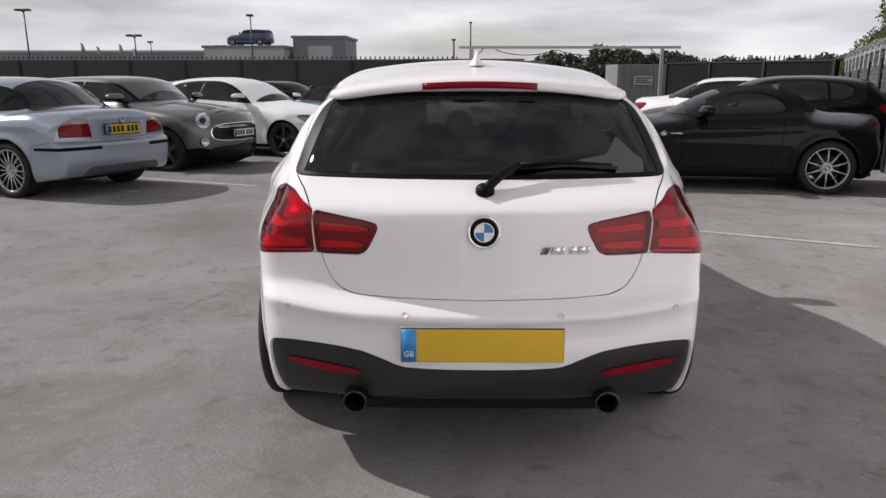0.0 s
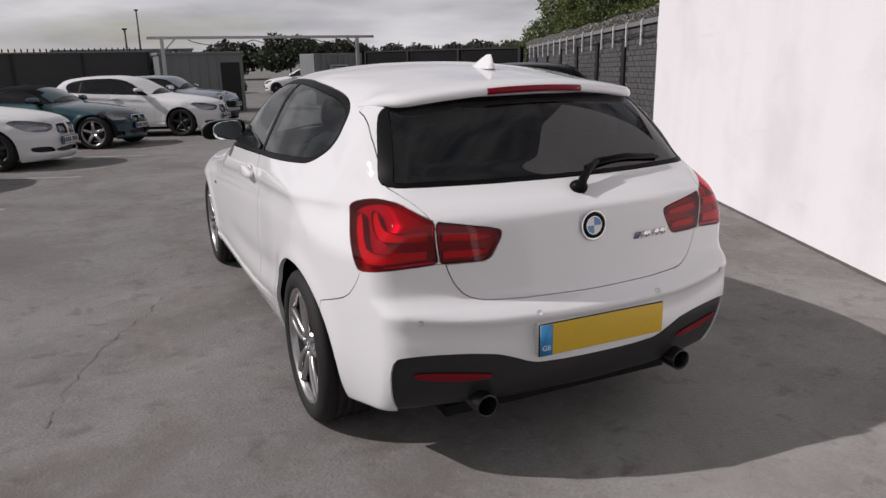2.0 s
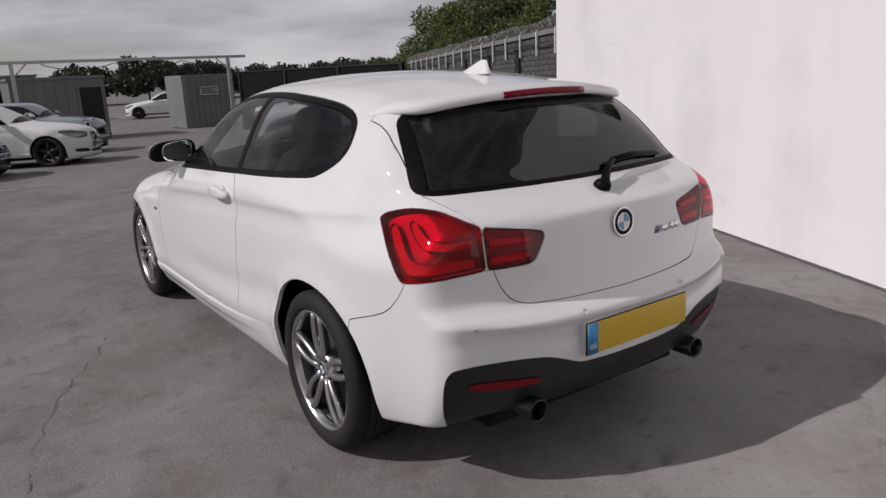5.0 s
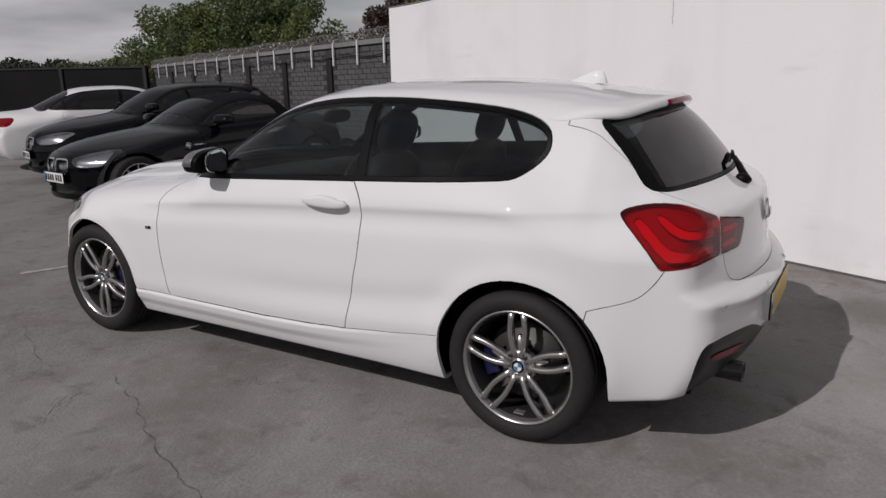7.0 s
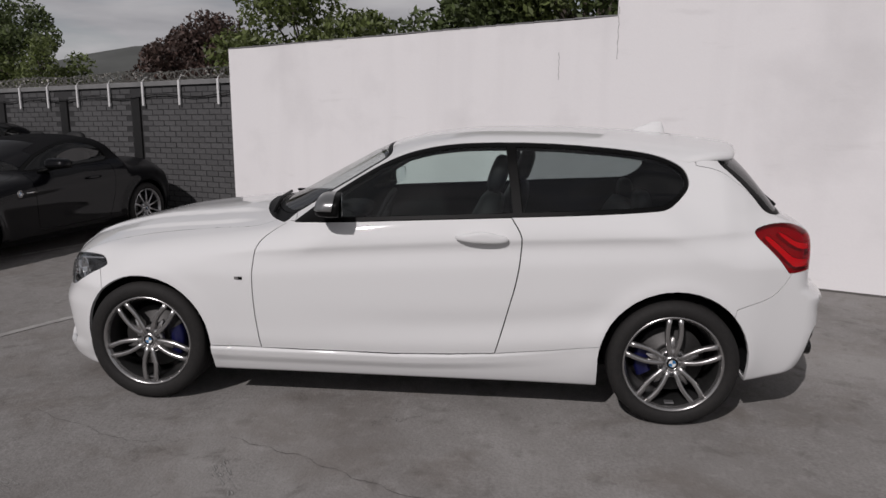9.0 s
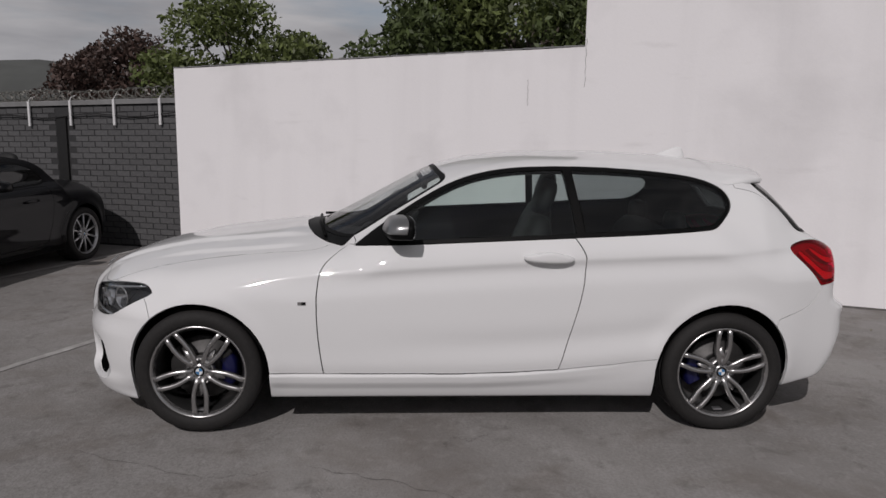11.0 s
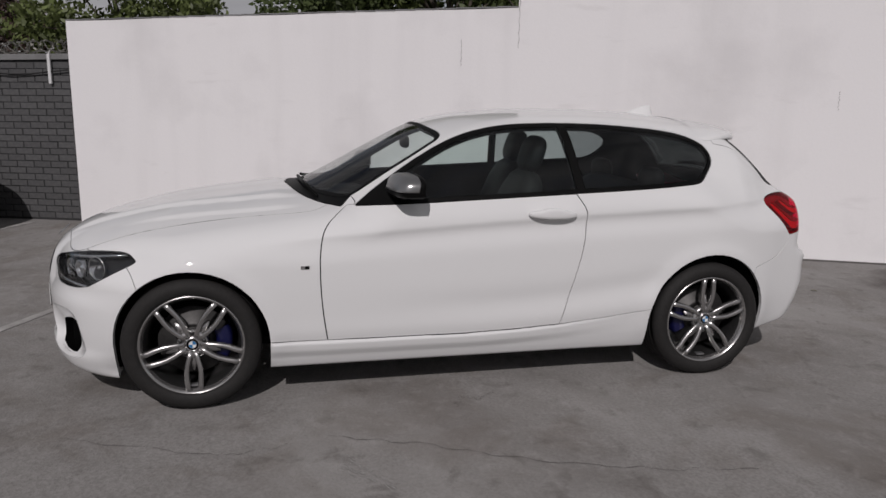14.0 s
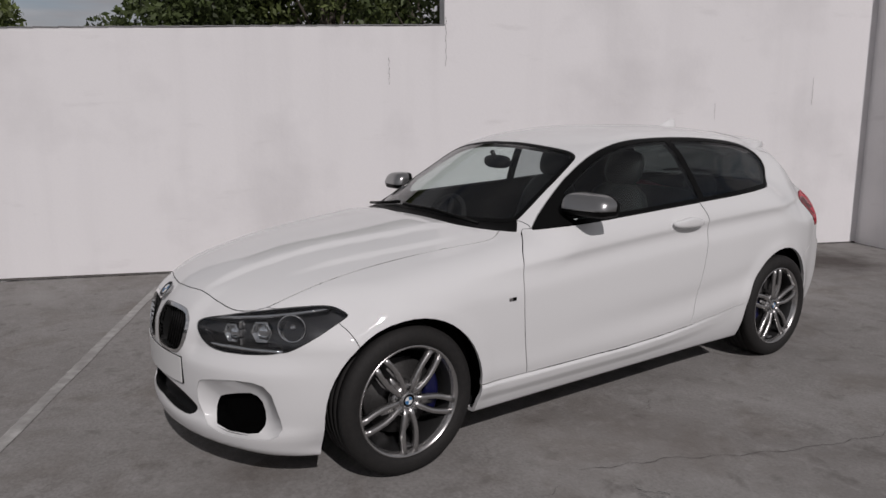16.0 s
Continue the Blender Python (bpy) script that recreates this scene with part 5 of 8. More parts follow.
        vs = blob(bm, (hx + s * 0.0005, -0.40, 0.917), (0.004, 0.075, 0.036), 2.6, 24, 10)
        part("handle_cup", bm, WHITE, car)
        bx = on_body(f, 0.82, 0.68, s)
        for k, mat in ((0, TRIM), (1, CHROME)):
            bm = bmesh.new()
            box(bm, bx - 0.002, bx + s * 0.003, 0.80 + 0.02 * k, 0.82 + 0.02 * k, 0.674, 0.689, 0.0005)
            part("wing_badge", bm, mat, car)
        mx = abs(on_body(f, 0.44, 0.98, s))
        wing_mirror(car, s, 0.325, 1.05, mx - 0.055, CAPGREY, 0.95)
    # headlamp insides: two lens units in square bezels, a reflector bowl, light guides and a brow
    for s in (-1, 1):
        turn = lambda a, y, z, yaw: Matrix.Translation((s * a, y, z)) @ Matrix.Rotation(-s * radians(yaw), 4, "Z")
        for a, y, z, r, yaw in ((0.455, front_y(0.455, 0.622) - 0.052, 0.622, 0.040, 28), (0.575, front_y(0.575, 0.640) - 0.052, 0.640, 0.044, 38)):
            bm = bmesh.new()
            lathe(bm, [(-0.02, r * 0.7), (0.012, r * 0.95), (0.016, r * 1.06), (0.010, r * 1.12), (-0.01, r * 1.12)], 6, axis="y", m=turn(a, y, z, yaw))
            ring = part("lamp_ring", bm, CHROME, car)
            bm = bmesh.new()
            blob(bm, (0, -0.012, 0), (r * 0.66, 0.024, r * 0.66), 2.0, 18, 12, m=turn(a, y, z, yaw))
            part("lamp_lens", bm, MIRROR, ring)
        bm = bmesh.new()
        lathe(bm, [(-0.05, 0.012), (-0.03, 0.036), (0.0, 0.052), (0.006, 0.055), (0.002, 0.058)], 20, axis="y", m=turn(0.665, front_y(0.665, 0.660) - 0.05, 0.660, 50))
        bowl = part("reflector_bowl", bm, CHROME, car)
        bm = bmesh.new()
        blob(bm, (0, -0.018, 0), (0.013, 0.014, 0.013), 2.0, 10, 8, m=turn(0.665, front_y(0.665, 0.660) - 0.05, 0.660, 50))
        part("lamp_bulb", bm, CHROME, bowl)
        for z, rad, mat in ((0.672, 0.008, CHROME), (0.572, 0.008, CHROME)):
            bm = bmesh.new()
            pts = []
            for k in range(9):
                t = k / 8
                u = -1.66 + 0.74 * t if z > 0.65 else -1.66 + 0.52 * t
                zz = z + (0.056 * t if z > 0.65 else 0.004 * t)
                x, step = 0.25, 0.25
                for _ in range(30):
                    if float(f(np.array([x + step]), np.array([x + step - u]), np.array([zz]))[0]) < -0.016:
                        x += step
                    step *= 0.72
                pts.append((s * x, x - u, zz))
            tube(bm, pts, rad, 8)
            part("light_guide", bm, mat, car)
        bm = bmesh.new()
        for dz in (-0.035, 0.0, 0.035):
            box(bm, -0.006, 0.006, -0.012, 0.012, dz - 0.014, dz + 0.014, 0.002)
        for v in bm.verts:
            v.co = turn(0.515, front_y(0.515, 0.632) - 0.03, 0.632, 33) @ v.co
        part("lamp_divider", bm, GUN, car)
        for k in range(6):
            bm = bmesh.new()
            x = s * (0.055 + 0.032 * k)
            tube(bm, [(x, 2.098, 0.515), (x, 2.058, 0.68)], 0.005, 6)
            part("grille_bar", bm, TRIM, car)
    # windscreen wipers and inner mirror
    for x0, x1 in ((0.10, 0.50), (-0.42, 0.02)):
        bm = bmesh.new()
        h = lambda x, y, o: (x, y, on_top(f, abs(x), y) + o)
        tube(bm, [h(x0 + 0.48, 0.73 - 0.02, 0.02), h(x0 + 0.25, 0.79, 0.02), h(x0, 0.80, 0.018)] if x0 > 0 else [h(x1, 0.82, 0.02), h(x0 + 0.2, 0.80, 0.02), h(x0 - 0.1, 0.74, 0.018)], 0.009, 6)
        part("windscreen_wiper", bm, TRIM, car)
    bm = bmesh.new()
    blob(bm, (0, 0.20, 1.225), (0.115, 0.02, 0.038), 2.8)
    tube(bm, [(0, 0.21, 1.24), (0, 0.24, 1.285)], 0.014, 8)
    part("inner_mirror", bm, INNER, car)


SILVERS = shader("sensor_white", (0.62, 0.62, 0.62), 0.35)
DARKCHROME = shader("dark_chrome", (0.06, 0.06, 0.06), 0.2, metal=0.9)
hatch = tagged(empty("hatchback_car"), "white three-door hatchback with gunmetal wheels parked beside the white wall", "car")
field = build_shell(HERO, hatch, 0.026)
wheels_for(hatch, HERO, "double", GUN, xf=0.744, xr=0.752, width=0.222, rim=0.243, blue=True)
cabin(hatch, -1.345, 1.345, mid=0.03)
hero_details(hatch, field)


# ==== the yard ====
def fall(y):
    """The yard's height: level round the hatchback, falling gently beyond it."""
    t = (min(y, 30.0) - 2.0) * 1.5
    return -0.022 * (math.log1p(math.exp(t)) / 1.5 if t < 25 else t / 1.5)


def ground_shader():
    """Worn concrete: coarse grain, pale dust, dark damp patches, brown stains and fine cracks."""
    m = shader("worn_concrete", (0.250, 0.240, 0.232), 0.88, grain=0.6, grain_scale=60, bump=0.5, bump_scale=75, dark=(0.135, 0.127, 0.120))
    n, l = m.node_tree.nodes, m.node_tree.links
    b = n["Principled BSDF"]
    co = n.new("ShaderNodeTexCoord")
    out = b.inputs["Base Color"].links[0].from_socket
    for scale, lo, hi, tint, amount, warp in ((0.55, 0.42, 0.66, (0.150, 0.140, 0.132), 0.75, 1.5), (1.7, 0.50, 0.68, (0.125, 0.105, 0.090), 0.55, 0.8), (0.32, 0.50, 0.72, (0.34, 0.33, 0.32), 0.6, 0.6),
                                              (6.0, 0.56, 0.70, (0.105, 0.095, 0.088), 0.6, 0.4), (13.0, 0.52, 0.74, (0.33, 0.32, 0.31), 0.35, 0.3), (22.0, 0.62, 0.74, (0.10, 0.092, 0.086), 0.45, 0.2)):
        t = n.new("ShaderNodeTexNoise")
        t.inputs["Scale"].default_value, t.inputs["Detail"].default_value, t.inputs["Roughness"].default_value, t.inputs["Distortion"].default_value = scale, 7.0, 0.62, warp
        l.new(co.outputs["Object"], t.inputs["Vector"])
        r = n.new("ShaderNodeMapRange")
        r.inputs["From Min"].default_value, r.inputs["From Max"].default_value = lo, hi
        r.inputs["To Max"].default_value = amount
        l.new(t.outputs["Fac"], r.inputs["Value"])
        x = n.new("ShaderNodeMix")
        x.data_type = "RGBA"
        x.inputs[7].default_value = (*tint, 1)
        l.new(r.outputs["Result"], x.inputs[0])
        l.new(out, x.inputs[6])
        out = x.outputs[2]
    # damp and oily patches with ragged edges, each at its own place
    wob = n.new("ShaderNodeTexNoise")
    wob.inputs["Scale"].default_value, wob.inputs["Detail"].default_value, wob.inputs["Roughness"].default_value = 2.2, 6.0, 0.65
    l.new(co.outputs["Object"], wob.inputs["Vector"])
    for x0, y0, rad, tint, amount in ((0.55, -4.55, 0.75, (0.055, 0.044, 0.040), 0.9), (1.6, -2.6, 0.45, (0.10, 0.09, 0.082), 0.6), (-1.9, -3.0, 0.7, (0.15, 0.135, 0.12), 0.6), (-2.6, 0.6, 0.6, (0.155, 0.135, 0.12), 0.3),
                                      (-1.3, 0.2, 0.35, (0.13, 0.115, 0.105), 0.3), (-2.4, 2.4, 0.9, (0.14, 0.125, 0.115), 0.55), (-3.4, -2.4, 1.2, (0.14, 0.13, 0.12), 0.6)):
        ds = n.new("ShaderNodeVectorMath")
        ds.operation = "DISTANCE"
        ds.inputs[1].default_value = (x0, y0, 0)
        l.new(co.outputs["Object"], ds.inputs[0])
        ad = n.new("ShaderNodeMath")
        ad.operation = "MULTIPLY_ADD"
        ad.inputs[1].default_value = -1.6 * rad
        l.new(wob.outputs["Fac"], ad.inputs[0])
        l.new(ds.outputs["Value"], ad.inputs[2])
        r = n.new("ShaderNodeMapRange")
        r.inputs["From Min"].default_value, r.inputs["From Max"].default_value = -0.45 * rad, 0.15 * rad
        r.inputs["To Min"].default_value, r.inputs["To Max"].default_value = amount, 0.0
        l.new(ad.outputs[0], r.inputs["Value"])
        x = n.new("ShaderNodeMix")
        x.data_type = "RGBA"
        x.inputs[7].default_value = (*tint, 1)
        l.new(r.outputs["Result"], x.inputs[0])
        l.new(out, x.inputs[6])
        out = x.outputs[2]
    l.new(out, b.inputs["Base Color"])
    b.inputs["Diffuse Roughness"].default_value = 0.35
    return m


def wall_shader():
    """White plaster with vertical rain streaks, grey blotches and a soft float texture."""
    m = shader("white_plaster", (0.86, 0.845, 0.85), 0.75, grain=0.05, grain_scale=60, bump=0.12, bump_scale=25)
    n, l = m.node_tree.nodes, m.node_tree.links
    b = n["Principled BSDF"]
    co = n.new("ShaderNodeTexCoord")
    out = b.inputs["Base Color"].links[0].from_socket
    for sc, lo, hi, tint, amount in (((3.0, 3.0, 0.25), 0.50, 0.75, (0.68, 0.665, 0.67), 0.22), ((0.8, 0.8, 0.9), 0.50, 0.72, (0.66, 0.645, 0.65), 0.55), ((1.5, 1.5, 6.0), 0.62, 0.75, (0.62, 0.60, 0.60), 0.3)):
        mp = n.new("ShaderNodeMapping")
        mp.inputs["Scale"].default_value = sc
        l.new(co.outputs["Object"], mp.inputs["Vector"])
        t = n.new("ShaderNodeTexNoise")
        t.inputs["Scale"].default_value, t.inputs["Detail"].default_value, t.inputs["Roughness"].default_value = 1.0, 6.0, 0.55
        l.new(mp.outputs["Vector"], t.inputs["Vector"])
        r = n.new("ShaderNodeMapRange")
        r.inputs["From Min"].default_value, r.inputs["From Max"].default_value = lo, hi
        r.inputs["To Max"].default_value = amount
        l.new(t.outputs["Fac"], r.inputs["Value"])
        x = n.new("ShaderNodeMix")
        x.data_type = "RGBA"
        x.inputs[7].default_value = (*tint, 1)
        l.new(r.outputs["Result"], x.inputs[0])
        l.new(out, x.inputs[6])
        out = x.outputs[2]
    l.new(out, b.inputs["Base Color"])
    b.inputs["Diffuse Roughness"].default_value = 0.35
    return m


GROUNDM = ground_shader()
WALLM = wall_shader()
PAINTLINE = shader("worn_line_paint", (0.50, 0.49, 0.475), 0.8, grain=0.9, grain_scale=14, stain=0.9, stain_scale=2.5, dark=(0.26, 0.25, 0.24))
CRACKM = shader("dark_crack_dirt", (0.10, 0.094, 0.088), 0.95, grain=0.5, grain_scale=40)
DARKBRICK = shader("dark_painted_brick", (0.072, 0.072, 0.075), 0.75, grain=0.5, grain_scale=30, dark=(0.11, 0.107, 0.105), bump=0.3, bump_scale=80, island=0.22)
MORTAR = shader("dark_mortar", (0.036, 0.036, 0.037), 0.9, grain=0.4, grain_scale=60, bump=0.3)
POSTM = shader("black_post", (0.010, 0.010, 0.010), 0.6, grain=0.3, grain_scale=20)
COPING = shader("grey_coping", (0.22, 0.22, 0.22), 0.75, stain=0.6, stain_scale=3.0, bump=0.2)
GALV = shader("galvanised_steel", (0.55, 0.55, 0.55), 0.42, metal=0.8, grain=0.4, grain_scale=60)
WIREM = shader("weathered_wire", (0.42, 0.41, 0.38), 0.55, metal=0.35, grain=0.6, grain_scale=30, dark=(0.12, 0.11, 0.09))
WHITESTEEL = shader("white_painted_steel", (0.72, 0.72, 0.72), 0.5, grain=0.3, grain_scale=30)
HOARD = shader("dark_hoarding", (0.038, 0.039, 0.041), 0.7, stain=0.6, stain_scale=0.8, dark=(0.06, 0.058, 0.056))
HOARDBLACK = shader("black_hoarding", (0.009, 0.009, 0.0095), 0.8, stain=0.6, stain_scale=0.8, dark=(0.016, 0.015, 0.014), spec=0.1)
CABIN = shader("grey_cabin_panel", (0.20, 0.21, 0.21), 0.55, stain=0.5, stain_scale=1.2, dark=(0.14, 0.145, 0.145))
PALE = shader("pale_cladding", (0.45, 0.46, 0.47), 0.6, stain=0.3, stain_scale=0.5)
GREYCLAD = shader("grey_cladding", (0.20, 0.21, 0.22), 0.6, stain=0.3, stain_scale=0.5)
LAMPHEADM = shader("dark_lamp_metal", (0.04, 0.04, 0.042), 0.5)

# ground: one sheet, finest near the cars
ys = [-300, -60, -20, -8] + [-4 + 0.5 * k for k in range(30)] + [12 + 2 * k for k in range(10)] + [40, 60, 120, 250, 600]
xs = [-400, -120, -40, -16, -8, -4, 0, 4, 8, 16, 40, 120, 400]
bm = bmesh.new()
grid = [[bm.verts.new((x, y, fall(y))) for x in xs] for y in ys]
for a, b in zip(grid, grid[1:]):
    for k in range(len(xs) - 1):
        bm.faces.new((a[k], a[k + 1], b[k + 1], b[k]))
tagged(part("ground", bm, GROUNDM), "worn grey concrete yard with damp stains", "ground", kind="structure")


def painted_line(a, b, w=0.10):
    """A worn painted line lying on the yard, slightly ragged at its edges."""
    a, b = Vector((*a, 0)), Vector((*b, 0))
    d = (b - a).normalized()
    s = Vector((-d.y, d.x, 0)) * w / 2
    bm = bmesh.new()
    n = max(int((b - a).length / 0.06), 2)
    rows = []
    for k in range(n + 1):
        p = a + (b - a) * k / n
        j1, j2 = 1 + 0.10 * math.sin(k * 12.9898), 1 + 0.10 * math.sin(k * 78.233)
        l, r = p + s * j1, p - s * j2
        rows.append([bm.verts.new((l.x, l.y, fall(l.y) + 0.004)), bm.verts.new((r.x, r.y, fall(r.y) + 0.004))])
    for p, q in zip(rows, rows[1:]):
        bm.faces.new((p[0], p[1], q[1], q[0]))
    bmesh.ops.recalc_face_normals(bm, faces=bm.faces)
    return tagged(part("bay_line", bm, PAINTLINE, smooth=False), "worn white bay line painted on the concrete", "line", group="bay lines", kind="structure")


painted_line((3.35, 1.33), (-0.35, 3.17), 0.07)
painted_line((1.7, 5.30), (5.0, 3.74), 0.085)
painted_line((-4.6, 5.70), (-2.6, 4.83))
painted_line((-4.9, 4.75), (-3.9, 4.30), 0.08)
painted_line((-3.6, 8.05), (-1.9, 7.30))
painted_line((-2.6, 10.6), (-0.9, 9.8))
painted_line((-3.9, -3.3), (-2.9, -5.0), 0.09)
painted_line((3.5, 14.2), (5.6, 14.6), 0.1)


def crack(pts, w):
    """A thin dirt-filled crack in the concrete."""
    rng = random.Random(int(pts[0][0] * 100))
    bm = bmesh.new()
    rows = []
    for i in range(len(pts) - 1):
        a, b = Vector((*pts[i], 0)), Vector((*pts[i + 1], 0))
        n = 16
        for k in range(n):
            p = a.lerp(b, k / n)
            d = (b - a).normalized()
            s = Vector((-d.y, d.x, 0))
            p = p + s * (0.010 * math.sin(i * 7.1 + k * 0.9) + rng.uniform(-0.007, 0.007)) + d * rng.uniform(-0.004, 0.004)
            ww = w * rng.uniform(0.05, 0.6) * (0.35 + 0.65 * abs(math.sin(i * 3.3 + k * 0.35)))
            rows.append([bm.verts.new((*(p + s * ww / 2).xy, fall(p.y) + 0.0035)), bm.verts.new((*(p - s * ww / 2).xy, fall(p.y) + 0.0035))])
    for p, q in zip(rows, rows[1:]):
        bm.faces.new((p[0], p[1], q[1], q[0]))
    bmesh.ops.recalc_face_normals(bm, faces=bm.faces)
    return tagged(part("crack", bm, CRACKM, smooth=False), "thin dirt-filled crack in the concrete", "crack", group="cracks", kind="structure")


crack([(-1.25, 0.75), (-1.40, 0.35), (-1.62, -0.05), (-1.80, -0.55), (-1.88, -1.0)], 0.010)
crack([(-2.2, -1.2), (-2.45, -1.55), (-2.6, -1.9)], 0.007)
crack([(-1.05, 1.9), (-1.35, 1.2), (-1.30, 0.9)], 0.006)
crack([(-2.6, 1.0), (-2.2, 0.7), (-1.8, 0.72)], 0.006)
crack([(-0.9, -0.12), (-0.98, -0.02), (-0.93, 0.06), (-1.06, 0.12)], 0.008)
crack([(1.2, -3.9), (1.5, -3.4), (1.9, -3.1)], 0.008)

SCUFF = shader("pale_scuffed_concrete", (0.34, 0.335, 0.32), 0.9, grain=0.9, grain_scale=50, dark=(0.2, 0.195, 0.19))


def scuff(x, y, ln, turn, seed):
    """A scatter of thin pale scratches."""
    rng = random.Random(seed)
    bm = bmesh.new()
    for _ in range(26):
        u, v = rng.uniform(-ln, ln), rng.gauss(0, 0.025)
        a = math.radians(turn + rng.uniform(-14, 14))
        px, py = x + u * math.cos(math.radians(turn)) - v * math.sin(math.radians(turn)), y + u * math.sin(math.radians(turn)) + v * math.cos(math.radians(turn))
        h, w = rng.uniform(0.008, 0.035), rng.uniform(0.0012, 0.003)
        c, d = Vector((math.cos(a), math.sin(a), 0)) * h, Vector((-math.sin(a), math.cos(a), 0)) * w
        p = Vector((px, py, fall(py) + 0.004))
        bm.faces.new([bm.verts.new(p - c - d), bm.verts.new(p + c - d * 0.4), bm.verts.new(p + c + d * 0.4), bm.verts.new(p - c + d)])
    return tagged(part("scuff_mark", bm, SCUFF, smooth=False), "pale scratches on the concrete", "scuff", group="scuffs", kind="structure")


scuff(-1.62, 0.62, 0.14, 35, 3)
scuff(-1.75, 1.55, 0.10, 70, 4)
DEADLEAF = shader("dry_leaf", (0.16, 0.15, 0.05), 0.7, grain=0.5, grain_scale=60)
for x, y, a, k in ((-2.30, -1.42, 0.4, 1.0), (-1.10, -2.52, 1.9, 0.7), (0.62, -3.30, 0.9, 0.8), (1.05, -3.42, 2.2, 0.6), (-1.88, -1.86, 2.8, 0.6)):
    bm = bmesh.new()
    n = 9
    rows = []
    for i in range(n):
        t = i / (n - 1)
        w = 0.014 * k * math.sin(math.pi * t) ** 0.7 + 0.0008
        z = 0.006 + 0.007 * k * math.sin(math.pi * t)
        rows.append([bm.verts.new((0.05 * k * (t - 0.5), -w, z + 0.004)), bm.verts.new((0.05 * k * (t - 0.5), 0, z)), bm.verts.new((0.05 * k * (t - 0.5), w, z + 0.005))])
    for p, q in zip(rows, rows[1:]):
        for j in range(2):
            bm.faces.new((p[j], q[j], q[j + 1], p[j + 1]))
    tagged(part("leaf", bm, DEADLEAF, m=Matrix.Translation((x, y, fall(y))) @ Matrix.Rotation(a, 4, "Z")), "small curled dry leaf on the concrete", "leaf", group="fallen leaves")

# ---- white wall ----
WD = Vector((0.392, 0.920, 0)).normalized()
WN = Vector((-WD.y, WD.x, 0))
WA = Vector((4.78, 3.16, 0))
WM = Matrix.Translation(WA) @ pose(0, 0, 0, 0, 0, math.degrees(math.atan2(WD.y, WD.x)))
bm = bmesh.new()
box(bm, -4.98, 0.0, -0.24, 0.0, -0.2, 2.30)
bmesh.ops.subdivide_edges(bm, edges=[e for e in bm.edges if abs(e.verts[0].co.x - e.verts[1].co.x) > 1], cuts=24)
for v in bm.verts:
    if v.co.z > 1:
        v.co.z = 2.234 - 0.0275 * v.co.x + 0.006 * math.sin(v.co.x * 3.1)
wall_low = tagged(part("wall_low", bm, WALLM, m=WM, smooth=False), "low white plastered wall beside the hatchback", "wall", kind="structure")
bm = bmesh.new()
box(bm, -9.95, -4.98, -0.24, 0.0, -0.2, 4.6)
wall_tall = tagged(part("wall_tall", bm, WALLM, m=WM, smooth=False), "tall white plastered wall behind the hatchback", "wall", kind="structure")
bm = bmesh.new()
box(bm, -10.25, -9.95, -0.24, 1.1, -0.2, 4.6)
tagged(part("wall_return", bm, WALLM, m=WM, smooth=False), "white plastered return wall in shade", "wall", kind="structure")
bm = bmesh.new()
for k in range(24):
    u0, u1 = -4.98 + 4.98 * k / 24, -4.98 + 4.98 * (k + 1) / 24
    box(bm, u0, u1, -0.26, 0.006, 2.236 - 0.0275 * (u0 + u1) / 2, 2.248 - 0.0275 * (u0 + u1) / 2)
part("wall_capping", bm, COPING, wall_low, smooth=False)


def wall_crack(wall, u, z0, z1, w):
    bm = bmesh.new()
    rows = []
    for k in range(13):
        z = z0 + (z1 - z0) * k / 12
        c = u + 0.006 * math.sin(k * 2.1 + u * 5)
        ww = w * (0.5 + 0.5 * abs(math.sin(k * 1.7 + u)))
        rows.append([bm.verts.new((c - ww, 0.0035, z)), bm.verts.new((c + ww, 0.0035, z))])
    for p, q in zip(rows, rows[1:]):
        bm.faces.new((p[0], q[0], q[1], p[1]))
    part("wall_crack", bm, CRACKM, wall, smooth=False)


wall_crack(wall_low, -4.42, 1.80, 2.06, 0.0017)
wall_crack(wall_tall, -4.992, 1.98, 2.45, 0.002)
wall_crack(wall_tall, -8.0, 1.45, 1.62, 0.0015)
wall_crack(wall_tall, -9.2, 1.6, 1.9, 0.0015)
# thin dark strip of uneven width where the wall meets the yard
bm = bmesh.new()
rows = []
for k in range(200):
    u = -9.94 + 9.9 * k / 199
    w = 0.016 + 0.007 * math.sin(k * 1.3) * math.sin(k * 0.37) + 0.004 * math.sin(k * 2.9)
    rows.append([bm.verts.new((u, -0.002, 0.016)), bm.verts.new((u, w * 0.5, 0.010)), bm.verts.new((u, w + 0.006, 0.0015))])
for p, q in zip(rows, rows[1:]):
    for j in range(2):
        bm.faces.new((p[j], q[j], q[j + 1], p[j + 1]))
bmesh.ops.recalc_face_normals(bm, faces=bm.faces)
tagged(part("wall_base_dirt", bm, CRACKM, m=WM), "dark strip of dirt along the foot of the wall", "dirt", kind="stuff")

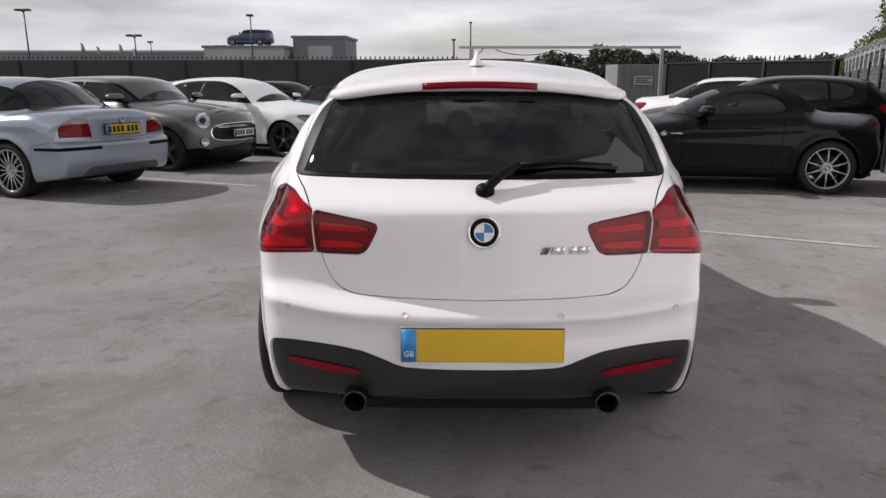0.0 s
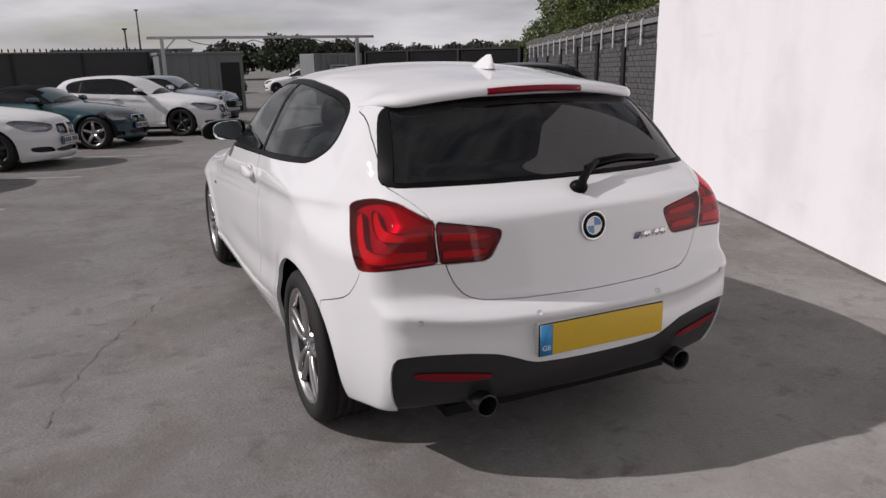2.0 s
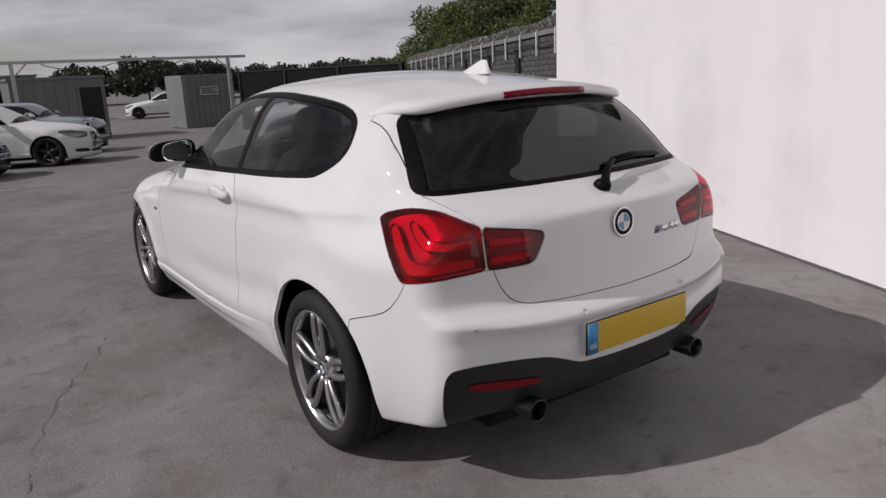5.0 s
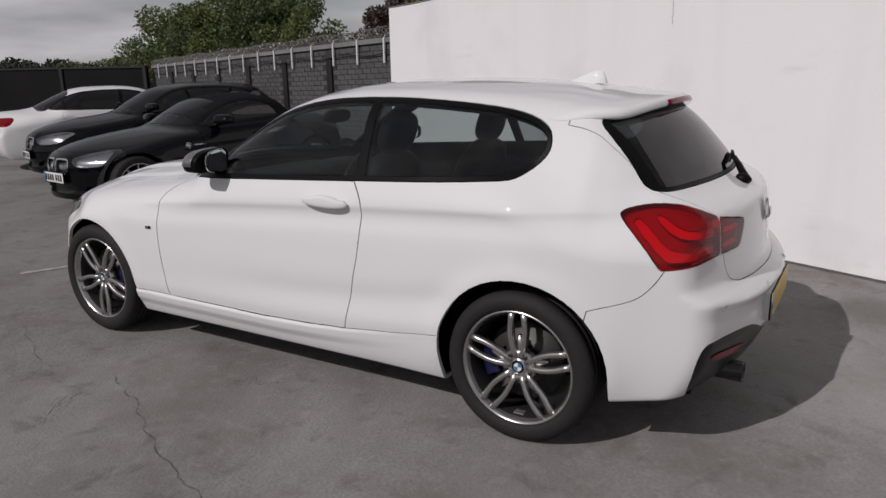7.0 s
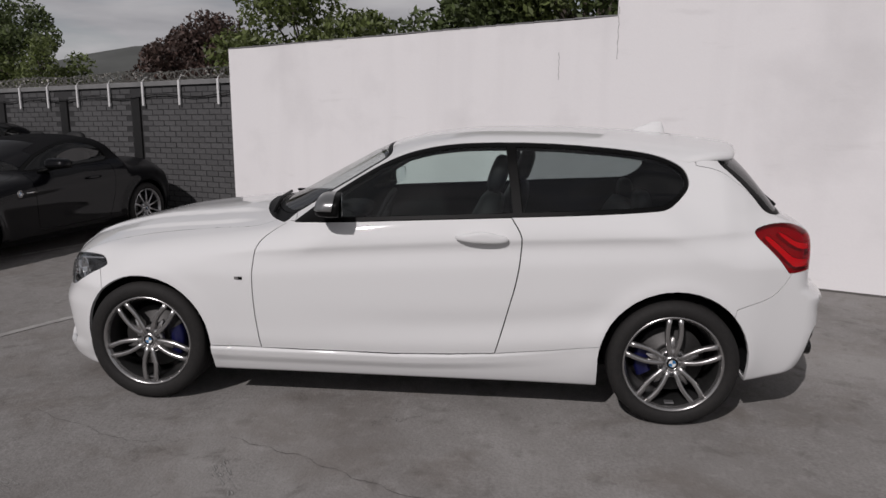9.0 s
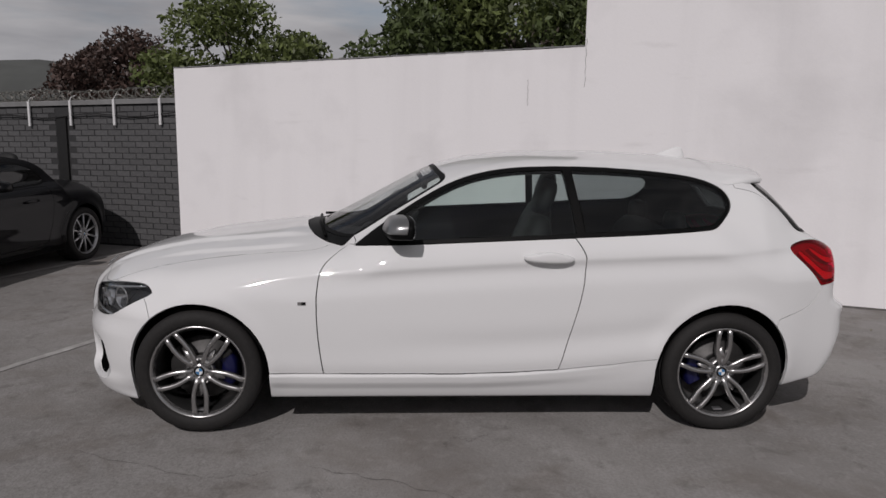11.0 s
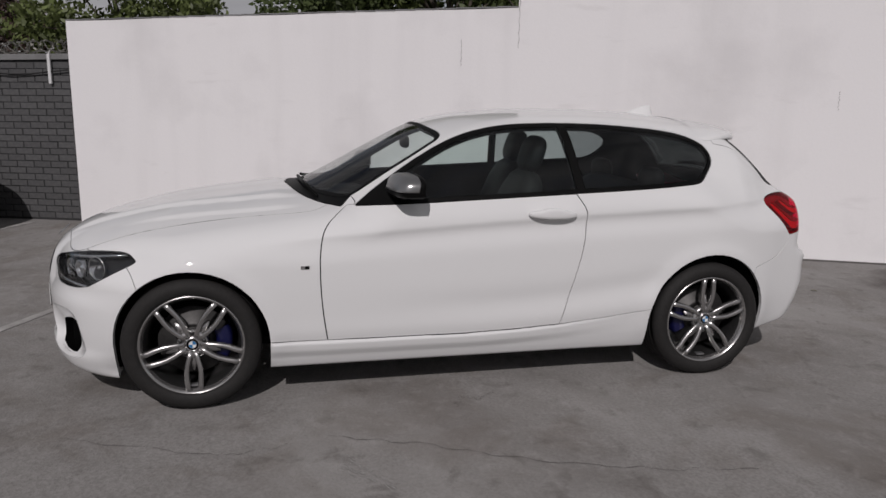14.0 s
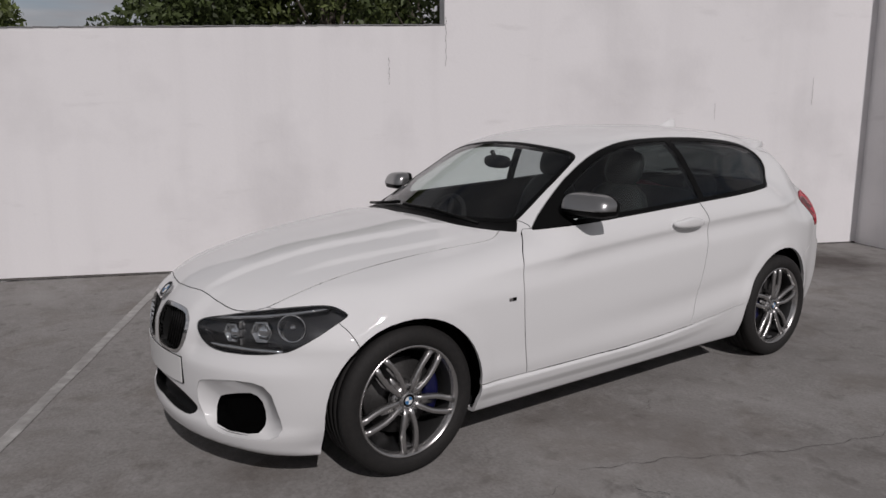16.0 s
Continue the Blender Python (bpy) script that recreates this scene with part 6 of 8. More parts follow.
# ---- dark brick wall beyond ----
LEN = 12.2
drop = lambda u: fall(3.16 + 0.92 * u)
bm = bmesh.new()
rows = []
for k in range(56):
    u = LEN * k / 55
    z = drop(u)
    rows.append([bm.verts.new((u, y, zz)) for y, zz in ((-0.16, z - 0.3), (-0.16, z + 1.86), (-0.36, z + 1.86), (-0.36, z - 0.3))])
for a, b in zip(rows, rows[1:]):
    for j in range(4):
        bm.faces.new((a[j], a[(j + 1) % 4], b[(j + 1) % 4], b[j]))
bm.faces.new(rows[0])
bm.faces.new(rows[-1][::-1])
bmesh.ops.recalc_face_normals(bm, faces=bm.faces)
brick_wall = tagged(part("wall_brick", bm, MORTAR, m=WM, smooth=False), "dark painted brick wall with posts and razor wire", "wall", kind="structure")
bm = bmesh.new()
rows = []
for k in range(56):
    u = LEN * k / 55
    z = drop(u) + 1.86
    rows.append([bm.verts.new((u, y, z + zz)) for y, zz in ((-0.13, 0.0), (-0.13, 0.055), (-0.15, 0.065), (-0.37, 0.065), (-0.39, 0.05), (-0.39, 0.0))])
for a, b in zip(rows, rows[1:]):
    for j in range(6):
        bm.faces.new((a[j], a[(j + 1) % 6], b[(j + 1) % 6], b[j]))
bmesh.ops.recalc_face_normals(bm, faces=bm.faces)
part("wall_coping", bm, COPING, brick_wall, smooth=False)
PIERS = [2.02 + 1.68 * k for k in range(7)]
for u in PIERS:
    bm = bmesh.new()
    box(bm, u - 0.085, u + 0.085, -0.17, -0.125, drop(u) - 0.1, drop(u) + 1.72, 0.006)
    part("wall_post", bm, POSTM, brick_wall, smooth=False)
for k in range(16):
    u = 0.34 + 0.742 * k
    z = drop(u)
    bm = bmesh.new()
    box(bm, u - 0.018, u + 0.018, -0.128, -0.105, z + 1.59, z + 1.92, 0.004)
    tube(bm, [(u, -0.115, z + 1.92), (u, -0.15, z + 1.97), (u, -0.22, z + 1.99)], 0.006, 6)
    part("wire_bracket", bm, WHITESTEEL, brick_wall, smooth=False)
bm = bmesh.new()
tube(bm, [(u, -0.118 + 0.004 * math.sin(u * 9), drop(u) + 1.72 + 0.025 * math.cos(u * 4.2)) for u in [0.1 + 0.25 * k for k in range(48)]], 0.008, 5)
tagged(part("cable", bm, POSTM, m=WM), "black cable slung along the brick wall", "cable")
rnd = random.Random(5)
bm = bmesh.new()
pts = []
for k in range(2300):
    u = 0.05 + k * 0.00525
    a = k * 0.42
    pts.append((u + 0.05 * math.sin(a * 0.5), -0.22 + 0.12 * math.cos(a) + rnd.uniform(-0.02, 0.02), drop(u) + 1.995 + 0.062 * math.sin(a) + 0.012 * math.sin(u * 3.1) + rnd.uniform(-0.014, 0.014)))
prev = None
for i, p in enumerate(pts):
    h = 0.006
    ring = [bm.verts.new((p[0], p[1] + h, p[2] + h)), bm.verts.new((p[0], p[1] - h, p[2] + h)), bm.verts.new((p[0], p[1], p[2] - h))]
    if prev:
        for j in range(3):
            bm.faces.new((prev[j], prev[(j + 1) % 3], ring[(j + 1) % 3], ring[j]))
    prev = ring
    if i % 2 == 0:
        q = [bm.verts.new((p[0] + rnd.uniform(-0.026, 0.026), p[1] + rnd.uniform(-0.02, 0.02), p[2] + rnd.uniform(-0.026, 0.026))) for _ in range(3)]
        bm.faces.new(q)
tagged(part("razor_wire", bm, WIREM, m=WM, smooth=False), "coils of razor wire along the top of the brick wall", "razor wire", kind="stuff")

# ---- dark hoarding along the back ----
def hoarding(x0, x1, y0, y1, top, name, board=None, rail=None):
    a, b = Vector((x0, y0, 0)), Vector((x1, y1, 0))
    ln = (b - a).length
    m = Matrix.Translation((x0, y0, fall(30) - 0.1)) @ pose(0, 0, 0, 0, 0, math.degrees(math.atan2(y1 - y0, x1 - x0)))
    bm = bmesh.new()
    box(bm, 0, ln, 0, 0.12, 0, top)
    w = tagged(part(name, bm, board or HOARD, m=m, smooth=False), "dark hoarding with spiked top along the back of the yard", "wall", kind="structure")
    bm = bmesh.new()
    box(bm, -0.02, ln + 0.02, -0.03, 0.15, top, top + 0.05)
    part("top_rail", bm, rail or GREYCLAD, w, smooth=False)
    n = int(ln / 2.4)
    for k in range(n + 1):
        bm = bmesh.new()
        u = ln * k / max(n, 1)
        box(bm, u - 0.05, u + 0.05, -0.05, 0.0, 0, top)
        part("hoarding_post", bm, POSTM, w, smooth=False)
    bm = bmesh.new()
    for k in range(int(ln / 0.21)):
        u = 0.10 + 0.21 * k
        bar(bm, [((u, 0.06, top + 0.05), (0.018, 0, 0), (0, 0.010, 0)), ((u, 0.06, top + 0.12), (0.032, 0, 0), (0, 0.010, 0)), ((u, 0.06, top + 0.19), (0.004, 0, 0), (0, 0.004, 0))])
    tagged(part("spikes", bm, POSTM, w, smooth=False), kind="stuff")
    return w


hoarding(-60, 0.4, 27.5, 28.2, 2.52, "wall_back_left")
hoarding(7.70, 9.46, 22.6, 14.30, 2.32, "wall_back_right", HOARDBLACK, POSTM)

# ---- cabins and gantry at the gate ----
gz = fall(25)
cab = tagged(empty("site_cabin", Matrix.Translation((0, 0, gz))), "grey panelled site cabin with a dark doorway", "cabin")
bm = bmesh.new()
box(bm, 0.55, 3.55, 25.0, 25.06, 0.0, 2.15)
for x in (0.55, 3.49):
    box(bm, x, x + 0.06, 25.06, 28.0, 0.0, 2.15)
box(bm, 0.5, 3.6, 24.95, 28.05, 2.15, 2.25, 0.02)
part("cabin_shell", bm, CABIN, cab, smooth=False)
for k in range(7):
    bm = bmesh.new()
    box(bm, 0.62 + 0.33 * k, 0.64 + 0.33 * k, 24.975, 25.0, 0.05, 2.12)
    part("panel_rib", bm, CABIN, cab, smooth=False)
bm = bmesh.new()
box(bm, 2.72, 3.42, 24.97, 25.0, 0.05, 1.85, 0.01)
part("doorway", bm, POSTM, cab, smooth=False)
bm = bmesh.new()
box(bm, 2.62, 2.70, 24.96, 25.0, 0.0, 2.0)
part("door_frame", bm, GREYCLAD, cab, smooth=False)
box2 = tagged(empty("steel_store", Matrix.Translation((0, 0, fall(28)))), "grey steel store with a blank sign on its side", "container")
bm = bmesh.new()
box(bm, 7.05, 9.25, 27.7, 30.2, 0.0, 2.2, 0.02)
part("store_body", bm, CABIN, box2, smooth=False)
for k in range(9):
    bm = bmesh.new()
    box(bm, 7.12 + 0.25 * k, 7.17 + 0.25 * k, 27.66, 27.71, 0.05, 2.12)
    part("store_rib", bm, CABIN, box2, smooth=False)
bm = bmesh.new()
box(bm, 7.75, 8.55, 27.62, 27.66, 1.35, 1.72)
s = part("sign_board", bm, PALE, box2, smooth=False)
bm = bmesh.new()
for k in range(3):
    box(bm, 7.82, 8.48 - 0.15 * (k % 2), 27.61, 27.62, 1.43 + 0.09 * k, 1.47 + 0.09 * k)
part("sign_bars", bm, INK, s, smooth=False)
gan = tagged(empty("height_gantry", Matrix.Translation((0, 0, gz))), "galvanised height barrier over the gate", "gantry")
for x in (0.70, 8.05):
    bm = bmesh.new()
    box(bm, x - 0.06, x + 0.06, 24.6, 24.72, 0.0, 2.72, 0.008)
    part("gantry_post", bm, GALV, gan, smooth=False)
bm = bmesh.new()
box(bm, 0.2, 8.75, 24.6, 24.72, 2.70, 2.80, 0.01)
part("gantry_beam", bm, GALV, gan, smooth=False)
for x, d in ((0.70, 1), (8.05, -1)):
    bm = bmesh.new()
    tube(bm, [(x, 24.66, 2.25), (x + d * 0.45, 24.66, 2.70)], 0.025, 6)
    part("gantry_brace", bm, GALV, gan, smooth=False)
bm = bmesh.new()
tube(bm, [(1.6 + 0.12 * k, 24.63, 2.68 - 0.22 * abs(math.sin(k * 0.16)) ** 0.7) for k in range(52)], 0.015, 5)
part("hanging_cable", bm, POSTM, gan)


def lamp_post(x, y, h, heads=1, size=0.8, label="tall steel lamp post with a flood lamp"):
    lp = tagged(empty("lamp_post", Matrix.Translation((x, y, fall(y)))), label, "lamp post", group="lamp posts")
    bm = bmesh.new()
    tube(bm, [(0, 0, 0), (0, 0, h * 0.5), (0, 0, h)], 0.09, 10, 0.05)
    part("post", bm, LAMPHEADM, lp)
    for k in range(heads):
        bm = bmesh.new()
        dx = (k - (heads - 1) / 2) * 0.9 * size
        tube(bm, [(0, 0, h - 0.1), (dx * 0.7, -0.1, h + 0.05)], 0.04, 6)
        box(bm, dx - 0.32 * size, dx + 0.32 * size, -0.45 * size, 0.15, h + 0.0, h + 0.22 * size, 0.03)
        part("lamp_head", bm, LAMPHEADM, lp)
    return lp


lamp_post(-36.6, 60, 6.9, 2)
lamp_post(-27.3, 60, 4.8, 2)
lamp_post(-16.7, 58, 6.3, 1)
lamp_post(-34.0, 80, 5.0, 1)
lamp_post(-24.5, 75, 4.4, 2)
lamp_post(1.35, 52, 5.4, 1, 0.4)
lamp_post(-60.0, 90, 6.0, 2)
lamp_post(0.05, 40.0, 3.7, 1, 0.4)
for x, h in ((-33.0, 4.4), (-31.6, 4.1), (-29.6, 4.3), (-28.4, 3.9)):
    fp = tagged(empty("flag_pole", Matrix.Translation((x, 62, fall(62)))), "thin pole with a furled flag", "flag pole", group="flag poles")
    bm = bmesh.new()
    tube(bm, [(0, 0, 0), (0, 0, h)], 0.05, 6, 0.03)
    part("pole", bm, LAMPHEADM, fp)
    bm = bmesh.new()
    bar(bm, [((0.12, 0, h - 1.3), (0.10, 0, 0), (0, 0.03, 0)), ((0.2, 0.02, h - 0.8), (0.16, 0, 0), (0, 0.04, 0)), ((0.1, 0, h - 0.1), (0.08, 0, 0), (0, 0.03, 0))])
    part("flag", bm, GREYCLAD, fp)


def shed(name, label, x0, x1, y0, y1, top, material, roof, windows=0):
    s = tagged(empty(name, Matrix.Translation((0, 0, fall(60)))), label, "building")
    bm = bmesh.new()
    box(bm, x0, x1, y0, y1, 0, top)
    part("wall", bm, material, s, smooth=False)
    bm = bmesh.new()
    box(bm, x0 - 0.15, x1 + 0.15, y0 - 0.15, y1 + 0.15, top, top + 0.22)
    part("roof", bm, roof, s, smooth=False)
    for k in range(windows):
        bm = bmesh.new()
        w = (x1 - x0) / (windows + 0.6)
        box(bm, x0 + w * (k + 0.45), x0 + w * (k + 1.2), y0 - 0.04, y0, top * 0.45, top * 0.86)
        part("panel", bm, PALE, s, smooth=False)
    return s


shed("plinth_building", "low pale block that carries a display car", -21.4, -14.5, 60, 66, 3.85, PALE, GREYCLAD)
shed("showroom", "tall pale showroom block with a blank front panel", -14.1, -9.5, 62, 70, 4.75, GREYCLAD, GREYCLAD, 1)
shed("warehouse", "long grey warehouse with a flat roof", -75, -23, 85, 120, 4.1, GREYCLAD, PALE)
shed("warehouse", "low grey warehouse behind the gate", -6, 9, 90, 110, 3.2, GREYCLAD, GREYCLAD)


# ==== the other cars ====
E1 = Vector((0.885, -0.465, 0)).normalized()
E2 = Vector((0.465, 0.885, 0)).normalized()


PINKLENS = shader("pale_pink_lens", (0.42, 0.22, 0.22), 0.2, coat=1.0)
# silver with the shade of the bumper recess put into its colour; panel is flush
SHADEDSILVER = shader("shaded_silver_plastic", (0.10, 0.11, 0.125), 0.4, metal=0.3)


def parked(world_xy, local_xy, heading):
    """The pose of a car that heads along heading, with its local point at a place in the yard."""
    h = Vector((heading[0], heading[1], 0)).normalized()
    a = math.atan2(-h.x, h.y)
    r = Matrix.Rotation(a, 4, "Z")
    tilt = Matrix.Rotation(-0.021, 4, "X")
    off = tilt @ r @ Vector((local_xy[0], local_xy[1], 0))
    return Matrix.Translation(Vector((world_xy[0], world_xy[1], fall(world_xy[1]))) - off) @ tilt @ r


def car_spec(kind, paint):
    """Body shapes for the cars that stand round the yard, cut into panels."""
    P = dict(HERO)
    P.update(paint=paint, relief=None, tol=0.003, cuts=())
    if not kind.startswith("hatch"):
        P.update(flank=None, snout=None, stern=None, tail_round=0.06)
    if kind in ("hatch", "hatch_five"):
        win = WINDOW
        panes = [FRONT_PANE, REAR_PANE] if kind == "hatch" else [clip(PANE_OUT, 1, -0.1, -0.25 - 0.1), clip(clip(PANE_OUT, -1, 0.1, 0.30 + 0.1), 1, -0.1, -1.02 - 0.1), clip(PANE_OUT, -1, 0.1, 1.06 + 0.1)]
        screen, rear, rear_chart = SCREEN, REARGLASS, "rear"
        doors = [[p[2] for p in HERO["panels"] if p[0] == "door"][0]]
        if kind == "hatch_five":
            doors = [rounded([(0.595, 0.955), (0.595, 0.955), (0.72, 0.865), (0.75, 0.68), (0.715, 0.293), (0.715, 0.293), (-0.26, 0.305), (-0.26, 0.305), (-0.31, 0.6), (-0.30, 1.0), (-0.30, 1.0)]),
                     rounded([(-0.266, 0.305), (-0.266, 0.305), (-0.316, 0.6), (-0.306, 1.0), (-0.306, 1.0), (-1.05, 1.03), (-1.12, 0.9), (-1.0, 0.68), (-0.93, 0.38), (-0.93, 0.38)])]
        head = [(u, z + 0.02) for u, z in HEADLAMP]
        tails = [LAMP_OUT, LAMP_IN]
        intake = rounded([(0.34, 0.27), (0.42, 0.26), (0.66, 0.27), (0.70, 0.33), (0.66, 0.35), (0.42, 0.34)], 1)
        kidney, low_in = KIDNEY, rounded([(-0.06, 0.25), (-0.06, 0.25), (0.30, 0.25), (0.36, 0.30), (-0.06, 0.33), (-0.06, 0.33)], 1)
        bonnet = [p[2] for p in HERO["panels"] if p[0] == "bonnet"][0]
    elif kind in ("saloon", "estate", "old_saloon"):
        P["axles"] = (-1.44, 1.44)
        wag = kind == "estate"
        P["top"] = [(2.5, 0.55), (2.28, 0.68), (2.12, 0.78), (1.8, 0.87), (1.4, 0.93), (1.05, 0.97), (0.95, 0.99), (0.88, 1.03), (0.45, 1.25), (0.2, 1.36), (0.0, 1.405), (-0.4, 1.435), (-0.8, 1.43)] + (
            [(-1.4, 1.40), (-1.9, 1.34), (-2.4, 1.25)] if wag else [(-1.05, 1.40), (-1.25, 1.33), (-1.6, 1.165), (-1.78, 1.085), (-1.95, 1.06), (-2.3, 1.035), (-2.6, 0.98)])
        P["nose"] = [(z, y + 0.13) for z, y in HERO["nose"]]
        P["tail"] = [(0.0, -2.25), (0.2, -2.36), (0.35, -2.47), (0.5, -2.505), (0.62, -2.50), (0.68, -2.45), (0.8, -2.44), (0.95, -2.43), (1.03, -2.41), (1.08, -2.37 if not wag else -2.30), (1.4, -1.95)]
        P["tail_bow"] = [(0.0, 0.26), (1.5, 0.26)]
        P["floor"] = [(-2.6, 0.10), (-2.0, 0.02), (2.3, 0.0)]
        P["plan_low"] = [(2.3, 0.24), (2.05, 0.12), (1.85, 0.055), (1.6, 0.015), (1.3, 0.0), (0.0, 0.0), (-1.5, 0.0), (-1.9, 0.02), (-2.2, 0.06), (-2.4, 0.11), (-2.55, 0.18)]
        P["plan_up"] = [(1.0, 0.10), (0.5, 0.03), (0.0, 0.0), (-0.9, 0.0), (-1.3, 0.03), (-1.6, 0.06), (-2.0, 0.10), (-2.4, 0.15)]
        P["crease"] = [(1.0, 0.86), (0.0, 0.89), (-1.5, 0.93), (-2.5, 0.95)]
        P["rise"], P["ridge"] = 0.03, 0.010
        win = rounded([(0.70, 0.965), (0.70, 0.965), (-0.4, 1.0), (-1.35, 1.03)] + ([(-1.95, 1.06), (-2.0, 1.10), (-1.85, 1.25), (-1.6, 1.32)] if wag else [(-1.52, 1.045), (-1.50, 1.09), (-1.28, 1.24), (-1.05, 1.325)]) + [(-0.8, 1.36), (-0.3, 1.372), (0.0, 1.34), (0.2, 1.27), (0.45, 1.12)])
        po = grown(win, -0.02)
        panes = [clip(po, 1, -0.08, -0.28 - 0.08), clip(clip(po, -1, 0.08, 0.33 + 0.08), 1, 0.12, -1.22 + 0.12), clip(po, -1, -0.12, 1.26 - 0.12)]
        screen = rounded([(-0.06, 0.90), (-0.06, 0.90), (0.35, 0.85), (0.62, 0.68), (0.64, 0.60), (0.57, 0.10), (0.45, 0.08), (-0.06, 0.13), (-0.06, 0.13)])
        if wag:
            rear, rear_chart = rounded([(-0.06, 1.06), (-0.06, 1.06), (0.60, 1.06), (0.56, 1.25), (0.5, 1.31), (-0.06, 1.32), (-0.06, 1.32)]), "rear"
        else:
            rear, rear_chart = rounded([(-0.06, -1.74), (-0.06, -1.74), (0.45, -1.71), (0.575, -1.62), (0.565, -1.50), (0.50, -1.20), (0.40, -1.14), (-0.06, -1.12), (-0.06, -1.12)]), "top"
        doors = [rounded([(0.72, 0.96), (0.72, 0.96), (0.82, 0.85), (0.84, 0.6), (0.80, 0.29), (0.80, 0.29), (-0.30, 0.29), (-0.30, 0.29), (-0.36, 0.6), (-0.34, 1.0), (-0.34, 1.0)]),
                 rounded([(-0.306, 0.29), (-0.306, 0.29), (-0.366, 0.6), (-0.346, 1.0), (-0.346, 1.0), (-1.30, 1.03), (-1.32, 0.9), (-1.12, 0.7), (-1.02, 0.40), (-0.98, 0.29), (-0.98, 0.29)])]
        head = rounded([(-1.74, 0.63), (-1.74, 0.70), (-1.45, 0.735), (-1.15, 0.75), (-1.0, 0.72), (-1.12, 0.64), (-1.4, 0.60)])
        tails = [rounded([(-1.78, 0.79), (-1.78, 0.79), (-1.50, 0.785), (-1.35, 0.80), (-1.34, 0.90), (-1.50, 0.945), (-1.78, 0.935), (-1.78, 0.935)], 1), rounded([(-1.79, 0.795), (-1.79, 0.795), (-2.0, 0.80), (-2.02, 0.85), (-2.0, 0.925), (-1.79, 0.935), (-1.79, 0.935)], 1)]
        intake = rounded([(0.46, 0.28), (0.50, 0.25), (0.70, 0.27), (0.72, 0.36), (0.50, 0.36)], 1)
        kidney, low_in = KIDNEY, rounded([(-0.06, 0.25), (-0.06, 0.25), (0.36, 0.25), (0.40, 0.36), (-0.06, 0.37), (-0.06, 0.37)], 1)
        bonnet = rounded([(-0.06, 2.20), (-0.06, 2.20), (0.4, 2.13), (0.6, 1.95), (0.70, 1.7), (0.74, 1.3), (0.73, 0.95), (0.66, 0.72), (0.62, 0.68), (0.62, 0.68), (0.35, 0.86), (-0.06, 0.91), (-0.06, 0.91)])
        if kind == "old_saloon":
            P["top"] = [(2.5, 0.55), (2.28, 0.68), (2.12, 0.76), (1.8, 0.84), (1.4, 0.89), (1.05, 0.93), (0.95, 0.95), (0.88, 0.98), (0.45, 1.19), (0.2, 1.30), (0.0, 1.345), (-0.4, 1.372), (-0.8, 1.365),
                        (-1.05, 1.335), (-1.25, 1.265), (-1.58, 1.09), (-1.72, 1.025), (-1.85, 1.005), (-2.2, 0.99), (-2.4, 0.965), (-2.6, 0.90)]
            P["tail"] = [(z, y + 0.09) for z, y in [(0.0, -2.20), (0.2, -2.33), (0.30, -2.41), (0.45, -2.445), (0.58, -2.45), (0.61, -2.445), (0.635, -2.41), (0.65, -2.375), (0.8, -2.372), (0.92, -2.365), (0.965, -2.34), (1.0, -2.28), (1.4, -1.9)]]
            P["tail_bow"] = [(0.0, 0.20), (1.5, 0.20)]
            P["floor"] = [(-2.6, 0.12), (-2.0, 0.05), (-1.6, 0.0), (2.3, 0.0)]
            P["crown"] = [(-2.4, 0.05), (-1.8, 0.06), (-1.2, 0.14), (0.1, 0.16), (0.5, 0.10), (1.0, 0.12), (2.1, 0.16)]
            P["shoulder"] = [(-2.4, 0.07), (-1.7, 0.08), (0.0, 0.10), (0.9, 0.14), (2.0, 0.12)]
            P["plan_up"] = [(1.0, 0.10), (0.5, 0.03), (0.0, 0.0), (-0.9, 0.0), (-1.3, 0.02), (-1.6, 0.02), (-2.0, 0.03), (-2.4, 0.06)]
            P["section"] = [(0.10, 0.80), (0.2, 0.838), (0.285, 0.868), (0.45, 0.875), (0.6, 0.885), (0.75, 0.885), (0.84, 0.878), (0.90, 0.862), (0.95, 0.832), (1.0, 0.79), (1.05, 0.762), (1.15, 0.71), (1.25, 0.645), (1.33, 0.57), (1.40, 0.47), (1.6, 0.3)]
            P["crease"] = [(1.0, 0.80), (0.0, 0.81), (-1.5, 0.82), (-2.5, 0.82)]
            P["ridge"] = 0.012
            win = rounded([(0.70, 0.935), (0.70, 0.935), (-0.4, 0.955), (-1.30, 0.975), (-1.46, 0.985), (-1.47, 1.03), (-1.30, 1.16), (-1.10, 1.25), (-0.85, 1.295), (-0.3, 1.312), (0.0, 1.285), (0.2, 1.22), (0.45, 1.08)])
            po = grown(win, -0.02)
            panes = [clip(po, 1, -0.08, -0.28 - 0.08), clip(clip(po, -1, 0.08, 0.33 + 0.08), 1, 0.12, -1.22 + 0.12), clip(po, -1, -0.12, 1.26 - 0.12)]
            rear = rounded([(-0.06, -1.70), (-0.06, -1.70), (0.50, -1.675), (0.60, -1.63), (0.60, -1.58), (0.53, -1.20), (0.44, -1.13), (-0.06, -1.10), (-0.06, -1.10)])
            tails = [rounded([(-1.835, 0.69), (-1.835, 0.69), (-1.43, 0.695), (-1.38, 0.70), (-1.38, 0.79), (-1.41, 0.825), (-1.46, 0.832), (-1.81, 0.832), (-1.81, 0.832)], 1), None]
    elif kind == "roadster":
        P["axles"] = (-1.248, 1.248)
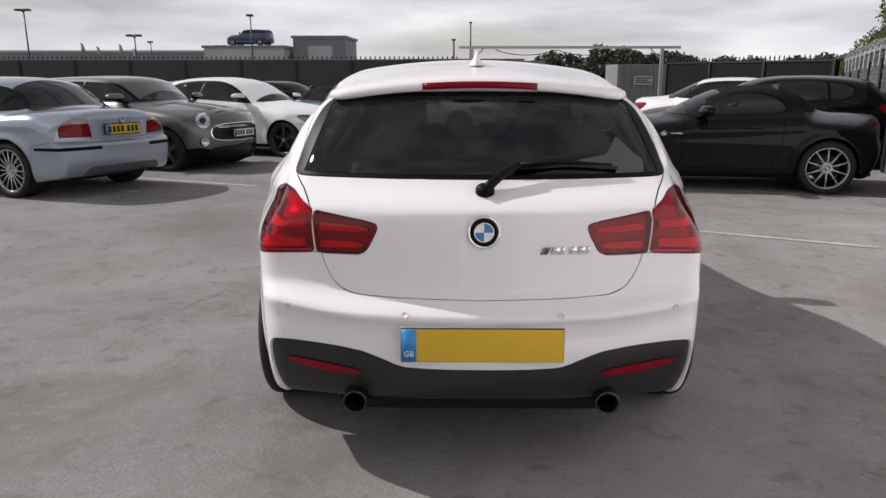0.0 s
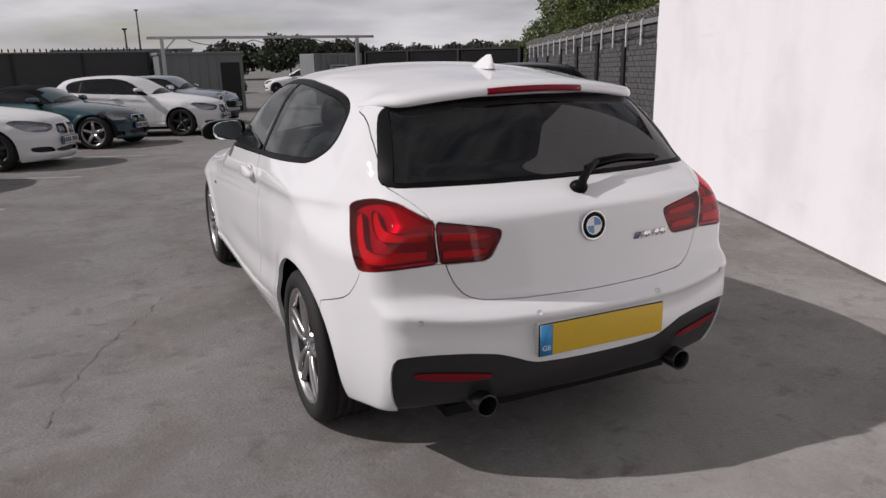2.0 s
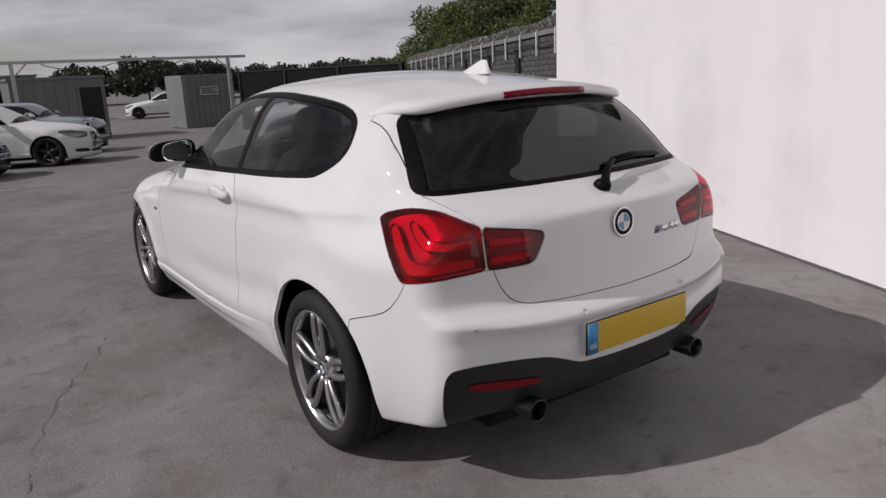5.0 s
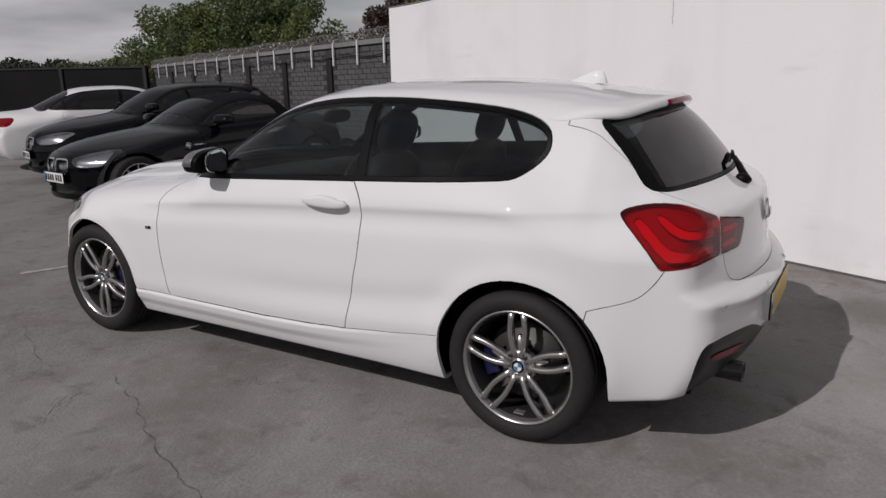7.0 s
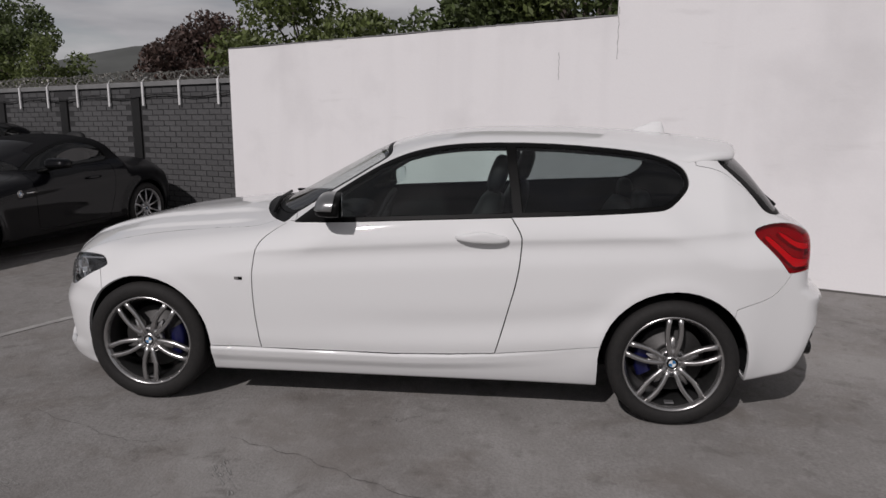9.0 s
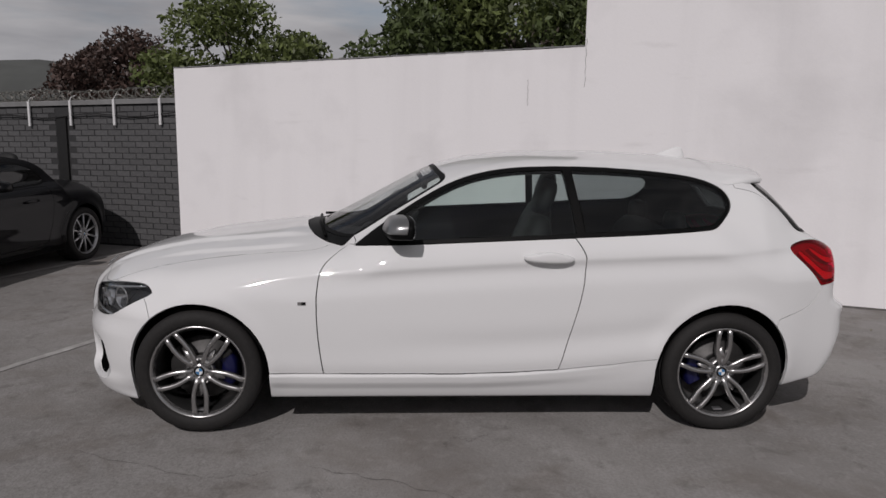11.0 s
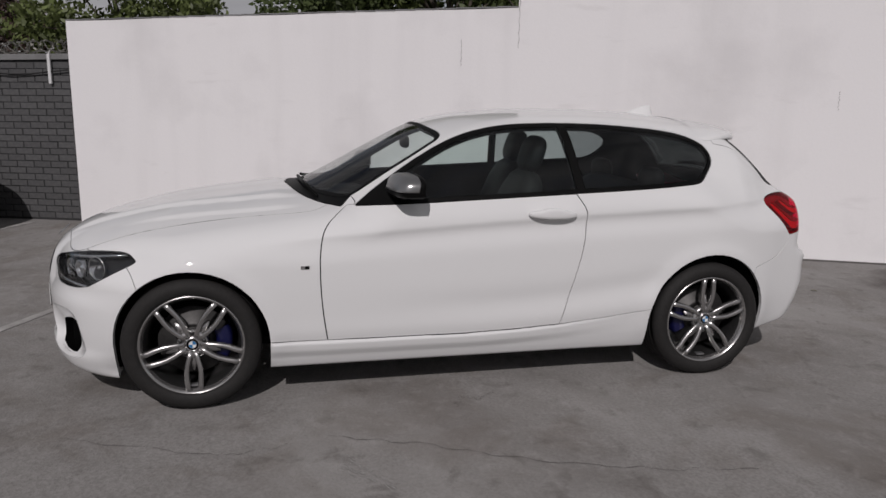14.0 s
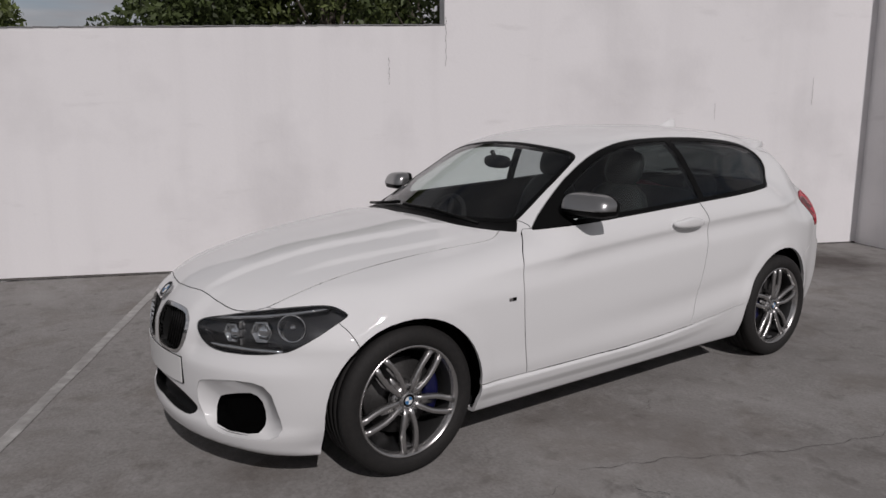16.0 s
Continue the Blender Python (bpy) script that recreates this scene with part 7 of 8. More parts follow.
        P["top"] = [(2.10, 0.45), (1.88, 0.58), (1.74, 0.68), (1.58, 0.75), (1.3, 0.82), (0.9, 0.88), (0.66, 0.905), (0.58, 0.925), (0.50, 0.96), (0.18, 1.12), (-0.06, 1.215), (-0.25, 1.255), (-0.5, 1.270), (-0.8, 1.25), (-1.0, 1.19), (-1.15, 1.085), (-1.27, 0.98), (-1.4, 0.945), (-1.7, 0.93), (-1.95, 0.91), (-2.2, 0.84)]
        P["nose"] = [(z, y - 0.31) for z, y in HERO["nose"]]
        P["tail"] = [(0.0, -1.82), (0.2, -1.90), (0.35, -1.97), (0.55, -2.0), (0.65, -1.97), (0.8, -1.96), (0.9, -1.95), (1.0, -1.85), (1.3, -1.4)]
        P["tail_bow"] = [(0.0, 0.32), (1.5, 0.32)]
        P["floor"] = [(-2.2, 0.10), (-1.6, 0.02), (2.2, 0.0)]
        P["section"] = [(0.10, 0.80), (0.2, 0.838), (0.285, 0.868), (0.45, 0.875), (0.6, 0.885), (0.72, 0.885), (0.80, 0.87), (0.86, 0.84), (0.90, 0.80), (0.94, 0.755), (1.0, 0.72), (1.1, 0.68), (1.2, 0.62), (1.28, 0.50), (1.5, 0.3)]
        P["plan_low"] = [(2.0, 0.26), (1.78, 0.13), (1.58, 0.05), (1.3, 0.0), (0.7, 0.015), (0.0, 0.03), (-0.6, 0.02), (-1.2, 0.0), (-1.5, 0.015), (-1.8, 0.07), (-2.0, 0.13)]
        P["plan_up"] = [(0.6, 0.08), (0.2, 0.03), (-0.3, 0.0), (-0.7, 0.0), (-1.1, 0.05), (-1.5, 0.12), (-2.0, 0.2)]
        P["crease"] = [(1.0, 0.70), (0.0, 0.73), (-1.0, 0.78), (-2.0, 0.80)]
        P["rise"], P["ridge"], P["flare"], P["core"] = 0.03, 0.008, 0.022, 0.62
        win = rounded([(0.38, 0.90), (0.38, 0.90), (-0.3, 0.925), (-0.72, 0.935), (-0.80, 0.98), (-0.72, 1.10), (-0.55, 1.175), (-0.30, 1.195), (-0.08, 1.15), (0.16, 1.04)])
        panes = [grown(win, -0.015)]
        screen = rounded([(-0.06, 0.57), (-0.06, 0.57), (0.35, 0.52), (0.60, 0.38), (0.60, 0.30), (0.53, -0.08), (0.4, -0.11), (-0.06, -0.08), (-0.06, -0.08)])
        rear, rear_chart = rounded([(-0.06, -1.20), (-0.06, -1.20), (0.30, -1.18), (0.36, -1.10), (0.30, -0.97), (-0.06, -0.96), (-0.06, -0.96)]), "top"
        doors = [rounded([(0.38, 0.89), (0.38, 0.89), (0.42, 0.7), (0.40, 0.29), (0.40, 0.29), (-0.62, 0.29), (-0.62, 0.29), (-0.74, 0.6), (-0.74, 0.92), (-0.74, 0.92)])]
        head = [(u + 0.31, z - 0.02) for u, z in HEADLAMP]
        tails = [rounded([(-1.50, 0.70), (-1.50, 0.70), (-1.15, 0.70), (-1.05, 0.74), (-1.15, 0.82), (-1.50, 0.82), (-1.50, 0.82)], 1), None]
        intake = rounded([(0.46, 0.27), (0.50, 0.24), (0.68, 0.25), (0.70, 0.33), (0.50, 0.33)], 1)
        kidney, low_in = [(u, z - 0.06) for u, z in KIDNEY], rounded([(-0.06, 0.25), (-0.06, 0.25), (0.34, 0.25), (0.38, 0.34), (-0.06, 0.35), (-0.06, 0.35)], 1)
        bonnet = rounded([(-0.06, 1.75), (-0.06, 1.75), (0.4, 1.67), (0.58, 1.53), (0.68, 1.34), (0.72, 0.9), (0.70, 0.6), (0.62, 0.44), (0.62, 0.44), (0.3, 0.57), (-0.06, 0.62), (-0.06, 0.62)])
    else:
        P["axles"] = (-1.30, 1.30)
        P["top"] = [(2.3, 0.62), (2.08, 0.76), (1.95, 0.85), (1.7, 0.93), (1.3, 0.985), (0.95, 1.015), (0.88, 1.03), (0.80, 1.07), (0.50, 1.27), (0.38, 1.345), (0.2, 1.395), (-0.3, 1.42), (-1.0, 1.41), (-1.7, 1.38), (-2.2, 1.33)]
        P["crown"] = [(-2.0, 0.10), (0.1, 0.10), (0.5, 0.08), (1.0, 0.12), (2.1, 0.16)]
        P["shoulder"] = [(-2.0, 0.07), (0.0, 0.06), (0.6, 0.08), (0.9, 0.14), (2.0, 0.12)]
        P["nose"] = [(0, 1.92), (0.2, 2.0), (0.3, 2.04), (0.5, 2.06), (0.65, 2.05), (0.78, 2.01), (0.88, 1.95), (1.0, 1.85)]
        P["tail"] = [(0.0, -1.9), (0.25, -2.05), (0.5, -2.10), (0.7, -2.08), (0.9, -2.05), (1.1, -2.0), (1.4, -1.86)]
        P["tail_bow"] = [(0.0, 0.22), (1.5, 0.22)]
        P["nose_bow"], P["nose_bow4"] = 0.36, 0.2
        P["plan_low"] = [(2.1, 0.22), (1.85, 0.10), (1.6, 0.03), (1.3, 0.0), (-1.3, 0.0), (-1.7, 0.02), (-2.0, 0.10), (-2.15, 0.18)]
        P["plan_up"] = [(1.0, 0.09), (0.5, 0.02), (0.0, 0.0), (-1.2, 0.0), (-1.8, 0.04), (-2.1, 0.10)]
        P["section"] = [(0.10, 0.80), (0.2, 0.84), (0.285, 0.87), (0.45, 0.875), (0.6, 0.885), (0.8, 0.89), (0.92, 0.88), (0.98, 0.85), (1.03, 0.815), (1.1, 0.785), (1.2, 0.74), (1.3, 0.69), (1.38, 0.62), (1.46, 0.5), (1.6, 0.3)]
        P["crease"] = [(1.0, 0.86), (-2.0, 0.90)]
        P["rise"], P["ridge"], P["core"] = 0.01, 0.006, 0.70
        win = rounded([(0.68, 1.015), (0.68, 1.015), (-0.5, 1.03), (-1.85, 1.04), (-1.9, 1.08), (-1.82, 1.25), (-1.72, 1.31), (-1.0, 1.34), (-0.2, 1.345), (0.22, 1.315), (0.36, 1.25)])
        po = grown(win, -0.02)
        panes = [clip(po, 1, 0, -0.28), clip(clip(po, -1, 0, 0.33), 1, 0, -1.2), clip(po, -1, 0, 1.25)]
        screen = rounded([(-0.06, 0.84), (-0.06, 0.84), (0.40, 0.78), (0.64, 0.64), (0.655, 0.58), (0.61, 0.30), (0.5, 0.28), (-0.06, 0.32), (-0.06, 0.32)])
        rear, rear_chart = rounded([(-0.06, 1.06), (-0.06, 1.06), (0.58, 1.06), (0.55, 1.33), (-0.06, 1.35), (-0.06, 1.35)]), "rear"
        doors = [rounded([(0.66, 1.01), (0.66, 1.01), (0.72, 0.8), (0.70, 0.29), (0.70, 0.29), (-0.30, 0.29), (-0.30, 0.29), (-0.31, 1.02), (-0.31, 1.02)])]
        head = [(-1.20 + 0.155 * math.cos(2 * math.pi * k / 22), 0.765 + 0.125 * math.sin(2 * math.pi * k / 22)) for k in range(22)]
        tails = [rounded([(-1.40, 0.72), (-1.40, 0.72), (-1.15, 0.72), (-1.15, 0.92), (-1.40, 0.92), (-1.40, 0.92)], 1), None]
        intake = circle_poly(0.66, 0.44, 0.062, 16)
        kidney, low_in = rounded([(-0.06, 0.45), (-0.06, 0.45), (0.44, 0.46), (0.53, 0.49), (0.57, 0.56), (0.55, 0.63), (0.47, 0.675), (0.30, 0.70), (-0.06, 0.705), (-0.06, 0.705)]), rounded([(-0.06, 0.20), (-0.06, 0.20), (0.60, 0.21), (0.62, 0.30), (0.52, 0.37), (-0.06, 0.38), (-0.06, 0.38)], 1)
        bonnet = rounded([(-0.06, 1.94), (-0.06, 1.94), (0.35, 1.86), (0.50, 1.78), (0.70, 1.5), (0.75, 1.2), (0.72, 0.85), (0.66, 0.66), (0.66, 0.66), (0.40, 0.80), (-0.06, 0.86), (-0.06, 0.86)])
    ra, fa = P["axles"]
    soft = kind == "roadster"
    zs = 0.93 if soft else 1.0
    pn = [("wheel_arch", "side", arch(fa, 0.32, 0.352), None, "hole", lower), ("wheel_arch", "side", arch(ra, 0.32, 0.352), None, "hole", lower)]
    pn += [("side_window", "side", q, DARKGLASS, "glass") for q in panes if len(q) > 2]
    pn += [("window_trim", "side", win, TRIM, "panel")]
    if not soft:
        pn[-1] = ("window_trim", "side", win, TRIM, "panel")
    front_low = lambda c: (c[:, 2] > zs - 0.05) & (c[:, 1] > screen[-1][1] - 0.2)
    pn += [("windscreen", "top", grown(screen, -0.012), QUARTER, "glass", front_low), ("windscreen_surround", "top", screen, TRIM, "panel", front_low)]
    pn += [("tail_light", "rear_corner", q, REDLENS, "panel") for q in tails if q]
    pn += [("rear_window", rear_chart, grown(rear, -0.012), DARKGLASS, "glass", lambda c: c[:, 2] > zs - 0.05), ("rear_window_surround", rear_chart, rear, TRIM, "panel", lambda c: c[:, 2] > zs - 0.05)]
    if soft:
        pn += [("soft_top", "side", [(0.12, 0.955), (0.05, 1.6), (-1.5, 1.6), (-1.35, 0.965), (-0.8, 0.95)], CANVAS, "panel", lambda c: c[:, 2] > 0.96),
               ("soft_top", "top", [(-0.06, -0.06), (0.9, -0.06), (0.9, -1.35), (-0.06, -1.35)], CANVAS, "panel", lambda c: c[:, 2] > 0.985)]
    pn += [("grille", "front", kidney, MESHBLK, "recess"), ("grille_surround", "front", grown(kidney, 0.014), CHROME, "panel", None, 0.0), ("headlamp", "front_corner", head, LAMPBED if kind != "mini" else CHROME, "lamp"),
           ("lower_intake", "front", low_in, MESHBLK, "recess"), ("fog_recess", "front", intake, MESHBLK, "recess")]
    if kind == "old_saloon":
        pn += [("clear_lens", "rear_corner", rounded([(-1.805, 0.836), (-1.805, 0.836), (-1.45, 0.836), (-1.43, 0.85), (-1.50, 0.878), (-1.57, 0.885), (-1.77, 0.885), (-1.77, 0.885)], 1), PINKLENS, "panel"),
               ("bumper_strip", "rear", [(0.36, 0.552), (0.80, 0.552), (0.80, 0.588), (0.36, 0.588)], TRIM, "panel", lambda c: c[:, 1] < -2.0),
               ("bumper_strip", "side", [(-2.6, 0.552), (-1.86, 0.552), (-1.86, 0.580), (-2.6, 0.588)], TRIM, "panel", lambda c: c[:, 1] < -1.8),
               ("bumper_recess", "rear", rounded([(-0.06, 0.05), (-0.06, 0.05), (0.60, 0.05), (0.56, 0.30), (0.50, 0.345), (0.46, 0.355), (-0.06, 0.36), (-0.06, 0.36)], 1), SHADEDSILVER, "panel", lambda c: c[:, 1] < -2.0),
               ("boot_lid", "rear", rounded([(-0.06, 0.655), (-0.06, 0.655), (0.40, 0.66), (0.445, 0.68), (0.48, 0.84), (0.56, 0.90), (0.66, 0.935), (0.66, 0.97), (0.66, 0.97), (-0.06, 1.0), (-0.06, 1.0)]), paint, "panel", lambda c: c[:, 1] < -2.16),
               ("boot_lid", "top", [(-0.06, -2.6), (0.66, -2.6), (0.68, -2.2), (0.66, -1.72), (-0.06, -1.76)], paint, "panel", lambda c: c[:, 2] > 0.93),
               ("rear_bumper", "rear", [(-0.06, 0.05), (1.0, 0.05), (1.0, 0.648), (-0.06, 0.648)], paint, "panel", lambda c: c[:, 1] < -2.1),
               ("rear_bumper", "side", [(-2.7, 0.05), (-1.78, 0.05), (-1.82, 0.60), (-2.1, 0.645), (-2.7, 0.648)], paint, "panel", lambda c: c[:, 1] < -1.6)]
    if kind == "mini":
        pn += [("lower_bumper", "front", [(-0.06, 0.05), (1.0, 0.05), (1.0, 0.33), (0.70, 0.36), (0.60, 0.33), (-0.06, 0.40)], TRIM, "panel")]
    pn += [("door", "side", q, paint, "panel") for q in doors]
    pn += [("bonnet", "top", bonnet, paint, "panel", lambda c: c[:, 2] > 0.62), ("sill_trim", "side", [(fa - 0.30, 0.05), (fa - 0.30, 0.235), (ra + 0.30, 0.235), (ra + 0.30, 0.05)], TRIM, "panel")]
    P["panels"] = pn
    return P


def other_car(name, label, kind, paint, m, wheel="five", metal=ALLOY, step=0.055, yellow_rear=True, right=True, boot_z=0.56):
    """One parked car with its panels, wheels, seats, mirrors, plates and badges."""
    P = car_spec(kind, paint)
    car = tagged(empty(name), label, "car")
    f = build_shell(P, car, step)
    wheels_for(car, P, wheel, metal, xf=0.755, xr=0.765)
    ra, fa = P["axles"]
    soft = kind == "roadster"
    cabin(car, ra, fa, mid=-0.22 if soft else -0.08 if kind == "old_saloon" else -0.30, rear=not soft, dash_y=0.15 if soft else 0.62, dash_z=0.80 if soft else 0.86)
    for s in (-1, 1):
        y, z = {"roadster": (0.14, 0.96), "mini": (0.50, 1.08)}.get(kind, (0.42, 1.06))
        wing_mirror(car, s, y, z, abs(on_body(f, y, z - 0.08, s)) - 0.01, paint, 0.95)
        for hy in ([-0.40] if soft or kind == "hatch" else [-0.17, -1.02]):
            hz = 0.78 if soft else 0.90
            bm = bmesh.new()
            hx = on_body(f, hy, hz, s)
            blob(bm, (hx + s * 0.018, hy, hz), (0.014, 0.11, 0.018), 2.8, 16, 8)
            part("door_handle", bm, paint, car)
    yr = on_rear(f, 0.0, boot_z)
    number_plate(car, pose(0, yr - 0.02, boot_z, 90, 0, 0), True)
    lo, hi = 1.0, 3.0
    for _ in range(17):
        mid = (lo + hi) / 2
        lo, hi = (mid, hi) if float(f(np.array([0.0]), np.array([mid]), np.array([0.42]))[0]) < 0 else (lo, mid)
    pz = 0.56 if kind == "mini" else 0.42
    number_plate(car, pose(0, lo + (0.035 if kind == "mini" else 0.02), pz, 90, 0, 180), False)
    if kind != "mini":
        roundel(car, 0.04, pose(0, on_rear(f, 0, 0.86 if not soft else 0.80) - 0.002, 0.86 if not soft else 0.80, 92, 0, 0))
        for s in (-1, 1):
            for k in range(5):
                bm = bmesh.new()
                x = s * (0.055 + 0.036 * k)
                tube(bm, [(x, lo - 0.03, 0.51 - (0.06 if soft else 0)), (x, lo - 0.06, 0.65 - (0.06 if soft else 0))], 0.005, 6)
                part("grille_bar", bm, CHROME, car)
    else:
        for k in range(2):
            bm = bmesh.new()
            tube(bm, [(-0.46, lo - 0.10, 0.645 + 0.02 * k), (0, lo + 0.0, 0.65 + 0.02 * k), (0.46, lo - 0.10, 0.645 + 0.02 * k)], 0.007, 6)
            part("grille_bar", bm, CHROME, car)
        for s in (-1, 1):
            bm = bmesh.new()
            hy = 1.2 + 0.615
            lathe(bm, [(-0.02, 0.070), (0.012, 0.074), (0.016, 0.068), (-0.02, 0.060)], 28, axis="y", m=pose(s * 0.615, hy, 0.765, 20, 0, -s * 40))
            part("headlamp_ring", bm, PLATEW, car)
            bm = bmesh.new()
            blob(bm, (0, -0.03, 0), (0.05, 0.03, 0.05), 2.0, 16, 10, m=pose(s * 0.615, hy, 0.765, 20, 0, -s * 40))
            part("headlamp_lens", bm, TRIM, car)
            bm = bmesh.new()
            fy = 1.86
            lathe(bm, [(-0.05, 0.055), (0.012, 0.060), (0.014, 0.050), (-0.01, 0.042), (-0.01, 0.0)], 24, axis="y", m=pose(s * 0.655, fy, 0.44, 0, 0, -s * 30))
            part("fog_lamp", bm, CHROME, car)
            bm = bmesh.new()
            box(bm, s * 0.10, s * 0.34, 0.95, 1.86, 0.0, 0.002)
            for v in bm.verts:
                v.co.z += on_top(f, abs(v.co.x), v.co.y) + 0.002
            bmesh.ops.subdivide_edges(bm, edges=list(bm.edges), cuts=4, use_grid_fill=True)
            for v in bm.verts:
                v.co.z = on_top(f, abs(v.co.x), v.co.y) + 0.003
            part("bonnet_stripe", bm, BLACKP, car, smooth=False)
    if soft and paint is BLACKP:
        for s in (-1, 1):
            roundel(car, 0.035, pose(on_body(f, 0.62, 0.70, s) + s * 0.002, 0.62, 0.70, 90, 0, s * 90))
            bm = bmesh.new()
            bx = on_body(f, 0.47, 0.70, s)
            box(bm, bx - 0.001, bx + s * 0.004, 0.39, 0.54, 0.693, 0.707)
            part("side_repeater", bm, CHROME, car)
    car.matrix_basis = m
    return car


G1 = (E1.x, E1.y)
G2 = (-E1.x, -E1.y)
other_car("saloon_car", "silver-blue saloon with wire-look alloy wheels parked in the yard", "old_saloon", SILVERP, parked((-5.10, 3.80), (-0.83, -1.44), (-0.93, 0.37)), "mesh", ALLOY, boot_z=0.765, step=0.038)
other_car("compact_estate_car", "grey metallic compact car with black bonnet stripes", "mini", GREYP, parked((-4.35, 6.45), (0.83, 1.30), (0.94, -0.33)), "five", DARKALLOY)
white_a = other_car("hatchback_car", "white three-door hatchback with dark five-spoke wheels", "hatch", WHITE, parked((-3.10, 8.70), (0.83, 1.345), (0.92, -0.39)), "star", DARKALLOY, step=0.04)
other_car("roadster_car", "teal two-seat roadster with black fabric top", "roadster", TEALP, parked((-1.72, 11.80), (0.83, 1.248), G1), "five", ALLOY)
white_b = other_car("hatchback_car", "white five-door hatchback with dark alloy wheels", "hatch_five", WHITE, parked((0.12, 13.95), (0.83, 1.345), G1), "star", DARKALLOY)
other_car("roadster_car", "black two-seat roadster with black fabric top", "roadster", BLACKP, parked((4.316, 4.165), (-0.83, -1.248), (-0.984, 0.18)), "multi", ALLOY, step=0.035)
black_hatch = other_car("hatchback_car", "black five-door hatchback parked between two other cars", "hatch_five", BLACKP, parked((6.04, 6.95), (-0.83, -1.345), (-0.94, 0.34)), "five", ALLOY)
white_saloon = other_car("saloon_car", "white saloon parked with its tail to the yard", "saloon", WHITE, parked((3.6, 10.7), (0.74, -2.35), G1), "five", ALLOY)
red_car = other_car("hatchback_car", "dark red hatchback in the far row", "hatch_five", REDP, parked((-6.6, 16.2), (0.83, 1.345), G1), "star", DARKALLOY, step=0.07)

def another(ob, world_xy, local_xy, heading, label):
    return tagged(copy_thing(ob, parked(world_xy, local_xy, heading)), label)


another(white_b, (-7.9, 13.2), (0.83, 1.345), G1, "white hatchback standing in the second row")
another(black_hatch, (-4.3, 17.6), (0.83, 1.345), G1, "black hatchback in the far row")
another(white_b, (-9.6, 10.4), (0.83, 1.345), G1, "white hatchback behind the grey compact car")
another(black_hatch, (-10.6, 7.6), (0.83, 1.44), G1, "dark hatchback behind the silver saloon")
other_car("compact_estate_car", "silver upright compact car parked in front of the grey cabin", "mini", SILVERP, parked((1.0, 17.4), (0.83, 1.30), G1), "five", ALLOY, step=0.08)
another(black_hatch, (6.4, 43.0), (0.83, 1.44), (0.9, 0.2), "dark hatchback beyond the gate")
another(white_a, (8.6, 42.0), (0.83, 1.345), (-0.9, 0.3), "white hatchback beyond the gate")
another(black_hatch, (2.0, 47.0), (0.83, 1.44), (0.95, -0.1), "dark hatchback parked beyond the gate")
blue_car = other_car("compact_estate_car", "dark blue compact car displayed on the pale block", "mini", BLUEP, Matrix.Translation((-17.9, 62.0, fall(60) + 4.07)) @ Matrix.Rotation(radians(80), 4, "Z"), "five", ALLOY, step=0.08)


# ==== trees, bushes and hill ====
def leaf_shader(name, color, var=0.5):
    m = bpy.data.materials.new(name)
    m.use_nodes = True
    n, l = m.node_tree.nodes, m.node_tree.links
    b = n["Principled BSDF"]
    b.inputs["Roughness"].default_value = 0.55
    g = n.new("ShaderNodeNewGeometry")
    r = n.new("ShaderNodeMapRange")
    r.inputs["To Min"].default_value, r.inputs["To Max"].default_value = 1 - var, 1 + var
    l.new(g.outputs["Random Per Island"], r.inputs["Value"])
    v = n.new("ShaderNodeVectorMath")
    v.operation = "SCALE"
    v.inputs[0].default_value = color
    l.new(r.outputs["Result"], v.inputs["Scale"])
    l.new(v.outputs[0], b.inputs["Base Color"])
    tr = n.new("ShaderNodeBsdfTranslucent")
    l.new(v.outputs[0], tr.inputs["Color"])
    mx = n.new("ShaderNodeMixShader")
    mx.inputs[0].default_value = 0.3
    l.new(b.outputs[0], mx.inputs[1])
    l.new(tr.outputs[0], mx.inputs[2])
    l.new(mx.outputs[0], n["Material Output"].inputs["Surface"])
    return m


LEAF = leaf_shader("green_leaves", (0.125, 0.155, 0.05))
LEAFD = leaf_shader("dark_green_leaves", (0.085, 0.112, 0.040))
LEAFFAR = leaf_shader("far_dark_leaves", (0.040, 0.050, 0.030), 0.35)
LEAFP = leaf_shader("purple_brown_leaves", (0.095, 0.062, 0.052))
BARK = shader("bark", (0.09, 0.075, 0.06), 0.9, grain=0.6, grain_scale=20, bump=0.6, bump_scale=25)


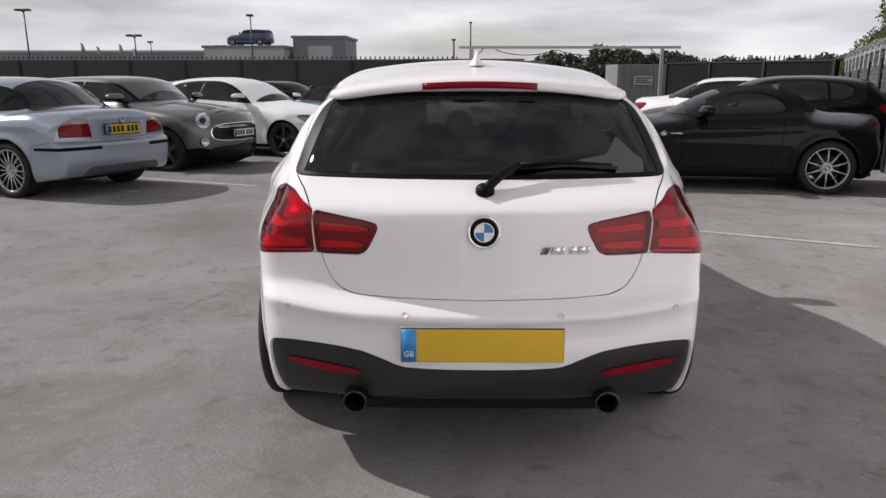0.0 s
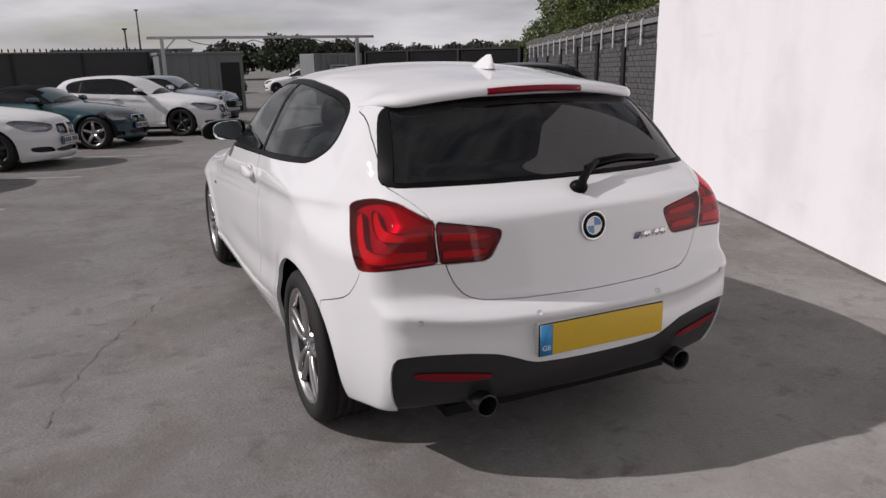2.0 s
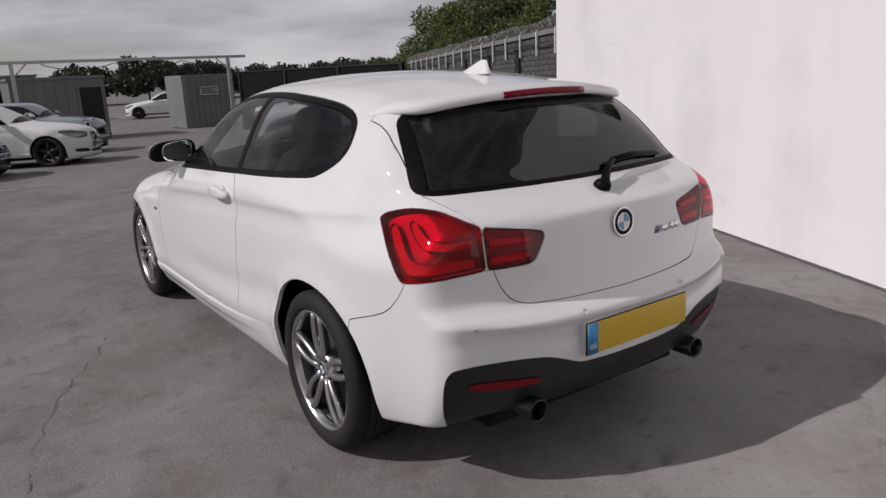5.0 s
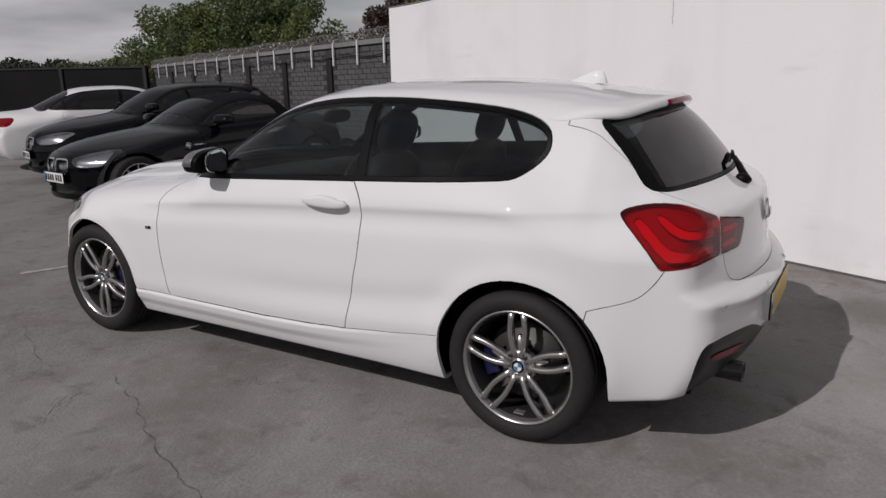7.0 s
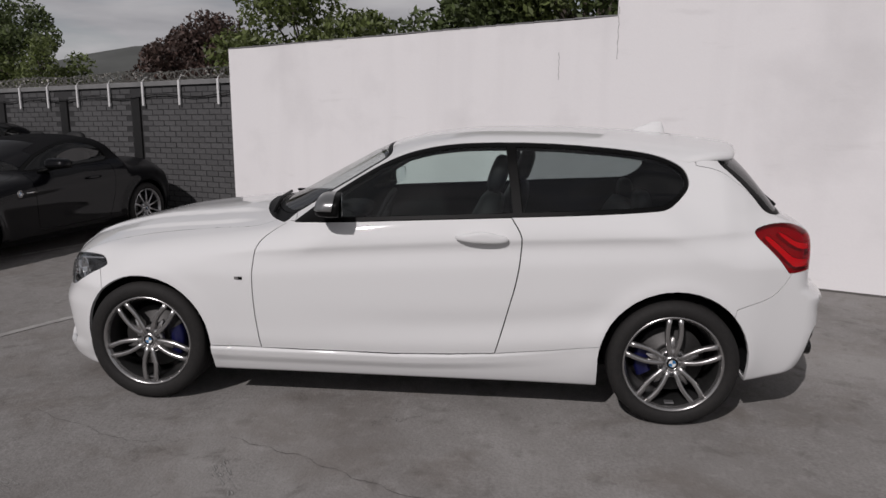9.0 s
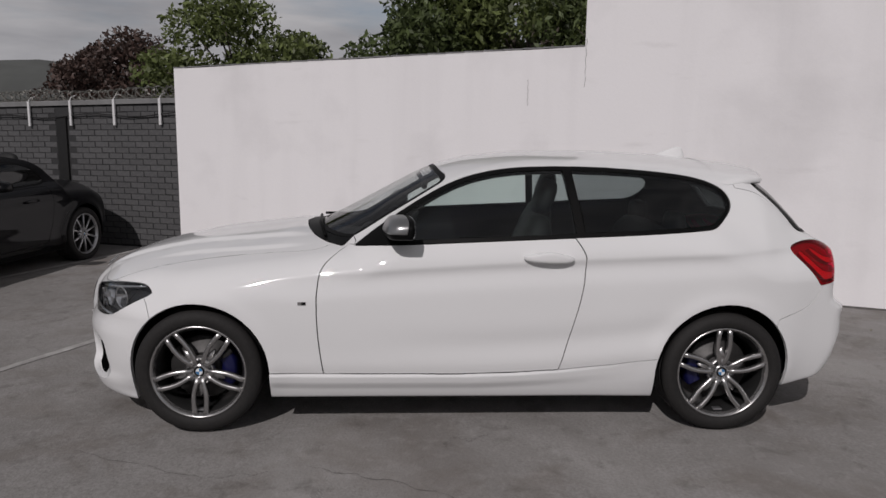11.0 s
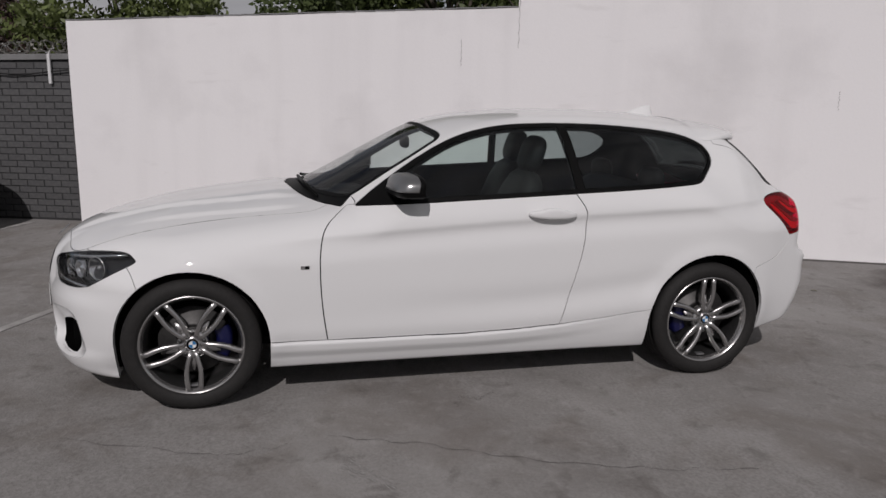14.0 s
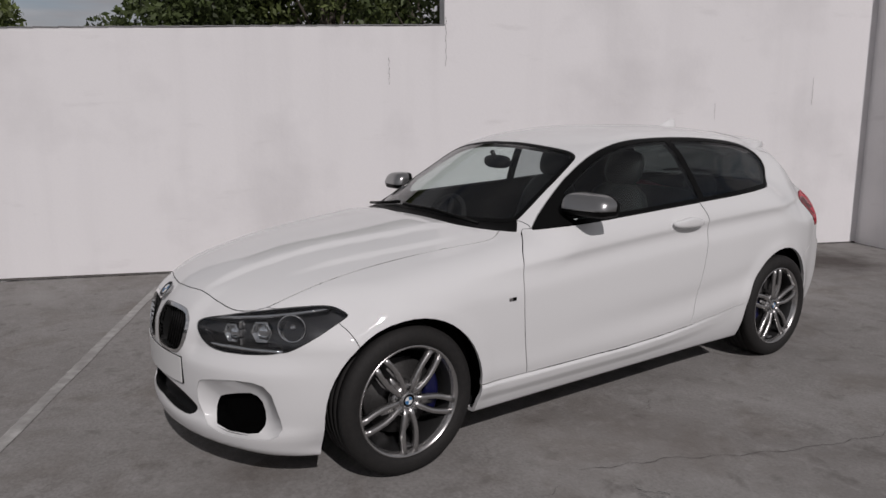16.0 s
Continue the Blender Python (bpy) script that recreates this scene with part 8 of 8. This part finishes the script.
def tree(x, y, base, h, r, leaf, mat, seed, count, squash=0.8, name="tree", label="broad leafy green tree behind the wall", low=0.25):
    """A tapered trunk with limbs and a crown of many separate leaves gathered in clumps."""
    rng = np.random.default_rng(seed)
    t = tagged(empty(name, Matrix.Translation((x, y, base))), label, "tree")
    bm = bmesh.new()
    lean = rng.uniform(-0.15, 0.15, 2) * h * 0.3
    top = Vector((lean[0], lean[1], h * 0.72))
    tube(bm, [(0, 0, -0.3), (lean[0] * 0.2, lean[1] * 0.2, h * 0.25), (lean[0] * 0.6, lean[1] * 0.6, h * 0.5), top], max(h * 0.028, 0.04), 8, h * 0.008)
    clumps = []
    for k in range(26):
        a = rng.uniform(0, 2 * math.pi)
        e = rng.uniform(-0.5, 1.0)
        rr = r * rng.uniform(0.35, 0.92)
        c = Vector((rr * math.cos(a) * math.sqrt(max(1 - e * e * 0.6, 0.1)), rr * math.sin(a) * math.sqrt(max(1 - e * e * 0.6, 0.1)), h * (low + (1 - low) * 0.5) + e * (h * (1 - low) * 0.42) * squash)) + Vector((lean[0], lean[1], 0)) * 0.5
        clumps.append((c, r * rng.uniform(0.22, 0.42)))
        s = Vector((lean[0] * 0.5, lean[1] * 0.5, h * rng.uniform(0.25, 0.55)))
        mid = s.lerp(c, 0.5) + Vector((0, 0, h * 0.04))
        tube(bm, [s, mid, c], max(h * 0.010, 0.012), 5, 0.006)
    part("trunk", bm, BARK, t)
    per = count // len(clumps)
    vs, fs = [], []
    for c, cr in clumps:
        d = rng.normal(size=(per, 3))
        d /= np.linalg.norm(d, axis=1)[:, None]
        p = np.array(c) + d * (cr * rng.uniform(0.25, 1.0, per) ** 0.5)[:, None] * np.array([1, 1, 0.8])
        ax = rng.normal(size=(per, 3))
        ax /= np.linalg.norm(ax, axis=1)[:, None]
        bx = np.cross(ax, rng.normal(size=(per, 3)))
        bx /= np.maximum(np.linalg.norm(bx, axis=1), 1e-6)[:, None]
        sz = leaf * rng.uniform(0.6, 1.3, per)
        for i in range(per):
            k = len(vs)
            a, b = ax[i] * sz[i], bx[i] * sz[i] * 0.45
            vs += [p[i] - a, p[i] + b, p[i] + a, p[i] - b]
            fs.append((k, k + 1, k + 2, k + 3))
    me = bpy.data.meshes.new("crown")
    me.from_pydata(vs, [], fs)
    me.materials.append(mat)
    crown = new("crown", me)
    crown.parent = t
    return t


def along(u, off):
    p = WA + WD * u - WN * off
    return p.x, p.y


SPOTS = [
    (-5.4, 2.6, 4.4, 1.7, 0.06, LEAFD, 7000, "dense dark shrub with broad leaves behind the white wall"), (-4.0, 2.4, 4.2, 1.7, 0.06, LEAF, 7000, "broad-leaved green shrub behind the white wall"),
    (-2.6, 2.7, 3.9, 1.5, 0.058, LEAFD, 6500, "dense dark shrub with broad leaves behind the white wall"), (-1.6, 3.0, 3.0, 1.1, 0.05, LEAFD, 3000, "low dark shrub behind the white wall"),
    (1.2, 3.2, 3.9, 1.45, 0.06, LEAF, 7500, "bright green rounded tree behind the wall"), (4.0, 3.1, 3.5, 1.30, 0.055, LEAFP, 5600, "purple-brown leaved tree behind the brick wall"),
    (8.3, 2.6, 3.3, 1.0, 0.055, LEAF, 2600, "pale green bush behind the brick wall"), (9.9, 2.7, 4.2, 1.35, 0.06, LEAFD, 5200, "tall green tree behind the brick wall"),
    (12.0, 2.8, 4.15, 1.5, 0.06, LEAF, 5600, "broad green tree behind the brick wall"), (14.6, 2.8, 4.0, 1.6, 0.065, LEAFD, 5200, "dark green tree behind the brick wall"),
    (17.4, 2.8, 4.1, 1.7, 0.07, LEAF, 4800, "green tree behind the brick wall"), (20.6, 2.8, 3.7, 1.6, 0.075, LEAFD, 4800, "dark green tree behind the brick wall"),
    (24.2, 2.8, 2.9, 1.6, 0.08, LEAF, 4400, "green tree behind the brick wall"), (28.0, 2.8, 2.7, 1.6, 0.09, LEAFD, 3800, "dark green tree behind the brick wall"),
    (32.0, 2.8, 2.7, 1.8, 0.10, LEAF, 3200, "green tree behind the brick wall"), (36.5, 2.8, 2.6, 1.9, 0.11, LEAFD, 2600, "low dark tree behind the brick wall"), (41.0, 2.8, 2.4, 1.8, 0.12, LEAFD, 2200, "low dark tree behind the brick wall"),
    (11.0, 1.4, 2.6, 0.8, 0.05, LEAF, 1500, "yellow-green bush behind the brick wall"), (6.6, 2.0, 2.3, 0.9, 0.05, LEAFD, 1500, "low dark bush behind the brick wall"),
]
for i, (u, off, h, r, lf, mat, cnt, lab) in enumerate(SPOTS):
    x, y = along(u, off)
    tree(x, y, fall(y), h * (1.08 if 8 < u < 20 else 1.0), r * (1.1 if u > 8 else 1.0), lf * 0.92, mat, 11 + i, int(cnt * 2.4), label=lab, low=0.12)
for i, (x, y, h, r) in enumerate(((12, 75, 4.6, 3.6), (16.5, 72, 5.2, 3.8), (21, 74, 4.6, 3.4), (25, 76, 4.4, 3.6), (7.5, 78, 3.6, 3.0), (30, 74, 4.0, 3.4), (36, 70, 4.0, 3.5), (3, 80, 3.2, 2.8), (42, 72, 4.2, 3.6), (24, 55, 3.2, 2.6), (30, 52, 3.2, 2.6))):
    tree(x, y, fall(60), h * 0.78, r, 0.27, LEAFFAR, 90 + i, 5200, label="distant dark tree beyond the gate", low=0.05)
# hill and far hedge line
bm = bmesh.new()
rows = []
for k in range(41):
    a = radians(-20 + 120 * k / 40)
    R = 900
    hgt = 4 + 2 * math.sin(k * 0.33) + 1.5 * math.sin(k * 0.9 + 1) + 78 * math.exp(-((math.degrees(a) - 64) / 13) ** 2)
    x, y = R * math.sin(a), R * math.cos(a)
    rows.append([bm.verts.new((x, y, -20)), bm.verts.new((x * 1.08, y * 1.08, hgt * 0.6)), bm.verts.new((x * 1.2, y * 1.2, hgt))])
for a, b in zip(rows, rows[1:]):
    for j in range(2):
        bm.faces.new((a[j], b[j], b[j + 1], a[j + 1]))
HILL = shader("far_hill", (0.10, 0.105, 0.10), 0.95, grain=0.5, grain_scale=0.02, stain=0.5, stain_scale=0.006)
tagged(part("backdrop_hill", bm, HILL), "distant grey-green hill", "hill", kind="structure")

# ==== bricks, last ====
bm = bmesh.new()
box(bm, -0.1045, 0.1045, -0.004, 0.007, -0.0325, 0.0325, 0.003)
brick_mesh = bpy.data.meshes.new("brick")
bm.to_mesh(brick_mesh)
bm.free()
brick_mesh.materials.append(DARKBRICK)
rnd = random.Random(9)
singles, verts, faces = 0, [], []
base_v = [v.co.copy() for v in brick_mesh.vertices]
base_f = [tuple(p.vertices) for p in brick_mesh.polygons]
for row in range(24):
    u = 0.12 + (0.112 if row % 2 else 0)
    while u < LEN - 0.15:
        near_post = any(abs(u - p) < 0.18 for p in PIERS)
        if not near_post:
            z = drop(u) + 0.06 + 0.0755 * row
            jit = Vector((rnd.uniform(-0.003, 0.003), -0.16 + rnd.uniform(-0.002, 0.003), z + rnd.uniform(-0.002, 0.002)))
            if u < 3.4 and singles < 300:
                b = new("brick", brick_mesh)
                b.parent = brick_wall
                b.location = Vector((u, 0, 0)) + jit
                singles += 1
            else:
                k = len(verts)
                verts += [v + Vector((u, 0, 0)) + jit for v in base_v]
                faces += [tuple(i + k for i in f) for f in base_f]
        u += 0.2245
me = bpy.data.meshes.new("brickwork")
me.from_pydata(verts, [], faces)
me.materials.append(DARKBRICK)
bw = new("brickwork", me)
bw.parent = brick_wall
tagged(bw, kind="stuff")
